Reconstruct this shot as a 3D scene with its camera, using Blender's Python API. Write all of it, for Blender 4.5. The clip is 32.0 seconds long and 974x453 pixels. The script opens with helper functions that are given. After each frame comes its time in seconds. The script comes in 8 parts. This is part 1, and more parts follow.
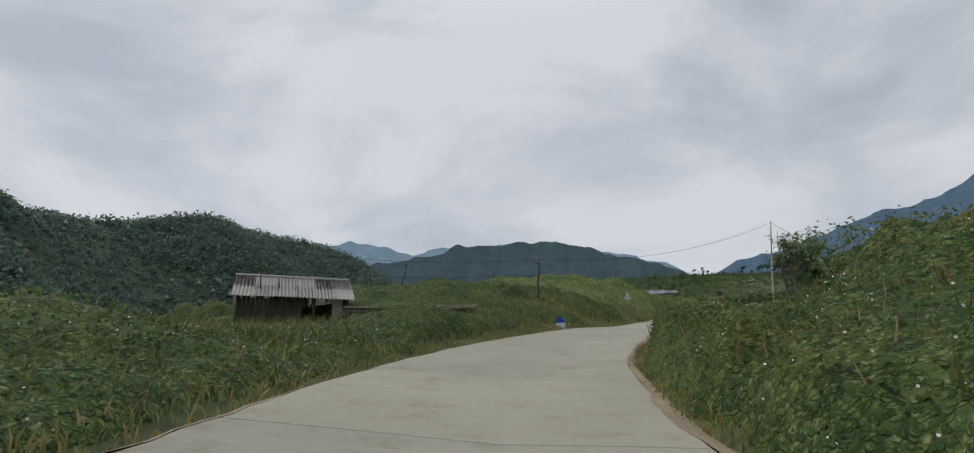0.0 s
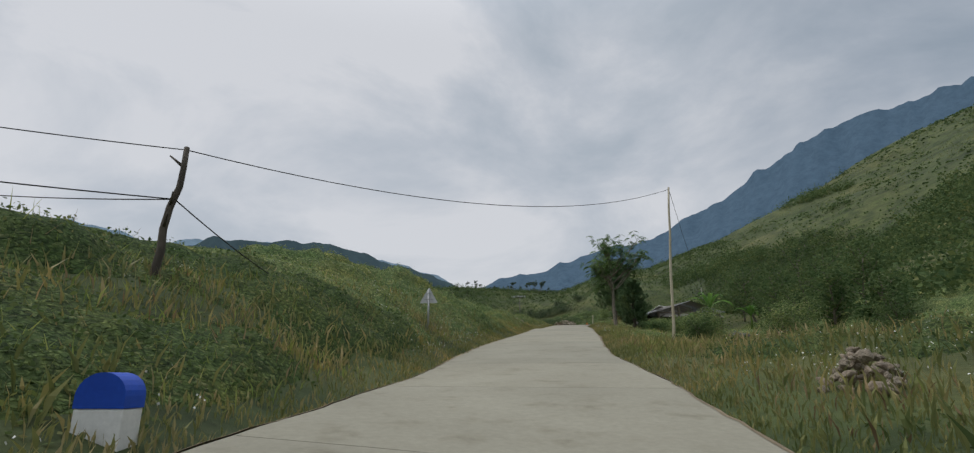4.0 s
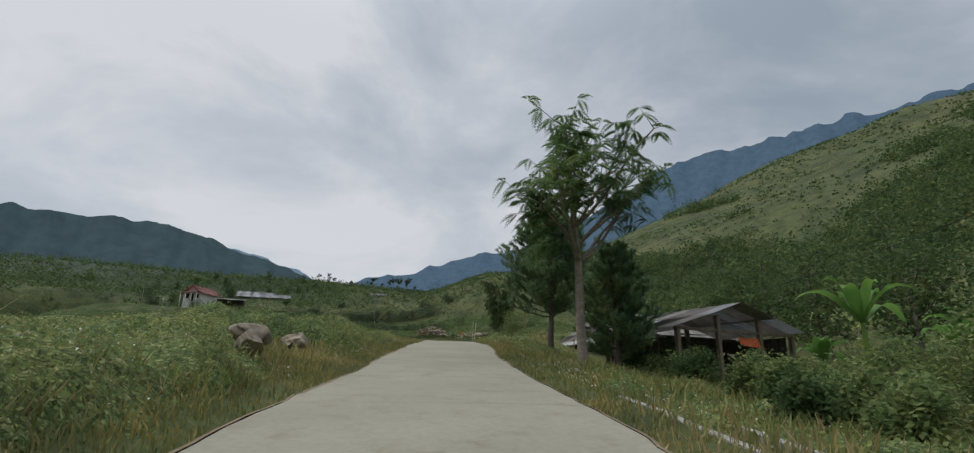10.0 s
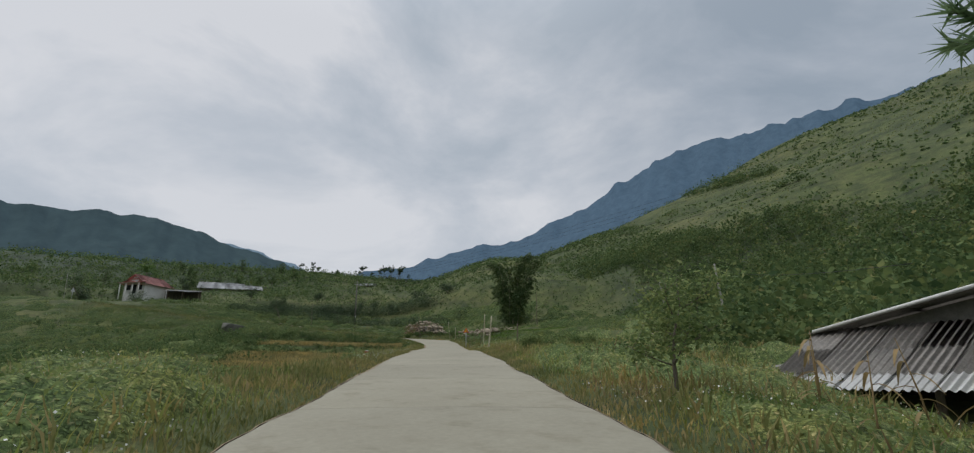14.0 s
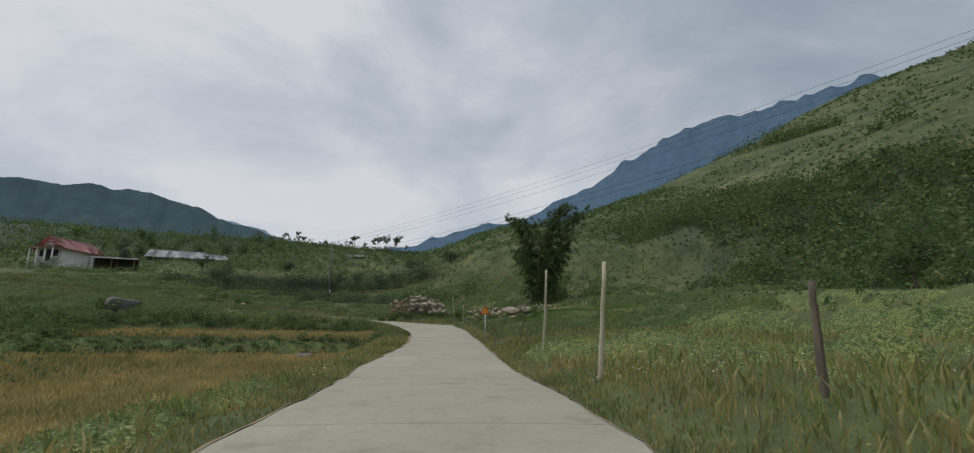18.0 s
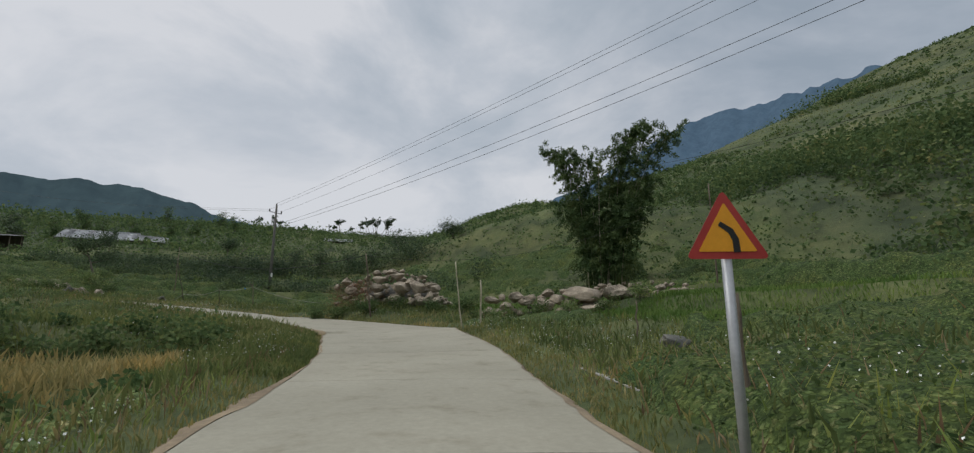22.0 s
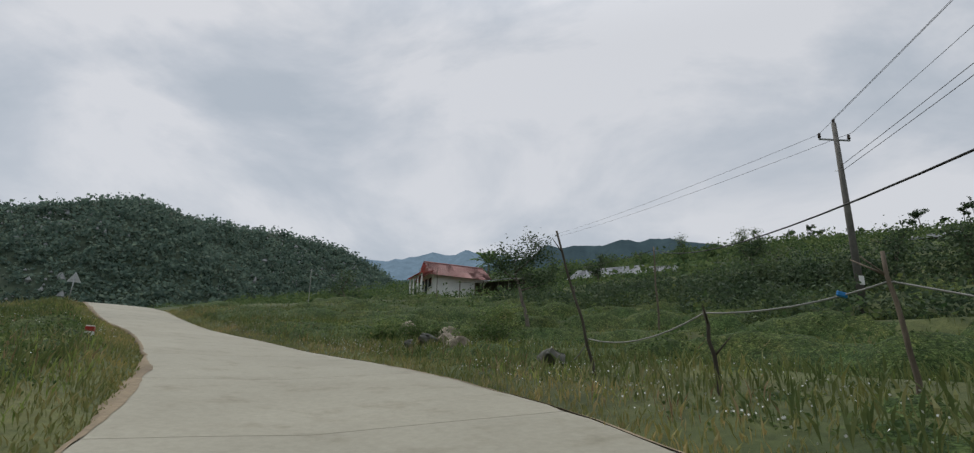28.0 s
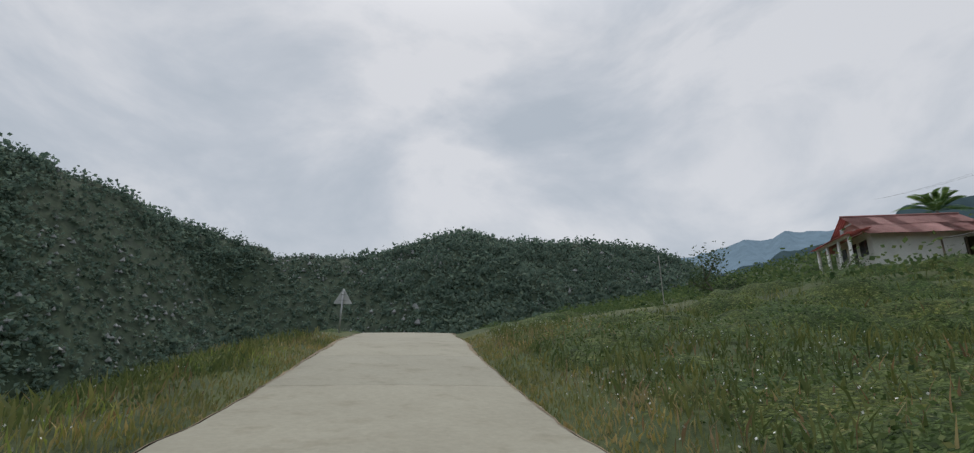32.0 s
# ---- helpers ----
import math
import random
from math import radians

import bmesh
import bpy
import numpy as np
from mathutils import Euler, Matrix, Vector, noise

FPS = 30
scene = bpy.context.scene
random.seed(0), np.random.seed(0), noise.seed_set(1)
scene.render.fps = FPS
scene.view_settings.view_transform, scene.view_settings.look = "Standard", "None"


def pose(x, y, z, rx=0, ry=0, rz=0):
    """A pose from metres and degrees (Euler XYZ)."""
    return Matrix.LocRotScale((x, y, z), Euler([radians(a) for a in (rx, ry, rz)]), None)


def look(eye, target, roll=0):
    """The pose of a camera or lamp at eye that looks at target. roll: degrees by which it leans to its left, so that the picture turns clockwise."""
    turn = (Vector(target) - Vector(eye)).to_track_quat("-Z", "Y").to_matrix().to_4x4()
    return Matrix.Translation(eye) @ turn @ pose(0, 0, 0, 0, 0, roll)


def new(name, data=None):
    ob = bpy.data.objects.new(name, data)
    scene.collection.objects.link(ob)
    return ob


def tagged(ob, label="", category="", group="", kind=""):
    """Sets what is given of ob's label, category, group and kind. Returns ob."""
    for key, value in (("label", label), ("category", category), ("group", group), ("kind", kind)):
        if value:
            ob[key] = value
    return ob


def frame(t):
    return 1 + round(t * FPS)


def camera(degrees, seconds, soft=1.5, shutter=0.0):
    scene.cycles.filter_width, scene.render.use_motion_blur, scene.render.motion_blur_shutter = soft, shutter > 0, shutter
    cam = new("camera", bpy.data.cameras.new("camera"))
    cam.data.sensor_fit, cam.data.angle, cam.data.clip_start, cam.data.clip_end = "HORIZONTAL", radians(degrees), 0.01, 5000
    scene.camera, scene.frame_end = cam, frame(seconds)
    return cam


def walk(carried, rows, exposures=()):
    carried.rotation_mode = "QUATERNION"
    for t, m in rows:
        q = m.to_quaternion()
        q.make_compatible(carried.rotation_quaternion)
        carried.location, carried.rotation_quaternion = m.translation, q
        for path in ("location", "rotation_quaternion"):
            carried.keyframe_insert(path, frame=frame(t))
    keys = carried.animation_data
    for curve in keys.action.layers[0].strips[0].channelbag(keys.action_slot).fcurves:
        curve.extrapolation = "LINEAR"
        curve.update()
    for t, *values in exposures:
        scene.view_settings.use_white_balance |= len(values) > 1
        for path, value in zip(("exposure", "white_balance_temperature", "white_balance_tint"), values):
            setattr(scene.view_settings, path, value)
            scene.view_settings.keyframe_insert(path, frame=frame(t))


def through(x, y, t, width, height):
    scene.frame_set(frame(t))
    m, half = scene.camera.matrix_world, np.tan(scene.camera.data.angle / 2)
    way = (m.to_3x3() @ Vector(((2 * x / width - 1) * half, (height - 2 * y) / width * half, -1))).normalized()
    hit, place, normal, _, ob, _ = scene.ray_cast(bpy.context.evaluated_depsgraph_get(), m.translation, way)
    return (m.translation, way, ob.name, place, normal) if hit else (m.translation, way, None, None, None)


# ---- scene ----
cam = camera(84.05, 32.0, 1.2)
PATH = [
    (0.0, pose(-0.65, 9.19, 2.15, 105.04, 0.40, -2.64)),
    (1.0, pose(-0.19, 15.49, 2.84, 105.33, 0.87, -7.46)),
    (2.0, pose(1.03, 21.52, 3.52, 105.46, 0.85, -13.25)),
    (2.5, pose(1.88, 24.58, 3.87, 105.46, 0.51, -16.63)),
    (3.0, pose(2.95, 27.63, 4.23, 105.56, 0.60, -19.92)),
    (3.5, pose(4.18, 30.69, 4.60, 105.63, 0.56, -23.32)),
    (4.0, pose(5.62, 33.68, 4.99, 105.76, 0.29, -26.67)),
    (4.5, pose(7.26, 36.70, 5.40, 105.94, 0.41, -29.65)),
    (6.5, pose(14.69, 48.62, 7.00, 106.49, 1.00, -37.51)),
    (7.0, pose(16.67, 51.46, 7.42, 106.40, 0.37, -38.84)),
    (7.5, pose(18.68, 54.22, 7.84, 106.06, -0.02, -39.99)),
    (8.0, pose(20.65, 56.84, 8.24, 106.05, -0.17, -40.52)),
    (8.5, pose(22.66, 59.47, 8.62, 106.00, -0.35, -40.84)),
    (9.0, pose(24.70, 62.20, 8.98, 105.97, -0.54, -40.97)),
    (9.5, pose(26.74, 64.90, 9.33, 106.05, -0.72, -40.94)),
    (10.0, pose(28.79, 67.66, 9.74, 106.15, -0.79, -40.89)),
    (10.5, pose(30.90, 70.55, 10.16, 106.00, -0.46, -40.75)),
    (11.0, pose(33.05, 73.50, 10.59, 105.71, 0.22, -40.55)),
    (11.5, pose(35.38, 76.59, 10.92, 105.71, 0.24, -40.46)),
    (12.0, pose(37.73, 79.70, 11.31, 105.92, -0.17, -40.56)),
    (12.5, pose(40.07, 82.78, 11.71, 105.93, -0.18, -40.69)),
    (13.0, pose(42.37, 85.80, 12.12, 105.77, -0.07, -40.77)),
    (13.5, pose(44.61, 88.67, 12.52, 105.56, -0.15, -40.87)),
    (14.0, pose(46.81, 91.47, 12.91, 105.35, -0.02, -40.91)),
    (14.5, pose(49.09, 94.43, 13.28, 105.10, 0.22, -40.87)),
    (16.5, pose(58.78, 107.42, 14.65, 104.17, 0.10, -40.64)),
    (17.0, pose(61.27, 110.73, 14.95, 103.75, 0.04, -40.54)),
    (17.5, pose(63.69, 113.92, 15.22, 103.43, -0.15, -40.47)),
    (18.0, pose(66.00, 117.01, 15.46, 103.18, -0.27, -40.52)),
    (18.5, pose(68.28, 120.08, 15.72, 102.98, -0.32, -40.58)),
    (19.0, pose(70.57, 123.16, 15.95, 102.71, -0.32, -40.64)),
    (19.5, pose(72.88, 126.35, 16.11, 102.54, -0.08, -40.71)),
    (20.0, pose(75.33, 129.64, 16.30, 102.48, -0.06, -40.81)),
    (20.5, pose(77.88, 132.96, 16.53, 102.31, -0.17, -40.83)),
    (21.0, pose(80.31, 136.19, 16.78, 102.37, -0.14, -40.80)),
    (21.5, pose(82.75, 139.40, 16.99, 102.54, -0.02, -40.61)),
    (22.0, pose(85.13, 142.58, 17.24, 102.90, 0.07, -40.27)),
    (22.5, pose(87.40, 145.78, 17.54, 103.17, 0.21, -39.66)),
    (23.0, pose(89.60, 148.98, 17.85, 103.50, 0.10, -38.51)),
    (23.5, pose(91.53, 152.05, 18.17, 103.87, -0.33, -36.78)),
    (24.0, pose(93.21, 155.04, 18.48, 104.40, -0.90, -34.32)),
    (24.5, pose(94.58, 157.94, 18.79, 104.71, -1.22, -31.06)),
    (25.0, pose(95.71, 160.98, 19.12, 104.91, -1.33, -26.50)),
    (25.5, pose(96.52, 163.95, 19.41, 105.14, -1.61, -20.84)),
    (27.5, pose(95.75, 175.00, 20.25, 106.03, -1.54, 6.02)),
    (28.0, pose(94.69, 177.99, 20.57, 106.12, -1.77, 12.53)),
    (28.5, pose(93.28, 180.85, 20.92, 106.23, -2.04, 18.76)),
    (29.0, pose(91.64, 183.53, 21.27, 106.07, -2.21, 24.69)),
    (29.5, pose(89.74, 186.12, 21.61, 105.89, -1.97, 30.04)),
    (30.0, pose(87.60, 188.60, 21.97, 105.79, -1.70, 34.72)),
    (30.5, pose(85.29, 190.95, 22.34, 105.90, -1.45, 38.54)),
    (31.0, pose(82.88, 193.23, 22.72, 106.07, -1.06, 41.53)),
    (31.5, pose(80.46, 195.43, 23.09, 106.14, -0.76, 43.49)),
    (32.0, pose(78.09, 197.59, 23.41, 105.98, -0.14, 44.71)),
]
walk(cam, PATH, ((0.0, 0.0), (2.2, -0.02), (3.0, -0.2), (4.0, -0.03), (6.0, 0.0), (32.0, 0.0)))

# ---- world and sun ----
world = bpy.data.worlds.new("overcast_sky")
scene.world = world
world.use_nodes = True
wt = world.node_tree
wt.nodes.clear()


def wnode(kind):
    return wt.nodes.new(kind)


w_out = wnode("ShaderNodeOutputWorld")
w_bg = wnode("ShaderNodeBackground")
w_sky = wnode("ShaderNodeTexSky")
w_sky.sky_type, w_sky.sun_disc, w_sky.sun_elevation, w_sky.sun_rotation = "NISHITA", False, radians(50), radians(-50)
w_co = wnode("ShaderNodeTexCoord")
w_map = wnode("ShaderNodeMapping")
w_map.inputs["Scale"].default_value = (1.15, 1.15, 2.2)
w_map.inputs["Location"].default_value = (0.35, 1.2, 0.0)
w_n1 = wnode("ShaderNodeTexNoise")
w_n1.inputs["Scale"].default_value = 1.9
w_n1.inputs["Detail"].default_value = 7.0
w_n1.inputs["Roughness"].default_value = 0.57
w_n1.inputs["Distortion"].default_value = 0.35
w_ramp = wnode("ShaderNodeValToRGB")
cr = w_ramp.color_ramp
cr.elements[0].position, cr.elements[0].color = 0.36, (0.425, 0.475, 0.535, 1)
cr.elements[1].position, cr.elements[1].color = 0.6, (0.665, 0.68, 0.715, 1)
e = cr.elements.new(0.47)
e.color = (0.512, 0.55, 0.605, 1)
w_scale = wnode("ShaderNodeMix")
w_scale.data_type, w_scale.blend_type = "RGBA", "MULTIPLY"
w_scale.inputs[0].default_value = 1.0
w_scale.inputs[7].default_value = (0.1, 0.1, 0.1, 1)
w_mix = wnode("ShaderNodeMix")
w_mix.data_type = "RGBA"
w_mix.inputs[0].default_value = 0.93
lk = wt.links.new
lk(w_co.outputs["Generated"], w_map.inputs["Vector"])
lk(w_map.outputs["Vector"], w_n1.inputs["Vector"])
lk(w_n1.outputs["Fac"], w_ramp.inputs["Fac"])
lk(w_sky.outputs["Color"], w_scale.inputs[6])
lk(w_scale.outputs[2], w_mix.inputs[6])
lk(w_ramp.outputs["Color"], w_mix.inputs[7])
# an overcast sky is brightest overhead
w_sep = wnode("ShaderNodeSeparateXYZ")
w_up = wnode("ShaderNodeMapRange")
w_up.interpolation_type = "SMOOTHSTEP"
for key, value in (("From Min", 0.55), ("From Max", 1.0), ("To Min", 1.0), ("To Max", 2.3)):
    w_up.inputs[key].default_value = value
w_top = wnode("ShaderNodeVectorMath")
w_top.operation = "SCALE"
lk(w_co.outputs["Generated"], w_sep.inputs["Vector"])
lk(w_sep.outputs["Z"], w_up.inputs["Value"])
lk(w_mix.outputs[2], w_top.inputs["Vector"])
lk(w_up.outputs["Result"], w_top.inputs["Scale"])
# thicker, bluer cloud stands over the mountain side of the valley
w_side = wnode("ShaderNodeVectorMath")
w_side.operation = "DOT_PRODUCT"
w_side.inputs[1].default_value = (0.90, 0.20, 0.39)
w_thick = wnode("ShaderNodeMapRange")
w_thick.interpolation_type = "SMOOTHSTEP"
for key, value in (("From Min", 0.87), ("From Max", 1.0), ("To Min", 0.0), ("To Max", 1.0)):
    w_thick.inputs[key].default_value = value
w_cloud = wnode("ShaderNodeMix")
w_cloud.data_type, w_cloud.blend_type = "RGBA", "MULTIPLY"
w_cloud.inputs[7].default_value = (0.72, 0.76, 0.8, 1)
lk(w_co.outputs["Generated"], w_side.inputs[0])
lk(w_side.outputs["Value"], w_thick.inputs["Value"])
lk(w_thick.outputs["Result"], w_cloud.inputs[0])
lk(w_top.outputs["Vector"], w_cloud.inputs[6])
lk(w_cloud.outputs[2], w_bg.inputs["Color"])
w_bg.inputs["Strength"].default_value = 1.0
lk(w_bg.outputs["Background"], w_out.inputs["Surface"])

sun = new("sun", bpy.data.lights.new("sun", "SUN"))
sun.data.energy, sun.data.angle, sun.data.color = 1.3, radians(18), (1.0, 0.96, 0.9)
sun.matrix_world = look((0, 0, 0), (math.sin(radians(50)) * 0.64, -math.cos(radians(50)) * 0.64, -0.77))


# ---- materials ----
def material(name, rough=0.8, metal=0.0):
    m = bpy.data.materials.new(name)
    m.use_nodes = True
    nt = m.node_tree
    b = nt.nodes["Principled BSDF"]
    b.inputs["Roughness"].default_value = rough
    b.inputs["Metallic"].default_value = metal
    b.inputs["Specular IOR Level"].default_value = 0.3
    return m, nt, b


def noise_node(nt, scale, detail=5.0, rough=0.6, coord="Object", stretch=None):
    co = nt.nodes.new("ShaderNodeTexCoord")
    n = nt.nodes.new("ShaderNodeTexNoise")
    n.inputs["Scale"].default_value, n.inputs["Detail"].default_value, n.inputs["Roughness"].default_value = scale, detail, rough
    if stretch:
        mp = nt.nodes.new("ShaderNodeMapping")
        mp.inputs["Scale"].default_value = stretch
        nt.links.new(co.outputs[coord], mp.inputs["Vector"])
        nt.links.new(mp.outputs["Vector"], n.inputs["Vector"])
    else:
        nt.links.new(co.outputs[coord], n.inputs["Vector"])
    return n


def ramp_node(nt, source, stops):
    r = nt.nodes.new("ShaderNodeValToRGB")
    els = r.color_ramp.elements
    els[0].position, els[0].color = stops[0][0], (*stops[0][1], 1)
    els[1].position, els[1].color = stops[-1][0], (*stops[-1][1], 1)
    for p, c in stops[1:-1]:
        els.new(p).color = (*c, 1)
    nt.links.new(source, r.inputs["Fac"])
    return r.outputs["Color"]


def mix_node(nt, fac, a, b, blend="MIX"):
    m = nt.nodes.new("ShaderNodeMix")
    m.data_type, m.blend_type = "RGBA", blend
    for socket, value in ((m.inputs[0], fac), (m.inputs[6], a), (m.inputs[7], b)):
        if isinstance(value, (int, float)):
            socket.default_value = value
        elif isinstance(value, tuple):
            socket.default_value = (*value, 1)
        else:
            nt.links.new(value, socket)
    return m.outputs[2]


def bump_node(nt, b, source, strength=0.4, distance=0.02):
    k = nt.nodes.new("ShaderNodeBump")
    k.inputs["Strength"].default_value, k.inputs["Distance"].default_value = strength, distance
    nt.links.new(source, k.inputs["Height"])
    nt.links.new(k.outputs["Normal"], b.inputs["Normal"])


def surface(name, dark, light, scale, rough=0.8, fine=None, bump=0.3, metal=0.0, stretch=None, coord="Object", speck=0.25):
    """A two-scale surface: broad patches between two colours, fine grain over them, and relief."""
    m, nt, b = material(name, rough, metal)
    n1 = noise_node(nt, scale, 4.0, 0.6, coord, stretch)
    n2 = noise_node(nt, fine or scale * 14, 6.0, 0.7, coord, stretch)
    col = ramp_node(nt, n1.outputs["Fac"], [(0.32, dark), (0.68, light)])
    grain = ramp_node(nt, n2.outputs["Fac"], [(0.3, (1 - speck,) * 3), (0.7, (1 + speck * 0.3,) * 3)])
    nt.links.new(mix_node(nt, 1.0, col, grain, "MULTIPLY"), b.inputs["Base Color"])
    bump_node(nt, b, n2.outputs["Fac"], bump, 0.02)
    return m


def foliage(name, stops, rough=0.55, through=0.35):
    """Leaves: a colour for each leaf, some light let through."""
    m, nt, b = material(name, rough)
    g = nt.nodes.new("ShaderNodeNewGeometry")
    n = noise_node(nt, 0.22, 3.0, 0.6)
    add = nt.nodes.new("ShaderNodeMath")
    add.operation = "MULTIPLY_ADD"
    add.inputs[1].default_value = 0.62
    nt.links.new(g.outputs["Random Per Island"], add.inputs[0])
    sub = nt.nodes.new("ShaderNodeMath")
    sub.operation = "MULTIPLY_ADD"
    sub.inputs[1].default_value, sub.inputs[2].default_value = 1.5, -0.55
    nt.links.new(n.outputs["Fac"], sub.inputs[0])
    nt.links.new(sub.outputs[0], add.inputs[2])
    tone = noise_node(nt, 0.55, 4.0, 0.7)
    hue = ramp_node(nt, tone.outputs["Fac"], [(0.34, (0.8, 0.9, 0.8)), (0.5, (1.12, 1.12, 1.08)), (0.66, (1.5, 1.32, 1.08))])
    col = mix_node(nt, 1.0, ramp_node(nt, add.outputs[0], stops), hue, "MULTIPLY")
    nt.links.new(col, b.inputs["Base Color"])
    b.inputs["Specular IOR Level"].default_value = 0.12
    t = nt.nodes.new("ShaderNodeBsdfTranslucent")
    nt.links.new(col, t.inputs["Color"])
    mx = nt.nodes.new("ShaderNodeMixShader")
    mx.inputs[0].default_value = through
    nt.links.new(b.outputs[0], mx.inputs[1])
    nt.links.new(t.outputs[0], mx.inputs[2])
    nt.links.new(mx.outputs[0], nt.nodes["Material Output"].inputs["Surface"])
    return m


def road_material():
    m, nt, b = material("pale_concrete_road", 0.85)
    n1 = noise_node(nt, 0.35, 4.0, 0.6)
    n2 = noise_node(nt, 9.0, 8.0, 0.75)
    n3 = noise_node(nt, 1.4, 5.0, 0.65)
    col = ramp_node(nt, n1.outputs["Fac"], [(0.3, (0.25, 0.237, 0.184)), (0.7, (0.305, 0.29, 0.228))])
    grain = ramp_node(nt, n2.outputs["Fac"], [(0.3, (0.84, 0.83, 0.82)), (0.7, (1.06, 1.06, 1.05))])
    stain = ramp_node(nt, n3.outputs["Fac"], [(0.28, (0.8, 0.78, 0.74)), (0.45, (1.0, 1.0, 1.0))])
    c = mix_node(nt, 1.0, mix_node(nt, 1.0, col, grain, "MULTIPLY"), stain, "MULTIPLY")
    oi = nt.nodes.new("ShaderNodeObjectInfo")
    tone = ramp_node(nt, oi.outputs["Random"], [(0.0, (0.95, 0.95, 0.95)), (1.0, (1.04, 1.03, 1.02))])
    nt.links.new(mix_node(nt, 1.0, c, tone, "MULTIPLY"), b.inputs["Base Color"])
    bump_node(nt, b, n2.outputs["Fac"], 0.25, 0.01)
    return m


def ground_material():
    m, nt, b = material("grassy_earth", 0.95)
    n1 = noise_node(nt, 0.05, 5.0, 0.6)
    n2 = noise_node(nt, 0.6, 6.0, 0.7)
    n3 = noise_node(nt, 6.0, 6.0, 0.75)
    a = ramp_node(nt, n1.outputs["Fac"], [(0.35, (0.06, 0.085, 0.032)), (0.65, (0.105, 0.125, 0.05))])
    c = ramp_node(nt, n2.outputs["Fac"], [(0.3, (0.6, 0.68, 0.6)), (0.7, (1.15, 1.1, 1.0))])
    n4 = noise_node(nt, 0.16, 5.0, 0.7)
    f = mix_node(nt, 1.0, ramp_node(nt, n3.outputs["Fac"], [(0.3, (0.6, 0.64, 0.6)), (0.7, (1.25, 1.22, 1.15))]),
                 ramp_node(nt, n4.outputs["Fac"], [(0.38, (0.5, 0.56, 0.55)), (0.58, (1.1, 1.08, 1.05))]), "MULTIPLY")
    at = nt.nodes.new("ShaderNodeAttribute")
    at.attribute_name = "woodland"
    ad = nt.nodes.new("ShaderNodeAttribute")
    ad.attribute_name = "dry"
    n5 = noise_node(nt, 0.28, 6.0, 0.75)
    weeds = ramp_node(nt, n5.outputs["Fac"], [(0.45, (0.0, 0.0, 0.0)), (0.65, (0.45, 0.45, 0.45))])
    a = mix_node(nt, weeds, a, (0.105, 0.1, 0.055))
    grass = mix_node(nt, ad.outputs["Fac"], a, (0.145, 0.14, 0.06))
    floor = mix_node(nt, at.outputs["Fac"], grass, (0.042, 0.064, 0.048))
    nt.links.new(mix_node(nt, 1.0, mix_node(nt, 1.0, floor, c, "MULTIPLY"), f, "MULTIPLY"), b.inputs["Base Color"])
    bump_node(nt, b, n3.outputs["Fac"], 0.6, 0.06)
    return m


def haze_material(name, colour, glow):
    """Far hills: a plain backdrop with the haze of miles of air painted in, as blue colour and a faint glow."""
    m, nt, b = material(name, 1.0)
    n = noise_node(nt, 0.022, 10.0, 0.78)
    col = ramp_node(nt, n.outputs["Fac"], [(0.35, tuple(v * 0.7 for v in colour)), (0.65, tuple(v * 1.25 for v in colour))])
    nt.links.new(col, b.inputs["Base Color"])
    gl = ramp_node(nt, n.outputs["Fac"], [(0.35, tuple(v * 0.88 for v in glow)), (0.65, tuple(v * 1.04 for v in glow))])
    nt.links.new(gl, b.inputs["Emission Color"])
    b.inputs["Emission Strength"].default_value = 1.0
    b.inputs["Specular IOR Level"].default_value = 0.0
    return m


M_ROAD = road_material()
M_GROUND = ground_material()
# far ridges: haze tint in the base colour, airlight as emission
M_FAR_RIGHT = haze_material("haze_blue_mountain", (0.035, 0.05, 0.065), (0.042, 0.075, 0.115))
M_FAR = haze_material("haze_pale_hill", (0.06, 0.08, 0.10), (0.10, 0.15, 0.195))
M_MID = haze_material("hazed_wooded_hill", (0.022, 0.034, 0.032), (0.029, 0.046, 0.06))
M_LEAF = foliage("shrub_leaves", [(0.05, (0.075, 0.115, 0.048)), (0.4, (0.14, 0.195, 0.075)), (0.7, (0.22, 0.265, 0.105)), (1.0, (0.34, 0.31, 0.16))], 0.55, 0.42)
M_GRASS = foliage("verge_grass", [(0.05, (0.10, 0.125, 0.045)), (0.45, (0.19, 0.195, 0.075)), (0.75, (0.28, 0.24, 0.11)), (1.0, (0.37, 0.3, 0.17))])
M_DARKLEAF = foliage("dark_tree_leaves", [(0.1, (0.04, 0.062, 0.038)), (0.6, (0.07, 0.103, 0.058)), (1.0, (0.11, 0.15, 0.075))])
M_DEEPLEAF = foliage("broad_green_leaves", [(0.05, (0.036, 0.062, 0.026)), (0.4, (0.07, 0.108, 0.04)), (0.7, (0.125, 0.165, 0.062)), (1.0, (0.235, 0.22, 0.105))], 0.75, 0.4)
M_SLOPE = foliage("hillside_scrub", [(0.1, (0.045, 0.078, 0.034)), (0.5, (0.085, 0.13, 0.055)), (1.0, (0.15, 0.19, 0.075))], 0.9, 0.38)
M_PADDY = foliage("young_grass", [(0.1, (0.07, 0.13, 0.03)), (0.6, (0.12, 0.19, 0.05)), (1.0, (0.19, 0.25, 0.08))])
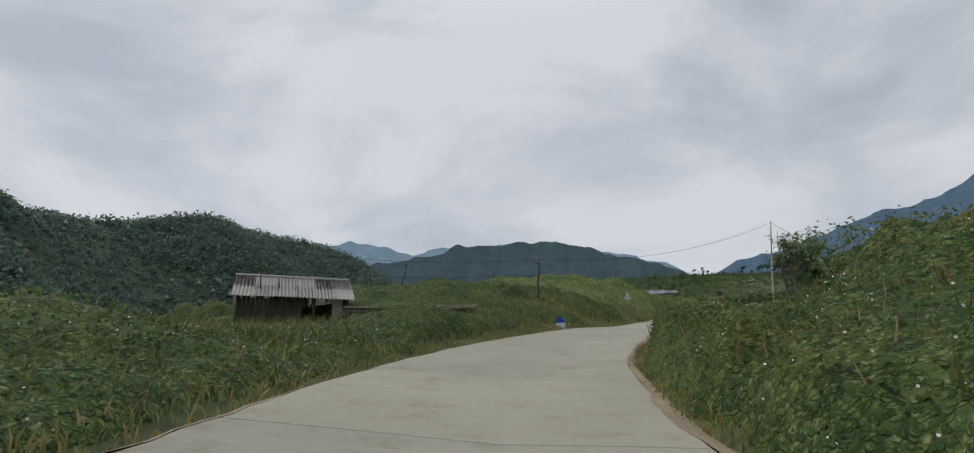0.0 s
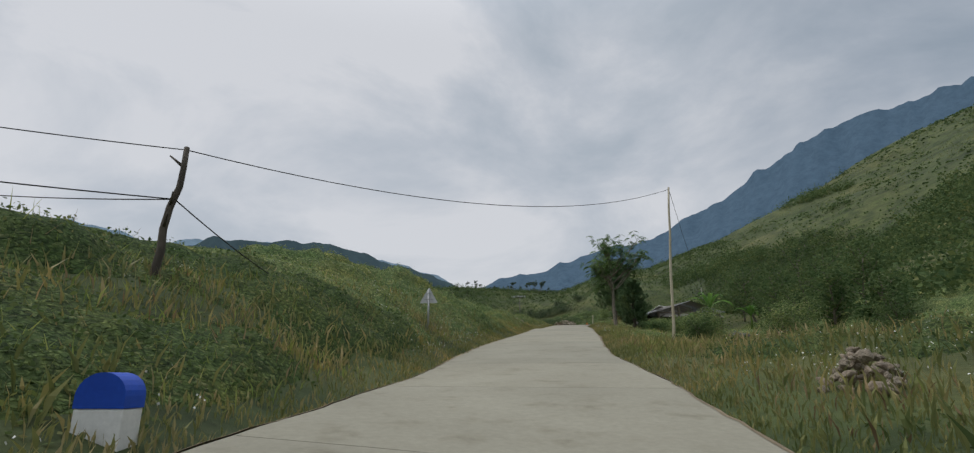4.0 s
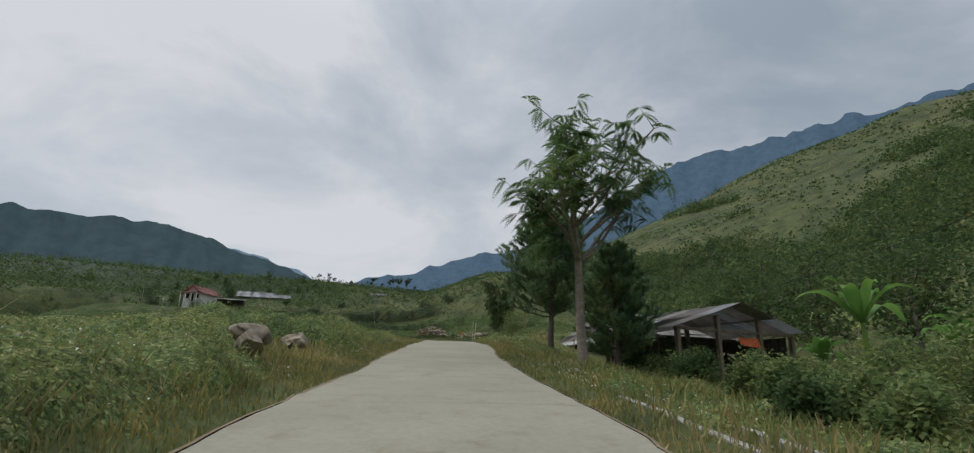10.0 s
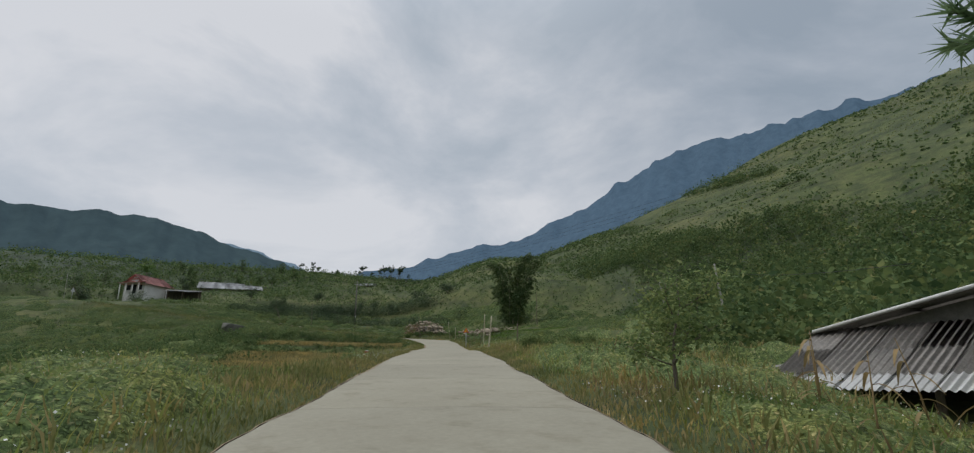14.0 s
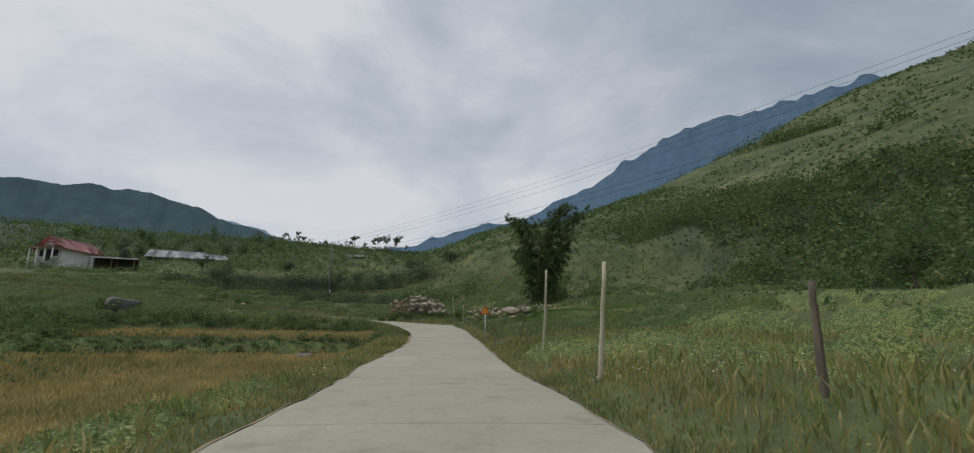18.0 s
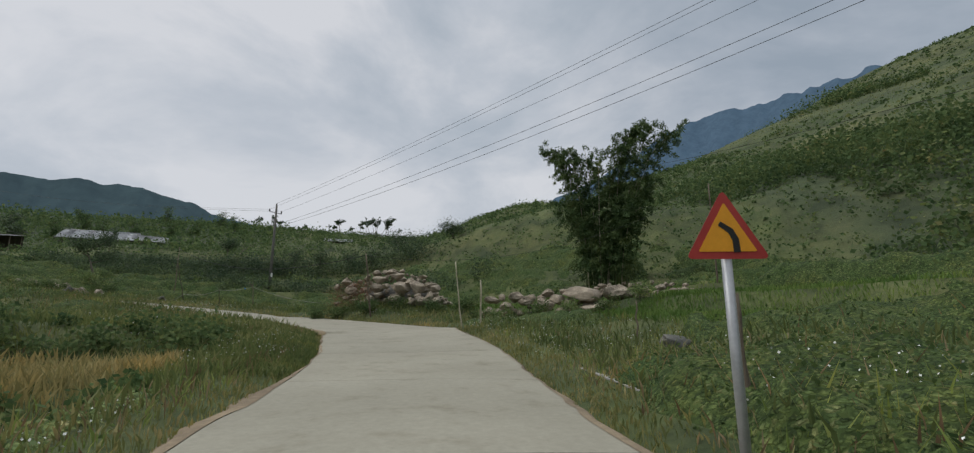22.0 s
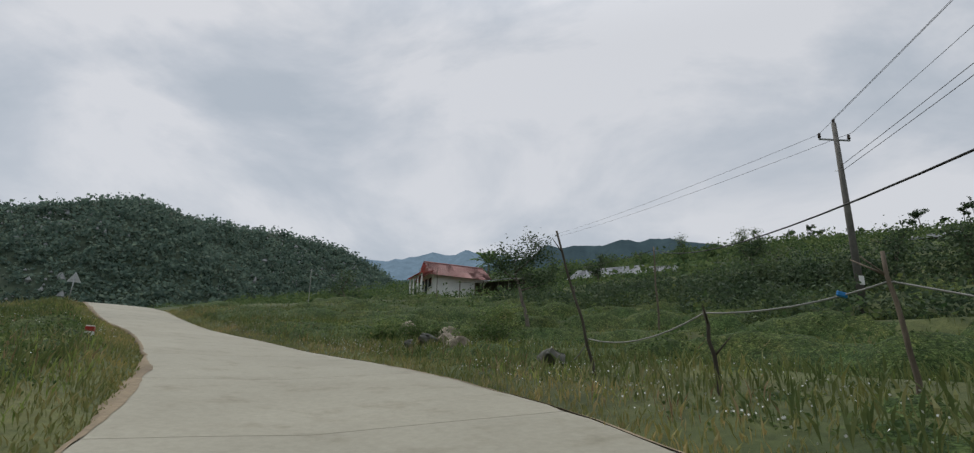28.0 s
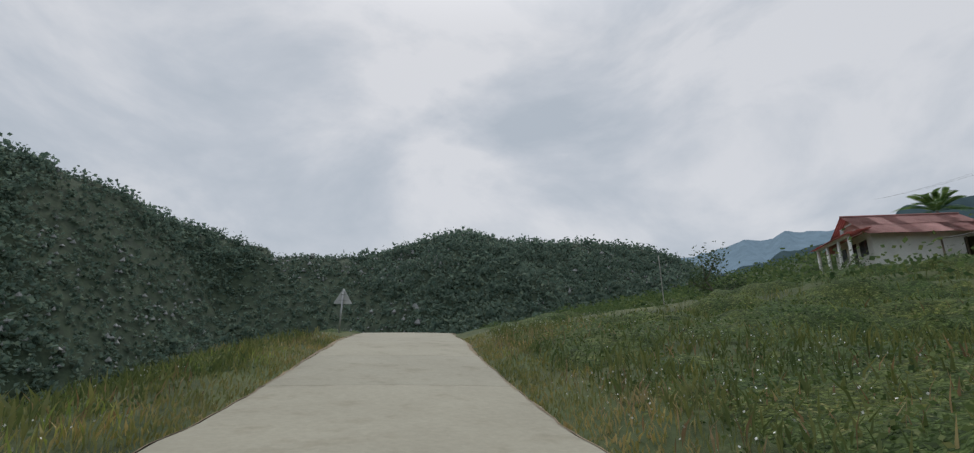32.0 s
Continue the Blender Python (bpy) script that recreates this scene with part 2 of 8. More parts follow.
M_BEND = foliage("bright_bend_grass", [(0.1, (0.09, 0.12, 0.045)), (0.6, (0.15, 0.175, 0.065)), (1.0, (0.25, 0.25, 0.115))], 0.6, 0.45)
M_MEADOW = foliage("lush_meadow_grass", [(0.05, (0.06, 0.085, 0.03)), (0.5, (0.11, 0.135, 0.05)), (0.85, (0.17, 0.18, 0.075)), (1.0, (0.25, 0.22, 0.12))])
# leaves of the far hill, with bluish distance haze mixed into their colour
M_HAZEWOOD = foliage("hazed_hill_leaves", [(0.1, (0.075, 0.115, 0.1)), (0.6, (0.122, 0.175, 0.148)), (1.0, (0.19, 0.245, 0.2))], 0.95, 0.45)
M_DRYSTALK = foliage("dry_brown_stalks", [(0.1, (0.13, 0.085, 0.05)), (0.5, (0.22, 0.155, 0.09)), (1.0, (0.34, 0.26, 0.16))], 0.85, 0.3)
M_FRESH = foliage("fresh_weed_leaves", [(0.1, (0.12, 0.17, 0.045)), (0.5, (0.2, 0.25, 0.07)), (1.0, (0.33, 0.34, 0.12))], 0.7, 0.45)
M_SOIL = surface("bare_tan_earth", (0.17, 0.13, 0.085), (0.3, 0.235, 0.15), 0.5, 0.95, 8.0, 0.6, speck=0.3)
M_LIMESTONE = surface("pale_limestone", (0.22, 0.23, 0.23), (0.4, 0.4, 0.39), 0.4, 0.9)
def thicket_material(name, tint):
    """Close-set leaves: one tone to each leaf, shade painted dark into the gaps between them, broad patches of yellower
    and browner growth.
    """
    m, nt, b = material(name, 0.85)
    b.inputs["Specular IOR Level"].default_value = 0.1
    co = nt.nodes.new("ShaderNodeTexCoord")
    warp = noise_node(nt, 5.0, 3.0, 0.6)
    shift = mix_node(nt, 0.22, co.outputs["Object"], warp.outputs["Color"], "ADD")
    vo = nt.nodes.new("ShaderNodeTexVoronoi")
    vo.inputs["Scale"].default_value = 15.0
    nt.links.new(shift, vo.inputs["Vector"])
    sep = nt.nodes.new("ShaderNodeSeparateColor")
    nt.links.new(vo.outputs["Color"], sep.inputs["Color"])
    n1 = noise_node(nt, 0.5, 4.0, 0.65)
    n2 = noise_node(nt, 2.2, 4.0, 0.7)
    leaf = ramp_node(nt, sep.outputs["Red"], [(0.0, (0.06, 0.085, 0.036)), (0.5, (0.13, 0.175, 0.07)), (0.9, (0.21, 0.255, 0.105)), (1.0, (0.3, 0.29, 0.16))])
    # shade between neighbouring leaves, darkened in the colour
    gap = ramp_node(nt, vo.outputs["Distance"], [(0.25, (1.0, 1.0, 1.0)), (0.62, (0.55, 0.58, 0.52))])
    patch_ = ramp_node(nt, n1.outputs["Fac"], [(0.3, (0.7, 0.85, 0.75)), (0.5, (1.0, 1.0, 1.0)), (0.68, (1.35, 1.15, 0.95))])
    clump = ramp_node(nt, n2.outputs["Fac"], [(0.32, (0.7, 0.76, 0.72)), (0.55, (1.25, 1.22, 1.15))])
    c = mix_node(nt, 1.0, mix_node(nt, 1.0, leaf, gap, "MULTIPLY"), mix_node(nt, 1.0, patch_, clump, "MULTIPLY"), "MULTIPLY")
    nt.links.new(mix_node(nt, 1.0, c, tint, "MULTIPLY"), b.inputs["Base Color"])
    bump_node(nt, b, gap, 1.0, 0.06)
    return m


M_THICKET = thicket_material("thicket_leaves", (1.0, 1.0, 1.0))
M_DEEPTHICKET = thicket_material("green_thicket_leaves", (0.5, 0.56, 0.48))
M_PETAL = surface("white_petals", (0.7, 0.7, 0.66), (0.85, 0.85, 0.82), 3.0, 0.6)


# ---- helpers for shapes ----
def lattice(ix, iy, seed):
    h = np.sin(ix * 127.1 + iy * 311.7 + seed * 74.7) * 43758.5453
    return h - np.floor(h)


def vnoise(x, y, seed=0):
    ix, iy = np.floor(x), np.floor(y)
    fx, fy = x - ix, y - iy
    fx, fy = fx * fx * (3 - 2 * fx), fy * fy * (3 - 2 * fy)
    a, b = lattice(ix, iy, seed), lattice(ix + 1, iy, seed)
    c, d = lattice(ix, iy + 1, seed), lattice(ix + 1, iy + 1, seed)
    return (a * (1 - fx) + b * fx) * (1 - fy) + (c * (1 - fx) + d * fx) * fy


def fbm(x, y, size, octaves=4, seed=0):
    total, amp, norm = 0.0, 1.0, 0.0
    for k in range(octaves):
        total = total + amp * (vnoise(x / size * 2**k + 17.3 * k, y / size * 2**k - 9.1 * k, seed + k) - 0.5)
        norm += amp
        amp *= 0.5
    return total / norm * 2


def step(a, b, v):
    t = np.clip((v - a) / (b - a), 0, 1)
    return t * t * (3 - 2 * t)


def mesh_of(name, verts, faces, mat, smooth=False):
    me = bpy.data.meshes.new(name)
    verts, faces = np.asarray(verts, np.float32), np.asarray(faces, np.int32)
    n, k = faces.shape
    me.vertices.add(len(verts))
    me.vertices.foreach_set("co", verts.ravel())
    me.loops.add(n * k)
    me.loops.foreach_set("vertex_index", faces.ravel())
    me.polygons.add(n)
    me.polygons.foreach_set("loop_start", np.arange(0, n * k, k, dtype=np.int32))
    me.polygons.foreach_set("use_smooth", np.full(n, smooth))
    me.update(calc_edges=True)
    me.materials.append(mat)
    return me


def part(name, bm, mat, parent=None, label=""):
    me = bpy.data.meshes.new(name)
    bm.to_mesh(me)
    bm.free()
    me.materials.append(mat)
    ob = new(name, me)
    if parent:
        ob.parent = parent
    if label:
        tagged(ob, label)
    return ob


# ---- the road's line: x, y, z of its middle ----
ROAD_KNOTS = [
    (-3.6, -45, -5.1), (-2.2, -20, -2.4), (-1.2, 0, -0.22), (-0.65, 9.19, 0.78), (-0.19, 15.49, 1.47), (1.03, 21.52, 2.15), (2.95, 27.63, 2.86),
    (5.62, 33.68, 3.62), (7.26, 36.7, 4.03), (14.69, 48.62, 5.63), (16.67, 51.46, 6.05), (20.65, 56.84, 6.87), (24.7, 62.2, 7.61), (28.79, 67.66, 8.37),
    (33.05, 73.5, 9.22), (37.73, 79.7, 9.94), (42.37, 85.8, 10.75), (46.81, 91.47, 11.54), (49.09, 94.43, 11.91), (58.78, 107.42, 13.28), (61.27, 110.73, 13.58),
    (66, 117.01, 14.09), (70.57, 123.16, 14.58), (75.33, 129.64, 14.93), (80.31, 136.19, 15.41), (85.13, 142.58, 15.87), (89.6, 148.98, 16.48), (93.21, 155.04, 17.11),
    (95.71, 160.98, 17.75), (96.52, 163.95, 18.04), (95.75, 175, 18.88), (94.69, 177.99, 19.2), (91.64, 183.53, 19.9), (87.6, 188.6, 20.6), (82.88, 193.23, 21.35),
    (78.09, 197.59, 22.04), (70.4, 203.2, 23.15), (60.8, 210.6, 24.95), (52.5, 217.5, 26.1), (47.5, 225, 26.25), (45.5, 236, 25.6), (47, 250, 24.1),
]


def catmull(knots, per):
    p = np.array(knots)
    p = np.vstack([2 * p[0] - p[1], p, 2 * p[-1] - p[-2]])
    out = []
    for i in range(1, len(p) - 2):
        t = np.linspace(0, 1, per, endpoint=False)[:, None]
        out.append(0.5 * (2 * p[i] + (p[i + 1] - p[i - 1]) * t + (2 * p[i - 1] - 5 * p[i] + 4 * p[i + 1] - p[i + 2]) * t**2
                          + (3 * p[i] - p[i - 1] - 3 * p[i + 1] + p[i + 2]) * t**3))
    return np.vstack([*out, p[-2:-1]])


dense = catmull(ROAD_KNOTS, 30)
run = np.concatenate([[0], np.cumsum(np.linalg.norm(np.diff(dense[:, :2], axis=0), axis=1))])
start = run[np.argmin(np.hypot(dense[:, 0], dense[:, 1]))]
LINE_S = np.arange(-44.0, run[-1] - start - 0.5, 0.5)
LINE = np.column_stack([np.interp(LINE_S, run - start, dense[:, k]) for k in range(3)])
TAN = np.gradient(LINE[:, :2], axis=0)
TAN /= np.linalg.norm(TAN, axis=1)[:, None]
SIDE = np.column_stack([TAN[:, 1], -TAN[:, 0]])
HALF = 2.45
# how far the road's edges lie from its line, by the length of road
LEFT_EDGE = [(-44, 2.6), (20, 3.05), (31, 3.0), (36.5, 2.8), (45, 2.6), (53, 2.5), (150, 2.45), (155, 2.75), (163, 2.65), (177, 2.6), (190, 2.4), (198, 2.05), (210, 2.1), (222, 2.3), (234, 2.5), (250, 2.4)]
RIGHT_EDGE = [(-44, 2.0), (28, 2.05), (37, 2.5), (46, 2.8), (58, 2.6), (80, 2.5), (98, 2.1), (112, 2.4), (125, 2.15), (150, 2.1), (163, 1.85), (177, 1.95), (181, 2.2), (186, 2.6), (193, 2.9),
              (198, 3.1), (205, 3.3), (210, 3.3), (217, 3.1), (222.5, 3.0), (226.5, 2.8), (231, 2.5), (240, 2.2), (250, 2.2)]


def edge(s, side):
    """The road's half width at road lengths s, to the left (side > 0) or right."""
    s = np.asarray(s, float)
    return np.where(np.asarray(side) > 0, np.interp(s, *zip(*LEFT_EDGE)), np.interp(s, *zip(*RIGHT_EDGE)))


def widen(s, d):
    """How much farther than usual the road's edge lies out, on the side of d."""
    return edge(s, d) - HALF


def banked(s, d):
    """How far the road's outer side is raised in its two bends (d: left positive)."""
    s, d = np.asarray(s, float), np.asarray(d, float)
    d = np.clip(d, -edge(s, -1.0), edge(s, 1.0))
    return 0.1 * np.where(d > 0, d * step(48, 38, s), -d * step(180, 192, s) * step(230, 218, s))


# height of the land over the road, at these distances from its middle, by the length of road from the start
OUT = [2.6, 4.0, 7.0, 12.0, 20.0, 35.0]
LEFT = {
    -44: [0, 0.2, 0.6, 0.9, 1.0, 0.5], 10: [0, 0.25, 0.7, 1.0, 1.1, 1.0], 25: [0, 0.1, 0.4, 0.8, 0.9, 0.9], 33: [0, 0.1, 0.6, 0.9, 0.9, 1.0], 40: [0, 0.1, 1.6, 2.3, 2.4, 2.6],
    48: [0, 0.15, 2.3, 3.0, 3.9, 4.0], 54: [0, 0.1, 2.5, 3.3, 4.1, 4.0], 60: [0, 0.2, 2.0, 3.2, 3.8, 3.5], 67: [0, 0.4, 2.4, 3.6, 3.9, 3.0], 75: [0, 0.3, 1.1, 1.5, 1.4, 1.0], 84: [0, 0.15, 0.4, 0.6, 0.6, 0.6],
    98: [0, 0.15, 0.45, 0.5, 0.4, 0.2], 112: [0, 0.1, 0.2, 0.0, -0.4, -0.4], 130: [0, 0.0, -0.7, -1.4, -1.4, -0.6], 150: [0, -0.1, -1.1, -1.6, -1.6, -0.4],
    169: [0, -0.1, -1.2, -1.7, -1.7, -0.9], 173: [0, 0.0, -0.5, -0.9, -0.9, -0.6], 178: [0, 0.0, -0.4, -0.9, -0.9, -0.7], 182: [0, 0.0, -0.1, -0.2, -0.3, -0.4], 190: [0, 0.05, 0.0, -0.2, -0.5, -0.8], 198: [0, 0.1, 0.1, -0.3, -1.0, -1.8], 206: [0, 0.15, 0.1, -0.5, -1.8, -3.2],
    222: [0, 0.2, 0.0, -1.8, -4.0, -7.5], 240: [0, 0.1, -0.4, -2.2, -5.0, -10.0], 290: [0, 0.1, -0.4, -2.2, -5.0, -10.0],
}
RIGHT = {
    -44: [0, 0.3, 1.4, 2.2, 2.4, 2.8], 8: [0, 0.6, 2.3, 3.1, 3.0, 3.0], 18: [0, 0.6, 2.2, 3.1, 3.0, 2.9], 24: [0, 0.1, 0.4, 0.3, 0.6, 2.2], 34: [0, 0.05, 0.1, 0.0, 0.8, 2.4], 42: [0, 0.15, -0.1, 1.4, 1.7, 2.5],
    48: [0, 0.3, 0.8, 0.9, 0.6, 2.2], 58: [0, 0.0, -0.4, -0.7, -0.6, 2.2], 70: [0, -0.1, -0.6, -1.0, -1.0, 2.5], 85: [0, -0.1, -0.5, -0.9, -0.9, 2.5],
    98: [0, 0.0, -0.4, -1.3, -1.6, 1.5], 108: [0, -0.1, -0.6, -1.5, -1.9, 1.2], 114: [0, 0.0, -0.2, -1.0, -1.1, 1.6], 122: [0, 0.1, 0.3, 0.3, 0.4, 3.6], 145: [0, 0.15, 0.55, 0.6, 0.9, 3.8], 168: [0, 0.15, 0.4, 0.8, 2.0, 6.0],
    182: [0, 0.1, 0.3, 1.2, 2.4, 6.5], 188: [0, 0.1, 0.0, 1.5, 2.6, 6.5], 194: [0, 0.2, 0.0, 1.5, 2.8, 6.0], 199: [0, 0.5, 0.9, 1.6, 2.4, 5.2], 203: [0, 0.8, 1.2, 1.4, 2.2, 5.0], 208: [0, 0.2, 0.4, 0.7, 1.6, 4.4], 222: [0, 0.1, 0.3, 0.8, 1.9, 4.2], 240: [0, 0.2, 0.55, 1.2, 2.5, 5.0], 290: [0, 0.2, 0.55, 1.2, 2.5, 5.0],
}


def bank(table, s, d):
    keys = np.array(sorted(table), float)
    rows = np.array([table[k] for k in sorted(table)], float)
    cols = np.array([np.interp(s, keys, rows[:, j]) for j in range(len(OUT))])
    j = np.clip(np.searchsorted(OUT, d) - 1, 0, len(OUT) - 2)
    o = np.array(OUT)
    f = np.clip((d - o[j]) / (o[j + 1] - o[j]), 0, 1)
    idx = np.arange(len(d))
    return cols[j, idx] * (1 - f) + cols[j + 1, idx] * f


# crest lines of the wooded hills across the valley: x, y, height
WEST_CRESTS = [
    [(-287, 368, 110), (-274, 415, 113), (-242, 454, 126), (-219, 472, 133), (-189, 527, 127), (-167, 561, 135), (-135, 586, 127), (-110, 598, 113), (-95, 603, 95), (-70, 612, 63)],
    [(-290, 345, 116), (-300, 318, 118), (-298, 285, 122), (-275, 245, 127), (-245, 200, 127), (-240, 110, 118), (-270, -60, 92)],
]


def crest_height(x, y, crest, slope):
    best = np.full(x.shape, -1e9)
    for (x0, y0, h0), (x1, y1, h1) in zip(crest[:-1], crest[1:]):
        dx, dy = x1 - x0, y1 - y0
        t = np.clip(((x - x0) * dx + (y - y0) * dy) / (dx * dx + dy * dy), 0, 1)
        gap = np.hypot(x - x0 - t * dx, y - y0 - t * dy)
        best = np.maximum(best, h0 + (h1 - h0) * t - slope * np.sqrt(gap * gap + 60) + slope * 7.7)
    return best


def wide_land(x, y):
    u = (x - 37.2) * 0.643 + (y - 80) * 0.766
    v = (x - 37.2) * 0.766 - (y - 80) * 0.643
    z = np.interp(u, [-600, -300, -85, 0, 86, 150, 190, 215, 245, 310, 420, 900, 2500], [-30, -18, 0.0, 10.1, 16.4, 27.5, 34.6, 42, 51, 58, 54, 30, 0])
    up = np.interp(v, [25, 60, 100, 160, 230, 300, 400, 700, 1500], [0, 13, 39, 69, 97, 112, 122, 105, 30]) * (1 + 0.0006 * np.clip(u, 0, 450))
    up = up * (1 + 0.10 * fbm(x, y, 140.0, 3, 5)) * np.interp(u, [60, 130], [1.0, 0.93])
    up = up + np.interp(u, [115, 140, 160, 210, 310, 400], [0, 8, 10, 13, 8, 0]) * step(-30, 12, v) * step(130, 50, v)
    z = z + up + np.where(v < -20, (-v - 20) * np.interp(u, [60, 130], [-0.06, 0.07]), 0).clip(-16, 14)
    z = z - 13 * np.exp(-(((x + 10) / 55) ** 2 + ((y - 190) / 50) ** 2))
    z = z + fbm(x, y, 60.0, 4, 9) * 3.0 * step(25, 120, np.abs(v))
    hill = np.maximum(crest_height(x, y, WEST_CRESTS[0], 0.8), crest_height(x, y, WEST_CRESTS[1], 1.25)) + 9 * fbm(x, y, 70.0, 4, 21)
    return np.maximum(z, np.where(hill > z - 6, (hill + z - 6 + np.sqrt((hill - z + 6) ** 2 + 60)) / 2, z)).clip(-40, None)


def road_place(x, y):
    """For each place: the length of road at its nearest point, the distance from the road's middle (left positive) and the road's height there."""
    s, d, z = np.empty(len(x)), np.empty(len(x)), np.empty(len(x))
    coarse = LINE[::2]
    for a in range(0, len(x), 20000):
        px, py = x[a:a + 20000, None], y[a:a + 20000, None]
        gap = np.hypot(px - coarse[None, :, 0], py - coarse[None, :, 1])
        i = gap.argmin(1) * 2
        ox, oy = x[a:a + 20000] - LINE[i, 0], y[a:a + 20000] - LINE[i, 1]
        along = ox * TAN[i, 0] + oy * TAN[i, 1]
        s[a:a + 20000] = LINE_S[i] + np.clip(along, -1.2, 1.2)
        right = ox * SIDE[i, 0] + oy * SIDE[i, 1]
        far = np.where(np.abs(along) > 1.5, np.hypot(ox, oy), np.abs(right))
        d[a:a + 20000] = -np.sign(right) * far
    z[:] = np.interp(s, LINE_S, LINE[:, 2])
    return s, d, z


def near_land(x, y):
    """The road's height plus its bank, blended over the stretches of road near the place."""
    keep = np.arange(0, len(LINE), 8)
    total, weight = np.zeros(len(x)), np.zeros(len(x))
    for a in range(0, len(x), 20000):
        px, py = x[a:a + 20000], y[a:a + 20000]
        ox, oy = px[:, None] - LINE[keep, 0], py[:, None] - LINE[keep, 1]
        gap = np.hypot(ox, oy)
        least = gap.min(1, keepdims=True)
        w = np.exp(-(gap - least) / (0.6 + 0.12 * least))
        right = (ox * SIDE[keep, 0] + oy * SIDE[keep, 1])
        along = ox * TAN[keep, 0] + oy * TAN[keep, 1]
        n, k = w.shape
        s = (LINE_S[keep][None, :] + np.clip(along, -2, 2)).ravel()
        d = np.abs(np.where(np.abs(along) < 3, right, np.sign(right) * gap)).ravel()
        d = np.maximum(d - widen(s, -right.ravel()), 0)
        use = np.flatnonzero(w.ravel() > 0.01)
        h = np.zeros(n * k)
        su, du, left = s[use], d[use], right.ravel()[use] < 0
        h[use] = np.interp(su, LINE_S, LINE[:, 2]) + banked(su, np.where(left, 99.0, -99.0)) + np.where(left, bank(LEFT, su, du), bank(RIGHT, su, du))
        ww = np.where(w > 0.01, w, 0)
        total[a:a + 20000] = (h.reshape(n, k) * ww).sum(1)
        weight[a:a + 20000] = ww.sum(1)
    return total / weight


def paddies(x, y, z, d):
    """Three stepped fields on the valley side of the road before the bend."""
    w = y + 1.1 * fbm(x, y, 9.0, 3, 121) + 0.12 * (x - 78)
    level = np.interp(w, [146, 153.6, 155.4, 160.6, 163.0, 172, 182], [14.8, 15.0, 16.3, 16.6, 18.0, 18.5, 19.2])
    share = step(4.2, 7.5, d) * step(40, 28, d) * step(146, 151, w) * step(182, 172, w)
    return z + (level + 0.12 * fbm(x, y, 3.0, 3, 123) - z) * share


def terraced(x, y, z, gap):
    """The valley floor cut into grassy shelves with steep edges, away from the road."""
    u = (x - 37.2) * 0.643 + (y - 80) * 0.766
    v = (x - 37.2) * 0.766 - (y - 80) * 0.643
    share = 0.85 * step(7, 13, gap) * step(46, 26, v) * step(-75, -50, v) * step(22, 45, u) * step(330, 280, u)
    q = (z + 1.3 * fbm(x, y, 34.0, 2, 8)) / 1.35
    f = q - np.floor(q)
    return z + share * 1.35 * (step(0.7, 1.0, f) - f)


def land(x, y):
    """Height of the ground."""
    x, y = np.atleast_1d(np.asarray(x, float)), np.atleast_1d(np.asarray(y, float))
    z = wide_land(x, y)
    gap = np.full(x.shape, 99.0)
    close = np.flatnonzero((x > -70) & (x < 175) & (y > -90) & (y < 310))
    if len(close):
        cx, cy = x[close], y[close]
        s, d, zr = road_place(cx, cy)
        a = np.abs(d)
        near = np.flatnonzero(a < 52)
        zn = z[close].copy()
        mixed = near_land(cx[near], cy[near])
        an = a[near] - widen(s[near], d[near])
        rough = fbm(cx[near], cy[near], 7.0, 3, 3) * 0.35 * step(3.5, 9, an)
        terrace = 0.45 * np.sin(mixed * 3.6 + 2 * fbm(cx[near], cy[near], 30.0, 2, 8)) * step(12, 25, an) * step(108, 96, s[near])
        k = step(20, 50, an)
        h = (mixed + rough + terrace) * (1 - k) + zn[near] * k
        zr[near] += banked(s[near], d[near])
        h = np.where(an < 3.6, zr[near] - 0.05 - 0.14 * (1 - step(2.3, 3.1, an)) + (h - zr[near] + 0.05) * step(2.7, 3.6, an), h)
        zn[near] = h
        z[close] = paddies(cx, cy, zn, d)
        gap[close] = np.where((d > 0) & (s > 118) & (s < 205) & (a < 30), 0.0, a)
    return terraced(x, y, z, gap)


def slope_wood(x, y, u, v):
    """Where the mountain side is wooded (above 0): its foot, deepest half way up the valley."""
    reach = np.interp(u, [-120, -40, 20, 60, 100, 130, 165, 200, 330], [45, 60, 105, 120, 105, 80, 45, 30, 25])
    return 0.9 * fbm(x, y, 38.0, 4, 81) + 0.75 * (1 - step(0.45, 1.25, v / reach)) - 0.22


# ---- ground, one sheet to the horizon ----
def lines(a, b, pitch, reach, growth):
    mid = np.arange(a, b, pitch)
    out, gap, lo, hi = [], pitch, [], []
    while True:
        gap *= growth
        nxt = (hi[-1] if hi else mid[-1]) + gap
        if nxt > reach:
            break
        hi.append(nxt)
    gap = pitch
    while True:
        gap *= growth
        nxt = (lo[-1] if lo else mid[0]) - gap
        if nxt < -reach:
            break
        lo.append(nxt)
    return np.array([*lo[::-1], *mid, *hi])


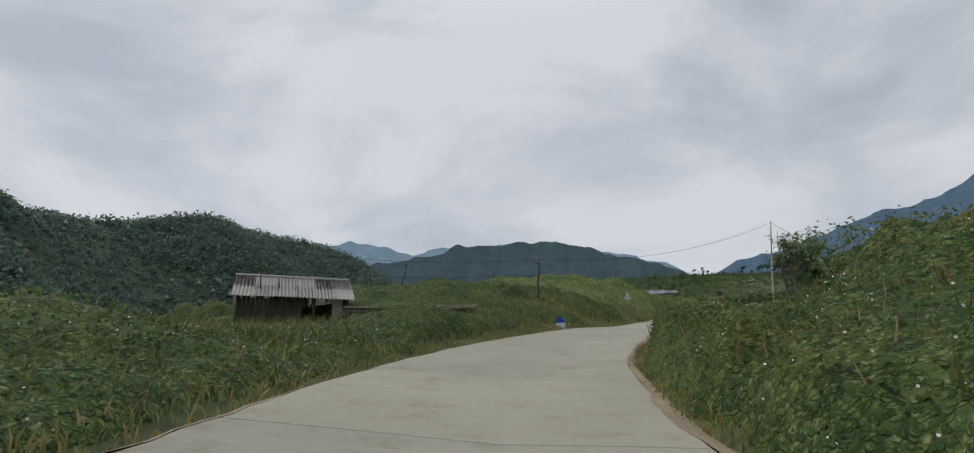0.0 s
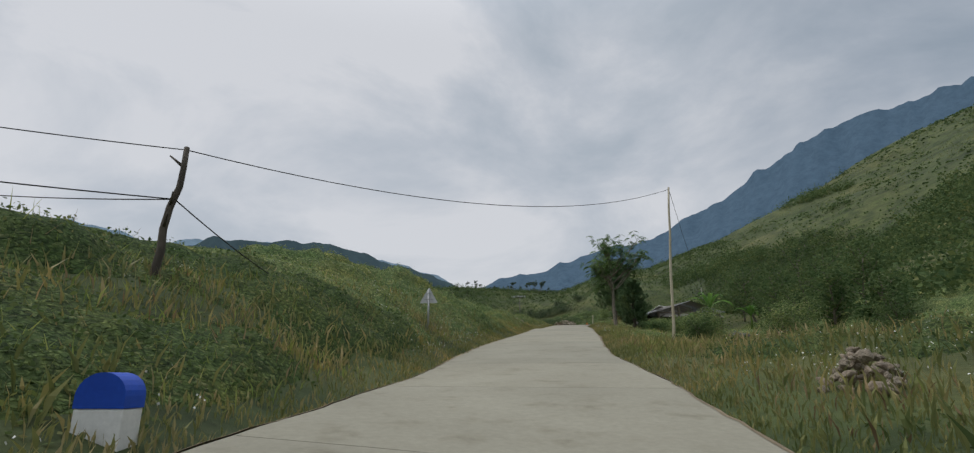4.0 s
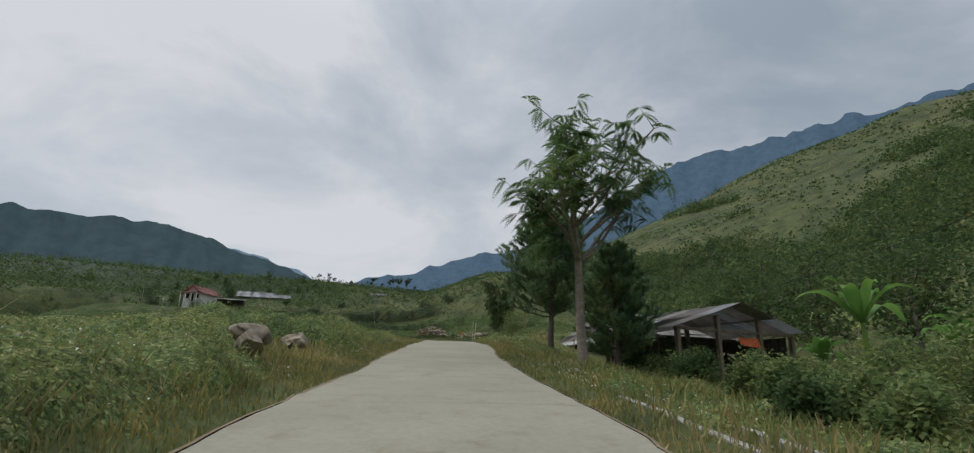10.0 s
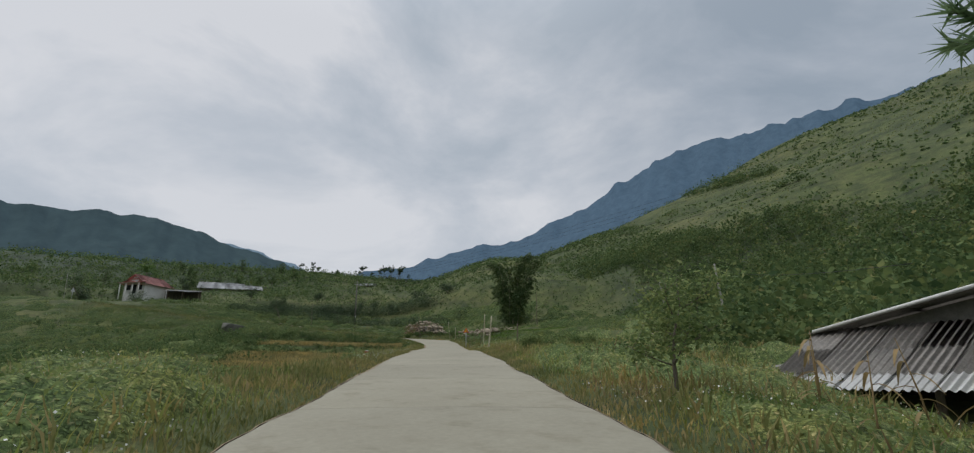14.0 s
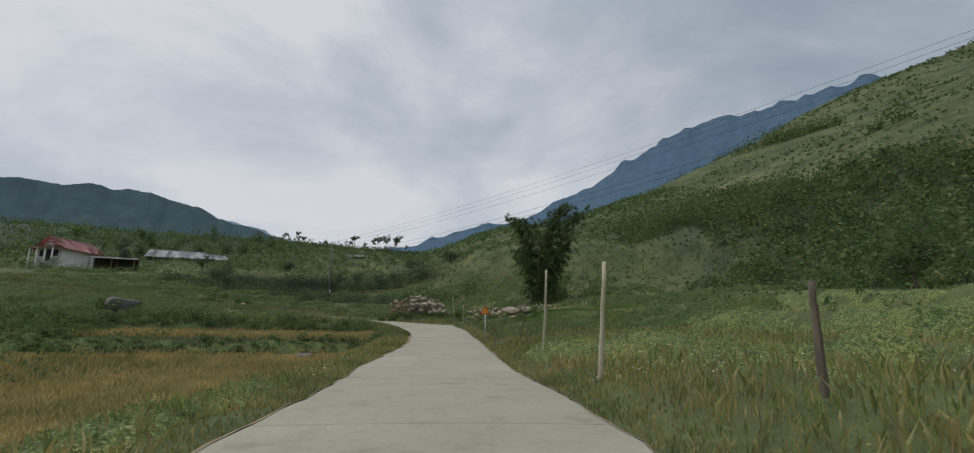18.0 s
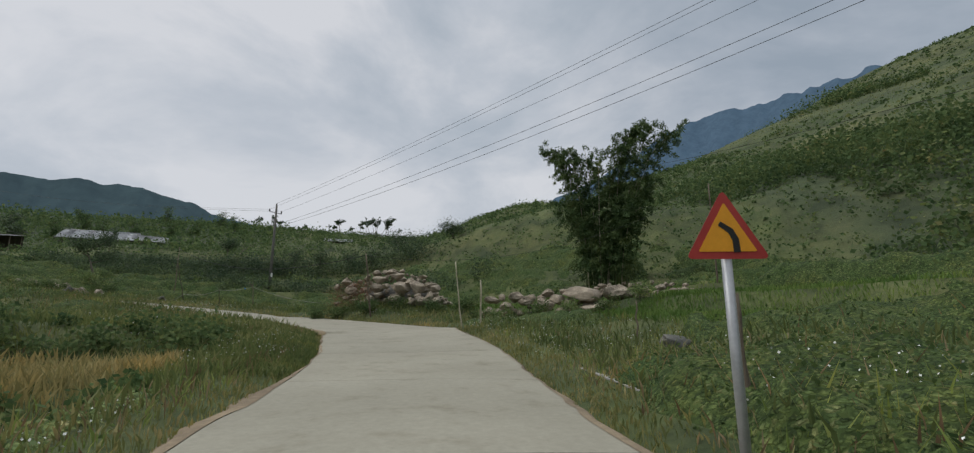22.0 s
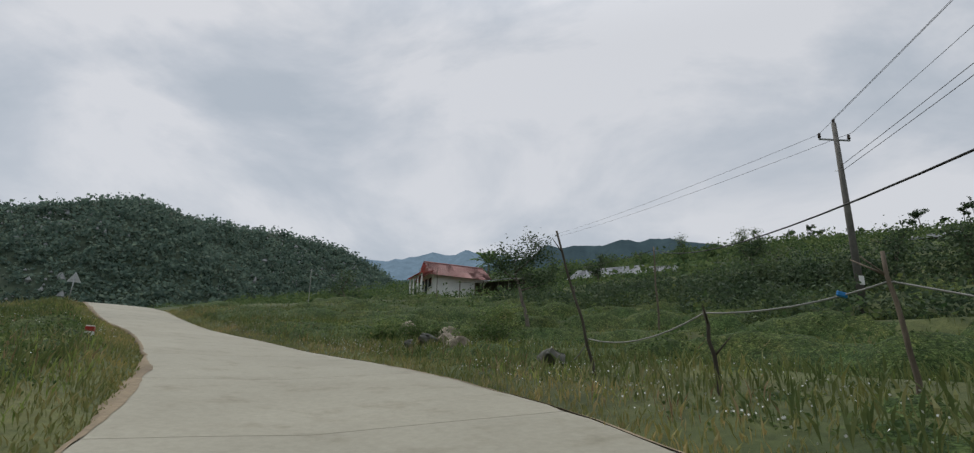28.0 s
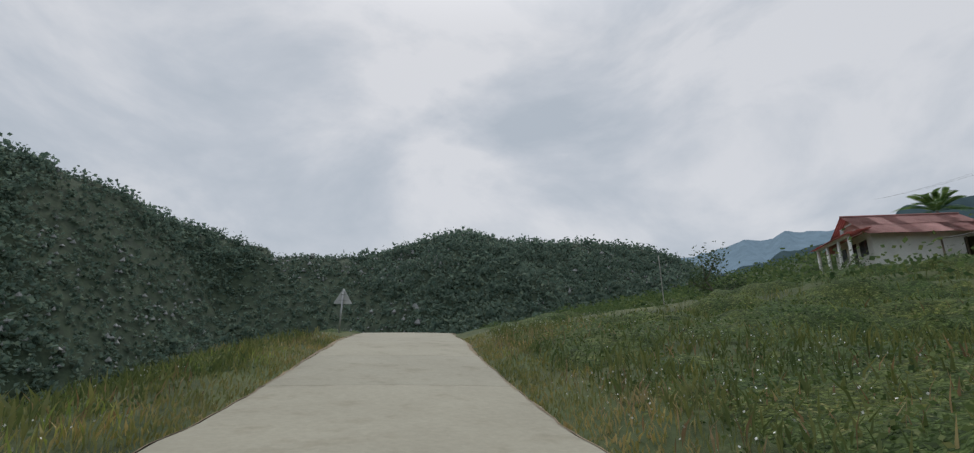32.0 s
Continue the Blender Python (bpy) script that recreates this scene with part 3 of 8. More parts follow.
GX, GY = lines(-26, 128, 1.0, 2800, 1.055), lines(-14, 236, 1.0, 2800, 1.055)
gx, gy = np.meshgrid(GX, GY)
gx, gy = gx.ravel(), gy.ravel()
gz = land(gx, gy)
nx, ny = len(GX), len(GY)
corner = (np.arange(ny - 1)[:, None] * nx + np.arange(nx - 1)[None, :]).ravel()
ground = new("ground", mesh_of("ground", np.column_stack([gx, gy, gz]), np.column_stack([corner, corner + 1, corner + nx + 1, corner + nx]), M_GROUND, True))
hill = np.maximum(crest_height(gx, gy, WEST_CRESTS[0], 0.8), crest_height(gx, gy, WEST_CRESTS[1], 1.25))
wood_u, wood_v = (gx - 37.2) * 0.643 + (gy - 80) * 0.766, (gx - 37.2) * 0.766 - (gy - 80) * 0.643
under = step(0.12, 0.42, slope_wood(gx, gy, wood_u, wood_v)) * step(24, 32, wood_v) * step(-130, -100, wood_u) * step(340, 320, wood_u)
for zone, value in (("woodland", np.maximum(np.maximum(step(-5, 15, hill) * 0.9, under * 0.5), step(150, 230, wood_u) * step(-50, -90, wood_v) * 0.85)), ("dry", step(0.0, 0.5, fbm(gx, gy, 25.0, 4, 15)) * 0.6)):
    ground.data.attributes.new(zone, "FLOAT", "POINT").data.foreach_set("value", value.astype(np.float32))
tagged(ground, "green grassy valley ground with weeds and low banks", "ground", kind="structure")


# ---- far hills ----
def far_ridge(name, label, mat, knots, reach, base, seed):
    az = np.linspace(knots[0][0], knots[-1][0], 260)
    order = sorted(knots)
    el = np.interp(az, [k[0] for k in order], [k[1] for k in order])
    el = el + 0.22 * fbm(az * 3.0, az * 0 + seed, 4.0, 4, seed)
    cx, cy, cz = 40.0, 100.0, 10.0
    rows, n = [], 44
    for j in range(n):
        f = j / (n - 1)
        dist = reach * (1 - 0.42 * (1 - f)) * (1 + 0.03 * fbm(az * 2, f * 9 + az * 0, 3.0, 3, seed + 4))
        z = cz + reach * np.tan(np.radians(el)) * f ** 1.15 + (base * (1 - f)) + reach * 0.016 * fbm(az * reach / 57, f * reach * 0.42 + az * 0, reach * 0.09, 4, seed + 9) * math.sin(math.pi * f)
        rows.append(np.column_stack([cx - dist * np.sin(np.radians(az)), cy + dist * np.cos(np.radians(az)), z]))
    v = np.vstack(rows)
    m = len(az)
    c = (np.arange(n - 1)[:, None] * m + np.arange(m - 1)[None, :]).ravel()
    ob = new(name, mesh_of(name, v, np.column_stack([c, c + 1, c + m + 1, c + m]), mat, True))
    return tagged(ob, label, "hill", kind="structure")


far_ridge("backdrop_mountain", "far wooded mountain ridge under cloud, haze blue painted in", M_FAR_RIGHT,
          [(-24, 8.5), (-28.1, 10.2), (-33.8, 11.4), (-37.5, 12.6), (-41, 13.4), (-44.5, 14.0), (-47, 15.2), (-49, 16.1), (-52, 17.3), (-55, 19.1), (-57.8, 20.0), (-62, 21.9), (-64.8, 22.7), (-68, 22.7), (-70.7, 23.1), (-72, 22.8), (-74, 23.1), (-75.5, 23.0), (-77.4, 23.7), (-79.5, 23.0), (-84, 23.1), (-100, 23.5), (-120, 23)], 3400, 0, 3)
far_ridge("backdrop_pale_ridge", "far hill ridge, pale haze blue painted in", M_FAR,
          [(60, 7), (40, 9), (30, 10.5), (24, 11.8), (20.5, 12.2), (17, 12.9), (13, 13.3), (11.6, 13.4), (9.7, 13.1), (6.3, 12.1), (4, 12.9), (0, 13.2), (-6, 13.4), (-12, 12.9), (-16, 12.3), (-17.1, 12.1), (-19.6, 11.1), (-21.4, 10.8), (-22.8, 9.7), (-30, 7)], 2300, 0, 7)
far_ridge("backdrop_wooded_ridge", "dark wooded hill, haze blue-green painted in", M_MID,
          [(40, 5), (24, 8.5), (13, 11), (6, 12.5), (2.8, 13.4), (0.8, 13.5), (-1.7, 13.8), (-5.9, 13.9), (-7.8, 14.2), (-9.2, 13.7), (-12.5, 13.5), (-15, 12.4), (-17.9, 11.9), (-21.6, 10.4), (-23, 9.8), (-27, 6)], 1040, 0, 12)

# ---- road of concrete slabs ----
road = tagged(new("road"), "pale worn concrete road of cast slabs", "road", kind="structure")


def edge_wander(s, side):
    return 0.13 * fbm(np.array([s / 1.0]), np.array([side * 37.0]), 3.0, 3, 31)[0] + 0.05 * fbm(np.array([s * 3.0]), np.array([side * 11.0]), 1.0, 2, 33)[0]


SLAB = 5.0
slab_no = 0
s0 = -40.0
while s0 < LINE_S[-1] - SLAB:
    bm = bmesh.new()
    rings = []
    cuts = 10
    for i in range(cuts + 1):
        s = s0 + 0.008 + (SLAB - 0.016) * i / cuts
        p = [np.interp(s, LINE_S, LINE[:, k]) for k in range(3)]
        q = [np.interp(s, LINE_S, SIDE[:, k]) for k in range(2)]
        hl, hr = float(edge(s, 1)) + edge_wander(s, -1), float(edge(s, -1)) + edge_wander(s, 1)
        ring = []
        for off, dz in ((-hl, -0.2), (-hl, -0.012), (-hl + 0.03, 0.0), (-hl * 0.5, 0.02), (0, 0.03), (hr * 0.5, 0.02), (hr - 0.03, 0.0), (hr, -0.012), (hr, -0.2)):
            ring.append(bm.verts.new((p[0] + q[0] * off, p[1] + q[1] * off, p[2] + dz + float(banked(s, -off)))))
        rings.append(ring)
    for a, b in zip(rings[:-1], rings[1:]):
        for k in range(8):
            bm.faces.new((a[k], a[k + 1], b[k + 1], b[k]))
    bm.faces.new(rings[0])
    bm.faces.new(rings[-1][::-1])
    bmesh.ops.recalc_face_normals(bm, faces=bm.faces)
    slab = part("slab", bm, M_ROAD, road)
    s0 += SLAB

# ---- strips of trodden tan earth along both road edges ----
def soil_strip(name, side):
    ss = np.arange(-20.0, LINE_S[-1] - 6, 0.4)
    wander = np.array([edge_wander(q, -side) for q in ss])
    ragged = fbm(ss, ss * 0 + 5.0 * side, 2.2, 4, 111)
    broad = fbm(ss, ss * 0 + 9.0 * side, 11.0, 3, 113)
    half = edge(ss, side) + wander
    cols = []
    zr = np.interp(ss, LINE_S, LINE[:, 2])
    for k, share in enumerate((0.0, 0.35, 0.7, 1.0)):
        inner = half - np.clip(0.02 + 0.12 * ragged, 0.008, 0.16)
        outer = half + np.clip(0.12 + 0.4 * broad + 0.15 * ragged, 0.06, 0.6)
        d = (inner + (outer - inner) * share) * side
        x = np.interp(ss, LINE_S, LINE[:, 0]) - np.interp(ss, LINE_S, SIDE[:, 0]) * d
        y = np.interp(ss, LINE_S, LINE[:, 1]) - np.interp(ss, LINE_S, SIDE[:, 1]) * d
        top = zr + banked(ss, d)
        cols.append(np.column_stack([x, y, (top + 0.008, top + 0.004, np.maximum(land(x, y) + 0.02, top - 0.06), land(x, y) - 0.02)[k]]))
    v = np.stack(cols, 1).reshape(-1, 3)
    c = (np.arange(len(ss) - 1)[:, None] * 4 + np.arange(3)[None, :]).ravel()
    tagged(new(name, mesh_of(name, v, np.column_stack([c, c + 1, c + 5, c + 4]), M_SOIL, True)), "trodden tan earth along the road edge", "ground", kind="structure")


soil_strip("verge_soil_west", 1.0)
soil_strip("verge_soil_east", -1.0)

# ---- vegetation, joined as stuff ----
GZ = gz.reshape(ny, nx)


def land_at(x, y):
    """Height of the ground sheet itself."""
    i = np.clip(np.searchsorted(GX, x) - 1, 0, nx - 2)
    j = np.clip(np.searchsorted(GY, y) - 1, 0, ny - 2)
    fx, fy = (x - GX[i]) / (GX[i + 1] - GX[i]), (y - GY[j]) / (GY[j + 1] - GY[j])
    return (GZ[j, i] * (1 - fx) + GZ[j, i + 1] * fx) * (1 - fy) + (GZ[j + 1, i] * (1 - fx) + GZ[j + 1, i + 1] * fx) * fy


def riser(x, y):
    """1 on the steep edges between the shelves of the valley floor, 0 on the shelves."""
    g = np.hypot(land_at(x + 0.8, y) - land_at(x - 0.8, y), land_at(x, y + 0.8) - land_at(x, y - 0.8)) / 1.6
    return step(0.17, 0.3, g)


rng = np.random.default_rng(11)


def beside(s, d):
    """World x, y of places d metres from the road's middle (left positive) at road lengths s."""
    return (np.interp(s, LINE_S, LINE[:, 0]) - np.interp(s, LINE_S, SIDE[:, 0]) * d,
            np.interp(s, LINE_S, LINE[:, 1]) - np.interp(s, LINE_S, SIDE[:, 1]) * d)


def clear_of_road(x, y, least):
    s, d, _ = road_place(x, y)
    return np.abs(d) - edge(s, d) > least


def leaves(name, place, size, mat, label, category, upright=0.35, narrow=0.5, kind="stuff", parent=None):
    """Many small pointed leaves: a kite of four corners each, tilted at random."""
    n = len(place)
    axis = rng.normal(size=(n, 3))
    axis[:, 2] = np.abs(axis[:, 2]) * upright + 0.1
    axis /= np.linalg.norm(axis, axis=1)[:, None]
    other = np.cross(axis, rng.normal(size=(n, 3)))
    other /= np.linalg.norm(other, axis=1)[:, None] + 1e-6
    size = np.broadcast_to(size, (n,))[:, None]
    a, b = axis * size, other * size * narrow
    v = np.stack([place - a * 0.5, place + b * 0.5 - a * 0.05, place + a * 0.5, place - b * 0.5 - a * 0.05], 1).reshape(-1, 3)
    me = mesh_of(name, v, np.arange(4 * n).reshape(n, 4), mat)
    ob = new(name, me)
    if parent:
        ob.parent = parent
        return ob
    return tagged(ob, label, category, kind=kind)


def blades(name, x, y, tall, mat, label, category, wide=0.014):
    n = len(x)
    z = land_at(x, y) - 0.02
    turn = rng.uniform(0, 2 * np.pi, n)
    lean = rng.uniform(0.1, 0.6, n) * tall
    way = rng.uniform(0, 2 * np.pi, n)
    base = np.column_stack([x, y, z])
    across = np.column_stack([np.cos(turn), np.sin(turn), np.zeros(n)]) * (wide * (0.6 + rng.random(n)))[:, None]
    mid = base + np.column_stack([np.cos(way) * lean * 0.3, np.sin(way) * lean * 0.3, tall * 0.6])
    tip = base + np.column_stack([np.cos(way) * lean, np.sin(way) * lean, tall])
    v = np.stack([base, mid + across, tip, mid - across], 1).reshape(-1, 3)
    ob = new(name, mesh_of(name, v, np.arange(4 * n).reshape(n, 4), mat))
    return tagged(ob, label, category, kind="stuff")


LUSH_S = [-20, 10, 20, 35, 50, 62, 75, 95, 106, 115, 125, 150, 175, 190, 206, 220, 260]
LUSH_LEFT = [0.95, 0.9, 0.9, 1.0, 1.5, 1.5, 1.25, 1.35, 1.5, 1.1, 0.7, 0.7, 0.6, 0.3, 0.6, 0.8, 0.75]
LUSH_RIGHT = [1.8, 1.8, 1.7, 1.1, 0.8, 0.4, 0.9, 0.95, 0.9, 0.95, 0.85, 0.8, 0.8, 0.9, 0.85, 0.8, 0.75]
OPEN_S = [-20, 100, 112, 124, 186, 200, 260]
OPEN_LEFT = [1.0, 1.0, 0.85, 0.55, 0.5, 0.6, 0.65]
OPEN_RIGHT = [1.0, 1.0, 0.8, 0.4, 0.4, 0.6, 0.65]


def mounds(x, y, cell, seed, fill):
    """Rounded bush tops: in each cell of a loose grid one dome, where fill says that it is grown over."""
    best = np.zeros(len(x))
    ix, iy = np.floor(x / cell), np.floor(y / cell)
    for i in (-1, 0, 1):
        for j in (-1, 0, 1):
            cx, cy = ix + i, iy + j
            px, py = (cx + 0.15 + 0.7 * lattice(cx, cy, seed)) * cell, (cy + 0.15 + 0.7 * lattice(cx, cy, seed + 1)) * cell
            r = cell * (0.5 + 0.45 * lattice(cx, cy, seed + 2))
            h = (0.45 + 0.55 * lattice(cx, cy, seed + 3)) * (lattice(cx, cy, seed + 4) < fill)
            q = 1 - ((x - px) ** 2 + (y - py) ** 2) / (r * r)
            best = np.maximum(best, h * np.sqrt(np.clip(q, 0, 1)))
    return best


def canopy(x, y, s, d):
    """Height of the bushes and weeds over the ground."""
    a = np.abs(d)
    out = a - widen(s, d)
    lush = np.where(d > 0, np.interp(s, LUSH_S, LUSH_LEFT), np.interp(s, LUSH_S, LUSH_RIGHT))
    open_ = np.where(d > 0, np.interp(s, OPEN_S, OPEN_LEFT), np.interp(s, OPEN_S, OPEN_RIGHT))
    edge = riser(x, y) * step(6, 12, out)
    open_ = open_ * (1 - 0.55 * step(6, 12, out) * step(104, 116, s))
    fill = np.clip(open_ + 0.75 * fbm(x, y, 9.0, 2, 44) + 0.55 * edge, 0.03, 1.0)
    big = mounds(x, y, 3.4, 51, fill * 0.85) * (0.8 + 0.5 * edge)
    small = mounds(x, y, 1.25, 57, np.clip(fill * 1.2, 0, 1)) * 0.6
    huge = mounds(x, y, 6.5, 71, fill * 0.6) * 1.2
    big = np.maximum(big, huge)
    rough = 0.85 + 0.35 * fbm(x, y, 0.9, 2, 63)
    foot = np.where((d > 0) & (s > 30) & (s < 66), np.maximum(step(6.2, 8.5, out), 0.6 * step(2.8, 4.3, out)), np.where(s < 24, step(2.5, 3.3, out), step(2.8, 4.3, out)))
    low = np.where((d > 9) & (s < 34), 0.3, 1.0) * np.where((d < 0) & (s > 24) & (s < 45), 0.48 + 0.52 * step(8.5, 11.5, a), 1.0)
    low = low * (0.6 + 0.4 * step(1.6, 3.4, np.hypot(x - 86.6, y - 197.8)))
    clear = step(1.8, 3.4, np.hypot(x - 13.2, y - 34.4)) * step(1.8, 3.4, np.hypot(x - 16.2, y - 36.0)) * step(1.4, 2.8, np.hypot(x - 14.7, y - 38.8)) * step(1.5, 3.2, np.hypot(x - 33.7, y - 83.0)) * step(1.0, 2.2, np.hypot(x - 36.4, y - 86.5))
    return lush * low * clear * np.maximum(np.maximum(big, small), 0.1) * rough * foot


def bank_points(n, s_lo, s_hi, d_lo, d_hi, fade):
    s = rng.uniform(s_lo, s_hi, n)
    d = d_lo + rng.exponential(fade, n)
    d = np.where(d > d_hi, rng.uniform(d_lo, d_hi, n), d) * np.where(rng.random(n) < 0.5, 1, -1)
    d = d + np.sign(d) * widen(s, d)
    x, y = beside(s, d)
    ok = clear_of_road(x, y, min(d_lo, 2.75) - HALF)
    return x[ok], y[ok], s[ok], d[ok]


# the clearings where no shrub stands: yard and rice field, by road length and distance (left positive)
def bare(s, d):
    yard = (s > 58) & (s < 76) & (d < -6.5) & (d > -17)
    ground_ = land_at(*beside(s, d))
    rice = (s > 147) & (d > np.where(s < 165, 8.0, 5.6)) & (d < 22) & (s < 190) & ((s < 150) | (ground_ < 15.35) | ((ground_ > 16.2) & (ground_ < 16.85) & (s > 168)))
    plot = (s > 106) & (s < 125) & (d < -9.5) & (d > -26)
    shed = (s > 92) & (s < 105) & (d < -11) & (d > -22)
    paddy = (s > 184) & (s < 203) & (d < -9) & (d > -19)
    return yard | rice | plot | shed | paddy


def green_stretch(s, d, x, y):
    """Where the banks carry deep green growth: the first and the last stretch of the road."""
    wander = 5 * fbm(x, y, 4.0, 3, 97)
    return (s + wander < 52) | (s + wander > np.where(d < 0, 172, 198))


def thicket():
    """One lumpy mass of bushes over the banks and terraces, with leaves standing out of it."""
    pitch = 0.42
    ax, ay = np.arange(-34, 138, pitch), np.arange(-18, 292, pitch)
    x, y = (q.ravel() for q in np.meshgrid(ax, ay))
    near = np.flatnonzero(np.hypot(x[:, None] - LINE[::16, 0], y[:, None] - LINE[::16, 1]).min(1) < 44)
    s, d, _ = road_place(x[near], y[near])
    c = np.zeros(len(x))
    c[near] = canopy(x[near], y[near], s, d) * ~bare(s, d) * step(42, 34, np.abs(d))
    v = np.column_stack([x + 0.12 * fbm(x, y, 0.8, 1, 65), y + 0.12 * fbm(x, y, 0.8, 1, 66), land_at(x, y) + np.clip((c - 0.28) * 1.2, -0.25, None)])
    m = len(ax)
    q = (np.arange(len(ay) - 1)[:, None] * m + np.arange(m - 1)[None, :]).ravel()
    quad = np.column_stack([q, q + 1, q + m + 1, q + m])
    quad = quad[c[quad].max(1) > 0.29]
    along = np.full(len(x), 100.0)
    along[near] = s
    aside = np.zeros(len(x))
    aside[near] = d
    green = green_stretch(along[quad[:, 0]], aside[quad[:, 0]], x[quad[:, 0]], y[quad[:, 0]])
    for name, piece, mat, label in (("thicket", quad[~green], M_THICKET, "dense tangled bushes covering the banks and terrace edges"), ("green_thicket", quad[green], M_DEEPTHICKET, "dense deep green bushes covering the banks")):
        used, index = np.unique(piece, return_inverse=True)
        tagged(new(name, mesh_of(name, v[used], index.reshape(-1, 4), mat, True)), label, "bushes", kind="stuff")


def shrub_layer():
    x, y, s, d = bank_points(660000, -12, 256, 2.9, 26, 5.5)
    ok = ~bare(s, d)
    x, y, s, d = x[ok], y[ok], s[ok], d[ok]
    c = canopy(x, y, s, d)
    ok = rng.random(len(x)) < np.clip(c * 1.5 - 0.08, 0, 1)
    x, y, s, d, c = x[ok], y[ok], s[ok], d[ok], c[ok]
    n = len(x)
    z = land_at(x, y) + np.maximum((c - 0.28) * 1.2 + rng.uniform(-0.10, 0.16, n) * np.clip(c + 0.3, 0.3, 1.0), 0.02)
    size = (0.05 + 0.07 * rng.random(n)) * (0.75 + 0.035 * np.minimum(np.abs(d), 22))
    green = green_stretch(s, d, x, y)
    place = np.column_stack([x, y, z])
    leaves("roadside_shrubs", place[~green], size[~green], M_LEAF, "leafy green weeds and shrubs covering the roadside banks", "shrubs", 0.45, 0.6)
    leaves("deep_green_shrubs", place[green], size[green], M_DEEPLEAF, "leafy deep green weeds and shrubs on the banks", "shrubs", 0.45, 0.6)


def verge_layer():
    x, y, s, d = bank_points(85000, -14, 258, 2.4, 7, 0.9)
    ok = ~bare(s, d)
    blades("verge_grass", x[ok], y[ok], 0.07 + 0.2 * rng.random(ok.sum()) * (0.5 + 0.5 * step(2.5, 3.6, np.abs(d[ok]))), M_GRASS, "thin yellowing grass along the road edges", "grass")
    x, y, s, d = bank_points(170000, -10, 258, 3.6, 34, 8)
    ok = ~bare(s, d)
    bend = (d > 0) & (s > 178) & (s < 201)
    lush = (s >= 196) | (s < 40) | ((d < 0) & (s > 172))
    for name, part_, mat in (("meadow_grass", ok & ~bend & ~lush, M_GRASS), ("lush_grass", ok & ~bend & lush, M_MEADOW), ("bend_grass", ok & bend, M_BEND)):
        blades(name, x[part_], y[part_], 0.15 + 0.4 * rng.random(part_.sum()) ** 2, mat, "tall rough green meadow grass", "grass", 0.02)


def tall_grass_layer():
    """Yellowing grass heads standing out of the bushes beside the fields."""
    s, d = rng.uniform(68, 128, 26000), 3.2 + rng.exponential(3.0, 26000)
    d = np.where(rng.random(len(s)) < 0.8, d, -d)
    x, y = beside(s, d)
    ok = (np.abs(d) < 15) & ~bare(s, d) & (fbm(x, y, 5.0, 3, 67) > -0.15)
    x, y, s, d = x[ok], y[ok], s[ok], d[ok]
    tall = np.maximum((canopy(x, y, s, d) - 0.28) * 1.2, 0.1) + rng.uniform(0.02, 0.2, len(x))
    blades("tall_dry_grass", x, y, tall, M_GRASS, "tall yellow-green grass standing among the bushes", "grass", 0.012)
    s, d = rng.uniform(181, 201, 22000), 2.6 + rng.exponential(3.5, 22000)
    x, y = beside(s, d)
    ok = (d < 16) & clear_of_road(x, y, 0.1)
    blades("short_bend_grass", x[ok], y[ok], 0.06 + 0.2 * rng.random(ok.sum()), M_BEND, "short bright green grass inside the bend", "grass", 0.02)


def weed_layer():
    """Tall weeds in patches over the banks: dry brown stalks and fresh yellow-green stems above the bushes."""
    for name, seed, mat, label, n, high in (("dry_weed_stalks", 121, M_DRYSTALK, "dry brown weed stalks standing among the bushes", 34000, 0.34), ("fresh_weeds", 131, M_FRESH, "fresh yellow-green weeds among the bushes", 60000, 0.3), ("road_edge_weeds", 141, M_GRASS, "yellowing weeds leaning over the road edge", 26000, 0.22)):
        fade = 0.5 if name == "road_edge_weeds" else 4.0
        x, y, s, d = bank_points(n, -12, 256, 2.75 if fade < 1 else 3.1, 16, fade)
        ok = (fbm(x, y, 3.2, 3, seed) > (-0.2 if fade < 1 else 0.06)) & ~bare(s, d)
        x, y, s, d = x[ok], y[ok], s[ok], d[ok]
        tall = np.maximum((canopy(x, y, s, d) - 0.28) * 1.2, 0.04) + high * (0.25 + 0.9 * rng.random(len(x)) ** 2)
        blades(name, x, y, tall, mat, label, "weeds", 0.011)


def flower_layer():
    x, y, s, d = bank_points(52000, -16, 262, 3.0, 15, 3.6)
    group = fbm(x, y, 4.0, 3, 61) + 0.25 * np.where(s < 30, 1, 0)
    ok = (group > 0.12) & ~bare(s, d) & (rng.random(len(x)) < 0.6)
    x, y, s, d = x[ok], y[ok], s[ok], d[ok]
    z = land_at(x, y) + np.maximum((canopy(x, y, s, d) - 0.28) * 1.2, 0.12) + rng.uniform(0.0, 0.16, len(x))
    leaves("white_wildflowers", np.column_stack([x, y, z]), 0.022 + 0.02 * rng.random(len(x)), M_PETAL, "small white wild flowers among the weeds", "flowers", 0.9, 0.95)


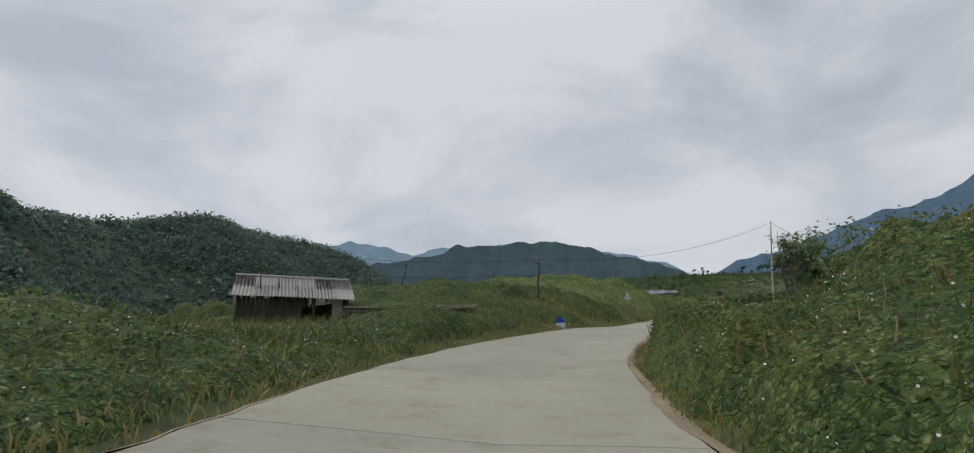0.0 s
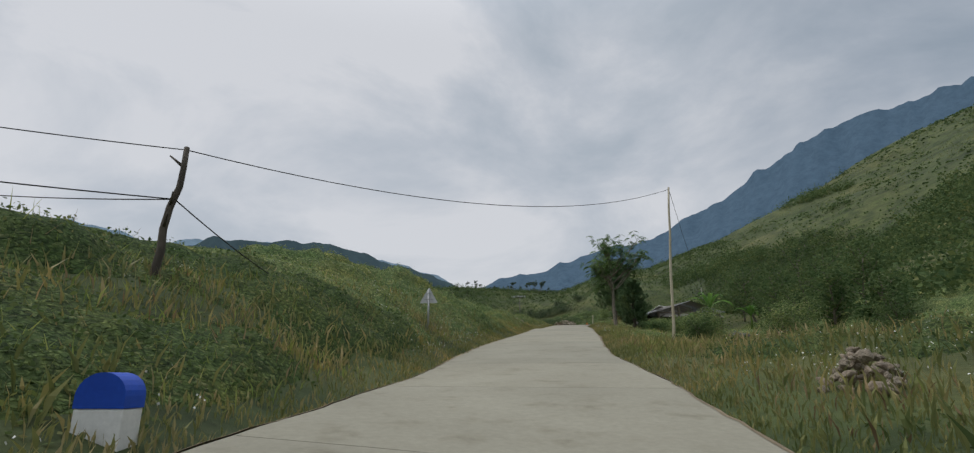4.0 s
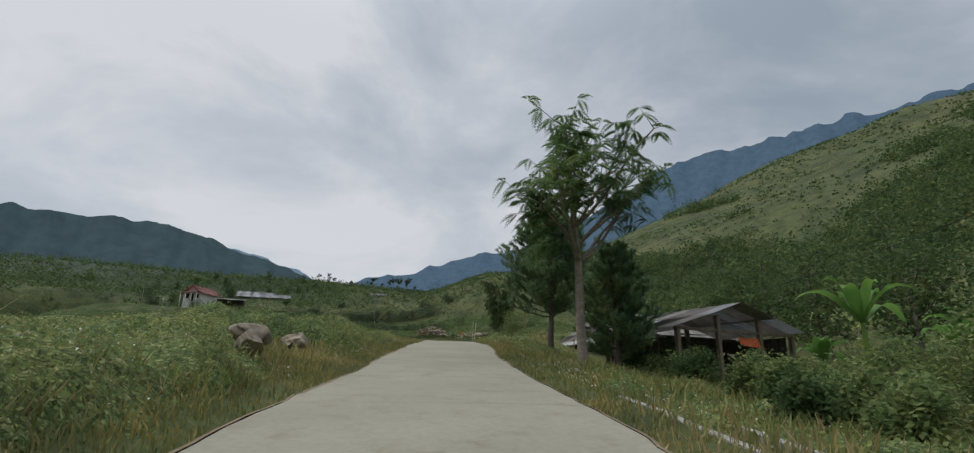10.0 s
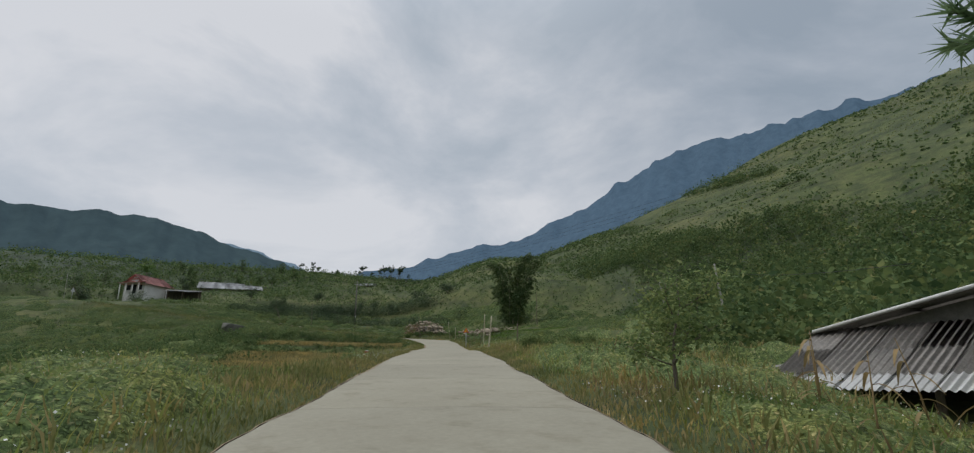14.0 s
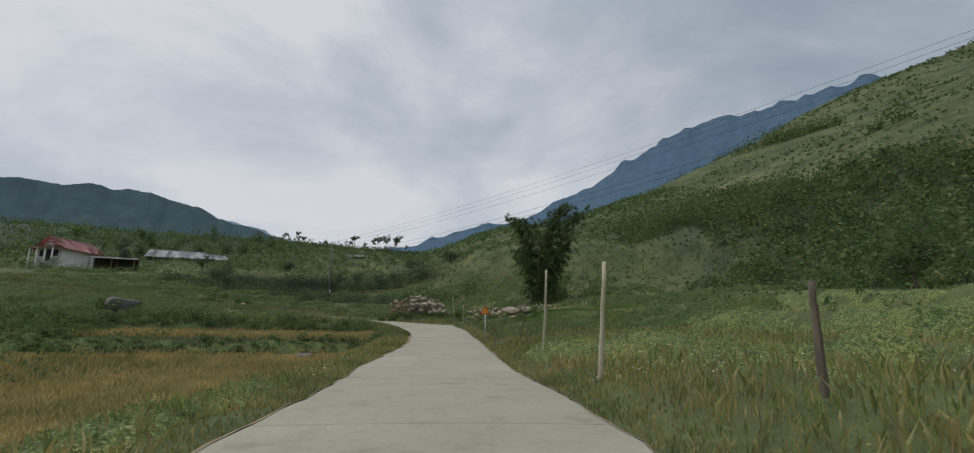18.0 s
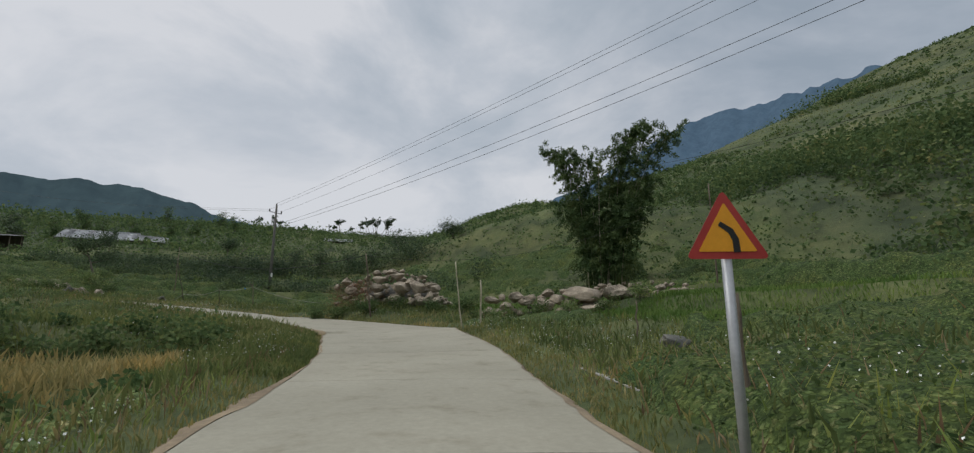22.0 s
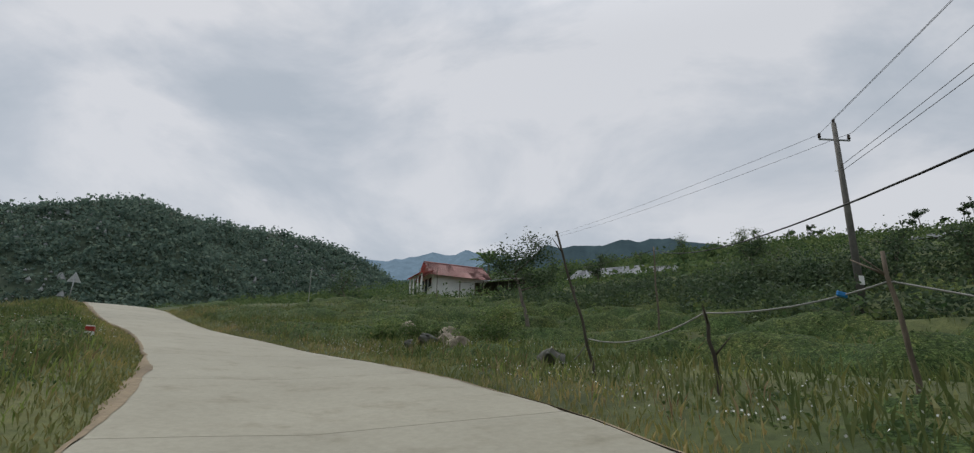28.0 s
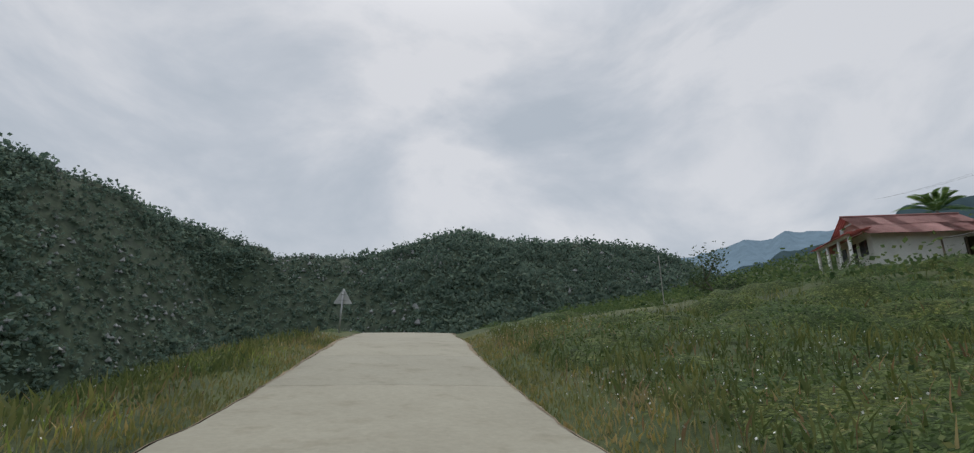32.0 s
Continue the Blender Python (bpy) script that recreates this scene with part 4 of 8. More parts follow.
def field_layer():
    """Scrub of the valley floor: bushes along the terrace edges and scattered over the shelves."""
    n = 46000
    x, y = rng.uniform(-60, 235, n), rng.uniform(60, 345, n)
    s, d, _ = road_place(x, y)
    v = (x - 37.2) * 0.766 - (y - 80) * 0.643
    a = np.abs(d)
    edge = riser(x, y)
    patch_ = fbm(x, y, 16.0, 4, 71)
    ok = (a > 18) & (v < 60) & (rng.random(n) < 0.05 + 0.8 * edge * (patch_ > -0.35) + 0.3 * (patch_ > 0.25) + 0.45 * (v < -18) * (patch_ > -0.15) + 0.3 * (v < -45))
    x, y, a, edge = x[ok], y[ok], a[ok], edge[ok]
    v = v[ok]
    r = rng.uniform(0.3, 0.8, len(x)) * (0.8 + 0.6 * edge) * np.where(v < -40, 1.5, 1.0) * np.where(rng.random(len(x)) < 0.06, 1.9, 1.0)
    clump_field("valley_scrub", "dark green scrub along the valley terraces", "bushes", x, y, r, 8, np.clip(0.19 + a * 0.0025, 0.18, 0.55), M_SLOPE, 0.75)


def clump_field(name, label, category, cx, cy, radius, count, size, mat, squash=0.8):
    """Bushes and trees far off: each a ragged ball of leaves standing on the slope."""
    n = len(cx)
    k = np.repeat(np.arange(n), count)
    way = rng.normal(size=(len(k), 3))
    way /= np.linalg.norm(way, axis=1)[:, None]
    far = rng.random(len(k)) ** 0.4 * (0.75 + 0.5 * rng.random(len(k)))
    r = radius[k] * far
    place = np.column_stack([cx[k] + way[:, 0] * r, cy[k] + way[:, 1] * r, land_at(cx, cy)[k] + radius[k] * squash * 0.8 + way[:, 2] * r * squash])
    leaves(name, place, size[k] * rng.uniform(0.6, 1.5, len(k)), mat, label, category, 0.5, 0.7)


def hillside_layer():
    """Dense woods over the foot of the mountain side, scattered scrub and pale grass above them."""
    n = 52000
    u, v = rng.uniform(-120, 330, n), 12 + 190 * rng.random(n) ** 1.35
    x, y = 37.2 + 0.643 * u + 0.766 * v, 80 + 0.766 * u - 0.643 * v
    wood = slope_wood(x, y, u, v)
    s, d, _ = road_place(x, y)
    ok = (wood > 0.3 * rng.random(n)) & (np.abs(d) > 17) & ~bare(s, d) & ((v > 30 + 14 * fbm(x, y, 11.0, 3, 87)) | ((u > 22) & (u < 58)))
    xo, yo, vo = x[ok], y[ok], v[ok]
    r = np.clip(rng.gamma(4.0, 0.36, len(xo)), 0.7, 3.2) * (0.85 + 0.002 * vo)
    tall = rng.random(len(xo)) < 0.25
    for name, pick, mat, label in (("hillside_wood", ~tall, M_SLOPE, "dark green bushes and small trees on the hillside"), ("hillside_trees", tall, M_DEEPLEAF, "paler leafy trees among the hillside woods")):
        clump_field(name, label, "woods", xo[pick], yo[pick], r[pick] * (1.1 if mat is M_DEEPLEAF else 1.0), 30, 0.2 + 0.0018 * vo[pick] + 0.09 * r[pick], mat, 0.95)
    n = 9000
    u, v = rng.uniform(-120, 330, n), 24 + 270 * rng.random(n) ** 1.2
    x, y = 37.2 + 0.643 * u + 0.766 * v, 80 + 0.766 * u - 0.643 * v
    ok = fbm(x, y, 22.0, 4, 83) > 0.02
    x, y, v = x[ok], y[ok], v[ok]
    r = np.clip(rng.gamma(3.0, 0.2, len(x)), 0.3, 1.5) * (0.9 + 0.002 * v)
    clump_field("hillside_scrub", "low green scrub on the open hillside", "bushes", x, y, r, 10, 0.28 + 0.0026 * v, M_SLOPE, 0.6)
    n = 55000
    u, v = rng.uniform(-110, 330, n), 24 + 230 * rng.random(n) ** 1.3
    x, y = 37.2 + 0.643 * u + 0.766 * v, 80 + 0.766 * u - 0.643 * v
    ok = fbm(x, y, 30.0, 4, 85) > -0.1
    x, y, v = x[ok], y[ok], v[ok]
    leaves("hillside_grass", np.column_stack([x, y, land_at(x, y) + 0.2 * rng.random(len(x))]), 0.24 + 0.003 * v, M_BEND, "pale green grass tufts on the open hillside", "grass", 1.2, 0.35)


def rocks(x, y, size):
    """Pale limestone showing between the trees."""
    n = len(x)
    z = land_at(x, y) + size * 0.9
    base = np.array([(1, 0, -0.4), (0.2, 1, -0.3), (-1, 0.2, -0.4), (-0.1, -1, -0.3), (0.1, 0.1, 1), (0, 0, -0.9)])
    v = base[None] * (0.6 + 0.7 * rng.random((n, 6, 1))) * size[:, None, None] * rng.uniform(0.6, 1.2, (n, 1, 3)) + np.column_stack([x, y, z])[:, None, :]
    f = np.array([(0, 1, 4), (1, 2, 4), (2, 3, 4), (3, 0, 4), (1, 0, 5), (2, 1, 5), (3, 2, 5), (0, 3, 5)])
    ob = new("limestone_outcrops", mesh_of("limestone_outcrops", v.reshape(-1, 3), (np.arange(n)[:, None, None] * 6 + f[None]).reshape(-1, 3), M_LIMESTONE))
    tagged(ob, "pale limestone rocks showing between the trees of the hill", "rocks", kind="stuff")


def west_woods():
    n = 44000
    x, y = rng.uniform(-330, 30, n), rng.uniform(60, 640, n)
    z = land_at(x, y)
    hill = np.maximum(crest_height(x, y, WEST_CRESTS[0], 0.8), crest_height(x, y, WEST_CRESTS[1], 1.25))
    wood = fbm(x, y, 60.0, 4, 91)
    ok = (hill > 4) & ((wood > -0.1) | (rng.random(n) < 0.65))
    x, y, wood = x[ok], y[ok], wood[ok]
    r = np.clip(rng.gamma(4.0, 0.58, len(x)), 1.0, 5.0) * np.where(wood > -0.1, 1.0, 0.55)
    n = 6500
    rx, ry = rng.uniform(-320, 0, n), rng.uniform(70, 600, n)
    top = np.maximum(crest_height(rx, ry, WEST_CRESTS[0], 0.8), crest_height(rx, ry, WEST_CRESTS[1], 1.25))
    ok = (top > 18) & (fbm(rx, ry, 45.0, 3, 93) > -0.05)
    rocks(rx[ok], ry[ok], rng.uniform(0.4, 1.3, ok.sum()) * np.where(rng.random(ok.sum()) < 0.12, 2.0, 1.0))
    n = 5200
    u, v = rng.uniform(150, 430, n), rng.uniform(-330, -55, n)
    fx, fy = 37.2 + 0.643 * u + 0.766 * v, 80 + 0.766 * u - 0.643 * v
    ok = fbm(fx, fy, 30.0, 3, 95) > -0.3
    clump_field("valley_woods", "dark bushes and trees over the far valley side", "woods", fx[ok], fy[ok], rng.uniform(0.8, 2.6, ok.sum()), 12, np.full(ok.sum(), 0.75), M_SLOPE, 0.85)
    clump_field("hill_woods", "dark woods on the limestone hill", "woods", x, y, r, 9, 0.9 + 0.28 * r, M_HAZEWOOD, 1.0)


thicket()
shrub_layer()
verge_layer()
tall_grass_layer()
weed_layer()
flower_layer()
field_layer()
hillside_layer()
west_woods()

# ---- materials of things ----
M_STONE = surface("weathered_boulder_stone", (0.2, 0.165, 0.122), (0.43, 0.365, 0.28), 1.3, 0.9, 9.0, 0.7, speck=0.4)
for stone_node in M_STONE.node_tree.nodes:
    if stone_node.type == "BUMP":
        stone_node.inputs["Distance"].default_value = 0.09
M_REDSTONE = surface("brown_broken_stone", (0.2, 0.16, 0.12), (0.38, 0.31, 0.235), 1.6, 0.9, 10.0, 0.7, speck=0.4)
M_DARKSTONE = surface("dark_mossy_stone", (0.07, 0.075, 0.065), (0.19, 0.18, 0.155), 1.0, 0.9, 8.0, 0.7, speck=0.45)
M_FIBRE = surface("grey_fibre_cement_sheet", (0.18, 0.17, 0.155), (0.34, 0.318, 0.288), 0.9, 0.9, 12.0, 0.3, speck=0.3)
M_NEWFIBRE = surface("pale_new_roof_sheet", (0.5, 0.5, 0.48), (0.62, 0.62, 0.6), 1.0, 0.7, 14.0, 0.2, speck=0.15)
M_TIN = surface("weathered_tin_sheet", (0.34, 0.35, 0.36), (0.52, 0.53, 0.54), 0.8, 0.45, 10.0, 0.2, 0.5, speck=0.25)
M_REDROOF = surface("dull_red_metal_roof", (0.34, 0.15, 0.14), (0.45, 0.225, 0.205), 1.2, 0.6, 10.0, 0.2, speck=0.25)
M_PLASTER = surface("whitewashed_plaster", (0.60, 0.60, 0.58), (0.74, 0.74, 0.72), 0.9, 0.9, 12.0, 0.2, speck=0.15)
M_PINK = surface("faded_pink_gable_paint", (0.42, 0.2, 0.17), (0.52, 0.28, 0.24), 1.2, 0.85, 12.0, 0.2)
M_WOOD = surface("dark_weathered_boards", (0.045, 0.038, 0.03), (0.10, 0.085, 0.065), 1.0, 0.85, 14.0, 0.4, stretch=(6, 6, 0.8))
M_POLEWOOD = surface("grey_brown_pole_wood", (0.10, 0.08, 0.06), (0.21, 0.17, 0.125), 2.0, 0.85, 20.0, 0.5, stretch=(4, 4, 0.5))
M_BAMBOO = surface("pale_dry_bamboo", (0.36, 0.32, 0.225), (0.50, 0.45, 0.34), 2.0, 0.6, 18.0, 0.25, stretch=(3, 3, 0.5))
M_BARK = surface("grey_tree_bark", (0.10, 0.085, 0.068), (0.22, 0.19, 0.155), 3.0, 0.95, 24.0, 0.8, stretch=(1, 1, 0.35), speck=0.4)
M_CONC = surface("grey_cast_concrete", (0.28, 0.27, 0.25), (0.42, 0.405, 0.37), 1.5, 0.9, 16.0, 0.3)
M_WHITE = surface("white_road_paint", (0.66, 0.66, 0.64), (0.80, 0.80, 0.78), 1.4, 0.6, 18.0, 0.1, speck=0.12)
M_BLUE = surface("bright_blue_paint", (0.012, 0.06, 0.40), (0.02, 0.09, 0.52), 1.5, 0.5, 18.0, 0.1, speck=0.12)
M_RED = surface("red_sign_paint", (0.34, 0.03, 0.025), (0.45, 0.05, 0.04), 2.0, 0.45, 20.0, 0.05, speck=0.12)
M_YELLOW = surface("amber_sign_sheeting", (0.72, 0.30, 0.012), (0.80, 0.36, 0.02), 2.0, 0.4, 20.0, 0.05, speck=0.08)
M_BLACK = surface("black_sign_paint", (0.012, 0.012, 0.012), (0.022, 0.022, 0.02), 2.0, 0.5)
# pole concrete darkened in its colour to read as backlit against the sky
M_BACKLITCONC = surface("silhouette_dark_concrete", (0.10, 0.096, 0.088), (0.19, 0.18, 0.162), 1.5, 0.9, 16.0, 0.3)
M_STEEL = surface("galvanised_steel", (0.34, 0.35, 0.36), (0.46, 0.47, 0.48), 3.0, 0.5, 25.0, 0.1, 0.6, speck=0.15)
M_SIGNBACK = surface("pale_grey_sign_back", (0.46, 0.47, 0.48), (0.58, 0.59, 0.6), 3.0, 0.55, 25.0, 0.1, 0.0, speck=0.15)
M_BARNROOF = surface("pale_weathered_fibre_sheet", (0.33, 0.315, 0.285), (0.5, 0.475, 0.43), 0.9, 0.9, 12.0, 0.3, speck=0.3)
M_CABLE = surface("black_cable_sheath", (0.012, 0.012, 0.013), (0.03, 0.03, 0.03), 3.0, 0.6)
M_HOSE = surface("grey_water_hose", (0.22, 0.22, 0.20), (0.34, 0.33, 0.30), 3.0, 0.6)
M_BLUECLOTH = surface("blue_plastic_rag", (0.02, 0.16, 0.42), (0.04, 0.24, 0.55), 4.0, 0.6)
M_ORANGE = surface("orange_tarpaulin", (0.42, 0.075, 0.02), (0.55, 0.12, 0.035), 1.5, 0.6, 12.0, 0.3)
M_INSUL = surface("brown_glazed_insulator", (0.03, 0.02, 0.016), (0.06, 0.04, 0.03), 4.0, 0.3)
M_GLASS_DARK = surface("dark_window_opening", (0.02, 0.022, 0.025), (0.04, 0.042, 0.045), 1.0, 0.25)
M_STRAW = foliage("ripe_rice_straw", [(0.1, (0.17, 0.155, 0.065)), (0.5, (0.29, 0.24, 0.105)), (1.0, (0.42, 0.34, 0.165))], 0.7, 0.35)
M_DRYVINE = foliage("dead_reddish_vines", [(0.1, (0.10, 0.045, 0.03)), (0.5, (0.18, 0.085, 0.055)), (1.0, (0.26, 0.14, 0.09))], 0.8, 0.2)
M_PINNATE = foliage("pinnate_tree_leaves", [(0.1, (0.055, 0.1, 0.04)), (0.5, (0.095, 0.16, 0.062)), (1.0, (0.155, 0.23, 0.085))], 0.5, 0.42)
M_PALEBARK = surface("pale_lenticel_bark", (0.17, 0.145, 0.115), (0.33, 0.29, 0.235), 3.0, 0.95, 22.0, 0.9, stretch=(1, 1, 2.4), speck=0.45)
M_DRYCORN = foliage("dry_corn_leaves", [(0.1, (0.2, 0.14, 0.07)), (0.5, (0.32, 0.24, 0.13)), (1.0, (0.42, 0.34, 0.2))], 0.7, 0.25)
M_NEEDLE = foliage("pine_needles", [(0.1, (0.10, 0.16, 0.09)), (0.5, (0.17, 0.25, 0.135)), (1.0, (0.25, 0.34, 0.175))], 0.6, 0.5)
M_BAMBOOLEAF = foliage("bamboo_leaves", [(0.1, (0.04, 0.07, 0.03)), (0.5, (0.075, 0.115, 0.045)), (1.0, (0.14, 0.18, 0.075))], 0.55, 0.3)
M_BANANA = foliage("banana_leaves", [(0.1, (0.09, 0.18, 0.04)), (0.5, (0.13, 0.25, 0.06)), (1.0, (0.2, 0.3, 0.09))], 0.45, 0.45)
M_BRIGHT = foliage("bright_young_leaves", [(0.1, (0.08, 0.15, 0.03)), (0.5, (0.14, 0.22, 0.05)), (1.0, (0.22, 0.29, 0.08))], 0.55, 0.4)


# ---- builders of shapes ----
def thing(name, x, y, z, turn, label, category, group="", kind=""):
    ob = new(name)
    ob.location, ob.rotation_euler = (x, y, z), (0, 0, radians(turn))
    return tagged(ob, label, category, group, kind)


def ground_z(x, y):
    return float(land_at(np.array([x]), np.array([y]))[0])


def box(bm, centre, size, turn=(0, 0, 0), bevel=0.0):
    made = bmesh.ops.create_cube(bm, size=1.0, matrix=pose(*centre, *turn) @ Matrix.Diagonal((*size, 1)))
    if bevel:
        edges = list({e for v in made["verts"] for e in v.link_edges})
        bmesh.ops.bevel(bm, geom=edges, offset=bevel, segments=2, affect="EDGES", profile=0.5)
    return bm


def box_part(name, centre, size, mat, parent, label="", turn=(0, 0, 0), bevel=0.01):
    return part(name, box(bmesh.new(), centre, size, turn, bevel), mat, parent, label)


def tube(bm, points, radii, sides=8):
    """A tapered tube along points, closed at both ends."""
    points = [Vector(p) for p in points]
    rings, side = [], None
    for i, p in enumerate(points):
        way = (points[min(i + 1, len(points) - 1)] - points[max(i - 1, 0)]).normalized()
        ref = Vector((1, 0, 0)) if abs(way.x) < 0.8 else Vector((0, 1, 0))
        side = (ref - way * ref.dot(way)).normalized() if side is None else (side - way * side.dot(way)).normalized()
        up = way.cross(side)
        rings.append([bm.verts.new(p + (side * math.cos(2 * math.pi * k / sides) + up * math.sin(2 * math.pi * k / sides)) * radii[i]) for k in range(sides)])
    for a, b in zip(rings[:-1], rings[1:]):
        for k in range(sides):
            f = bm.faces.new((a[k], a[(k + 1) % sides], b[(k + 1) % sides], b[k]))
            f.smooth = True
    bm.faces.new(rings[0][::-1])
    bm.faces.new(rings[-1])
    return bm


def tube_part(name, points, radii, mat, parent=None, label="", sides=8):
    return part(name, tube(bmesh.new(), points, radii, sides), mat, parent, label)


def crooked(a, b, n, wobble, seed):
    r = random.Random(seed)
    a, b = Vector(a), Vector(b)
    return [a.lerp(b, i / n) + Vector((r.uniform(-wobble, wobble), r.uniform(-wobble, wobble), 0)) * (0 if i in (0, n) else 1) for i in range(n + 1)]


def sag(a, b, drop, n=24):
    a, b = Vector(a), Vector(b)
    return [a.lerp(b, i / n) - Vector((0, 0, drop * 4 * (i / n) * (1 - i / n))) for i in range(n + 1)]


def stone_mesh(seed, mat, flat=0.7, rough=0.42, detail=2):
    r = random.Random(seed)
    bm = bmesh.new()
    bmesh.ops.create_icosphere(bm, subdivisions=detail, radius=0.5)
    off = Vector((r.uniform(0, 90), r.uniform(0, 90), r.uniform(0, 90)))
    cuts = [Vector((r.gauss(0, 1), r.gauss(0, 1), r.gauss(0, 1))).normalized() for _ in range(11)]
    for v in bm.verts:
        p = v.co.normalized()
        size = 0.5 * (1 + rough * noise.noise(p * 1.3 + off) + rough * 0.45 * noise.noise(p * 3.1 + off) + rough * 0.16 * noise.noise(p * 8 + off))
        q = p * size
        for c in cuts:
            over = q.dot(c) - 0.315
            if over > 0:
                q -= c * over * 0.86
        v.co = Vector((q.x, q.y * 0.85, q.z * flat))
    for f in bm.faces:
        f.smooth = True
    me = bpy.data.meshes.new("stone")
    bm.to_mesh(me)
    bm.free()
    me.set_sharp_from_angle(angle=radians(50))
    me.materials.append(mat)
    return me


STONES = [stone_mesh(k, M_STONE, 0.62 + 0.06 * (k % 4), 0.45, 3) for k in range(9)]
BIG = [stone_mesh(20 + k, M_STONE, 0.66 + 0.06 * (k % 3), 0.5, 4) for k in range(6)]
BROWN = [stone_mesh(40 + k, M_REDSTONE, 0.6 + 0.05 * (k % 4), 0.45, 3) for k in range(5)]
DARK = [stone_mesh(70 + k, M_DARKSTONE, 0.65, 0.5, 4) for k in range(4)]


def stone(meshes, k, x, y, z, size, parent=None, stretch=1.0, name="stone"):
    r = random.Random(k * 7 + 3)
    ob = new(name, meshes[k % len(meshes)])
    ob.location = (x, y, z)
    ob.rotation_euler = (r.uniform(-0.35, 0.35), r.uniform(-0.35, 0.35), r.uniform(0, 6.28))
    ob.scale = (size * stretch * r.uniform(0.9, 1.2), size * r.uniform(0.85, 1.1), size * r.uniform(0.85, 1.15))
    if parent:
        ob.parent = parent
    return ob


def boulder(meshes, k, x, y, size, label, stretch=1.0, sink=0.22, group="roadside boulders"):
    ob = stone(meshes, k, x, y, ground_z(x, y) + size * (0.33 - sink), size, None, stretch, "boulder")
    return tagged(ob, label, "boulder", group)


def corrugated(width, length, mat, pitch=0.177, amp=0.026, name="roof_sheet"):
    """One roofing sheet: x across the waves, y down the slope."""
    cols = max(8, int(width / pitch * 8))
    bm = bmesh.new()
    rows = []
    for j in range(3):
        rows.append([bm.verts.new((width * i / cols, length * j / 2, amp * math.sin(2 * math.pi * width * i / cols / pitch))) for i in range(cols + 1)])
    for a, b in zip(rows[:-1], rows[1:]):
        for i in range(cols):
            bm.faces.new((a[i], a[i + 1], b[i + 1], b[i]))
    bmesh.ops.solidify(bm, geom=bm.faces[:], thickness=0.008)
    bmesh.ops.recalc_face_normals(bm, faces=bm.faces)
    me = bpy.data.meshes.new(name)
    bm.to_mesh(me)
    bm.free()
    me.materials.append(mat)
    return me


def sheet_slope(parent, origin, across, down, mats, sheet_w=0.98, rows=2, seed=1, name="roof_sheet"):
    """A roof slope of separate sheets laid from origin (upper corner): across and down are vectors in the parent's space."""
    r = random.Random(seed)
    across, down, origin = Vector(across), Vector(down), Vector(origin)
    n = max(1, round(across.length / sheet_w))
    w, l = across.length / n, down.length / rows
    meshes = [corrugated(w * 1.05, l * 1.07, m, name=name) for m in mats]
    ax, dn = across.normalized(), down.normalized()
    up = ax.cross(dn)
    base = Matrix((ax, dn, up)).transposed().to_4x4()
    up = up if up.z > 0 else -up
    for j in range(rows):
        for i in range(n):
            ob = new(name, meshes[r.choices(range(len(mats)), [6] + [1] * (len(mats) - 1))[0]] if j < rows - 1 or len(mats) < 2 else meshes[-1 if r.random() < 0.6 else 0])
            ob.parent = parent
            place = origin + ax * (i * w) + dn * (j * l + r.uniform(-0.02, 0.02)) + up * ((rows - j) * 0.012 + 0.02 * r.random())
            ob.matrix_local = Matrix.Translation(place) @ base @ pose(0, 0, 0, r.uniform(-0.6, 0.6), 0, r.uniform(-0.4, 0.4))


# ---- kilometre post and marker posts ----
def arch_prism(bm, half, depth, z0, straight, rise):
    ring = [(-half, z0), (half, z0), (half, z0 + straight)] + [(half * math.cos(a), z0 + straight + rise * math.sin(a)) for a in np.linspace(0, math.pi, 14)[1:-1]] + [(-half, z0 + straight)]
    front = [bm.verts.new((x, -depth / 2, z)) for x, z in ring]
    back = [bm.verts.new((x, depth / 2, z)) for x, z in ring]
    bm.faces.new(front)
    bm.faces.new(back[::-1])
    for i in range(len(ring)):
        j = (i + 1) % len(ring)
        bm.faces.new((front[j], front[i], back[i], back[j]))
    bmesh.ops.recalc_face_normals(bm, faces=bm.faces)
    return bm


kx, ky = 4.9, 39.6
post = thing("kilometre_post", kx, ky, 4.02, -32, "white concrete kilometre post with rounded blue top in the grass", "road post")
box_part("body", (0, 0, 0.36), (0.46, 0.24, 0.76), M_WHITE, post, bevel=0.012)
part("cap", arch_prism(bmesh.new(), 0.235, 0.25, 0.744, 0.10, 0.20), M_BLUE, post, "bright blue rounded cap")
for gx0, gy0, turn in ((81.2, 189.9, 40), (61.0, 117.4, -38)):
    p = thing("marker_post", gx0, gy0, ground_z(gx0, gy0) - 0.33, turn, "short white concrete marker post with a red band", "road post", "marker posts")
    box_part("body", (0, 0, 0.28), (0.2, 0.2, 0.6), M_WHITE, p, bevel=0.015)
    box_part("band", (0, 0, 0.64), (0.206, 0.206, 0.12), M_RED, p, "faded red band")
    box_part("top", (0, 0, 0.715), (0.19, 0.19, 0.03), M_WHITE, p, bevel=0.01)


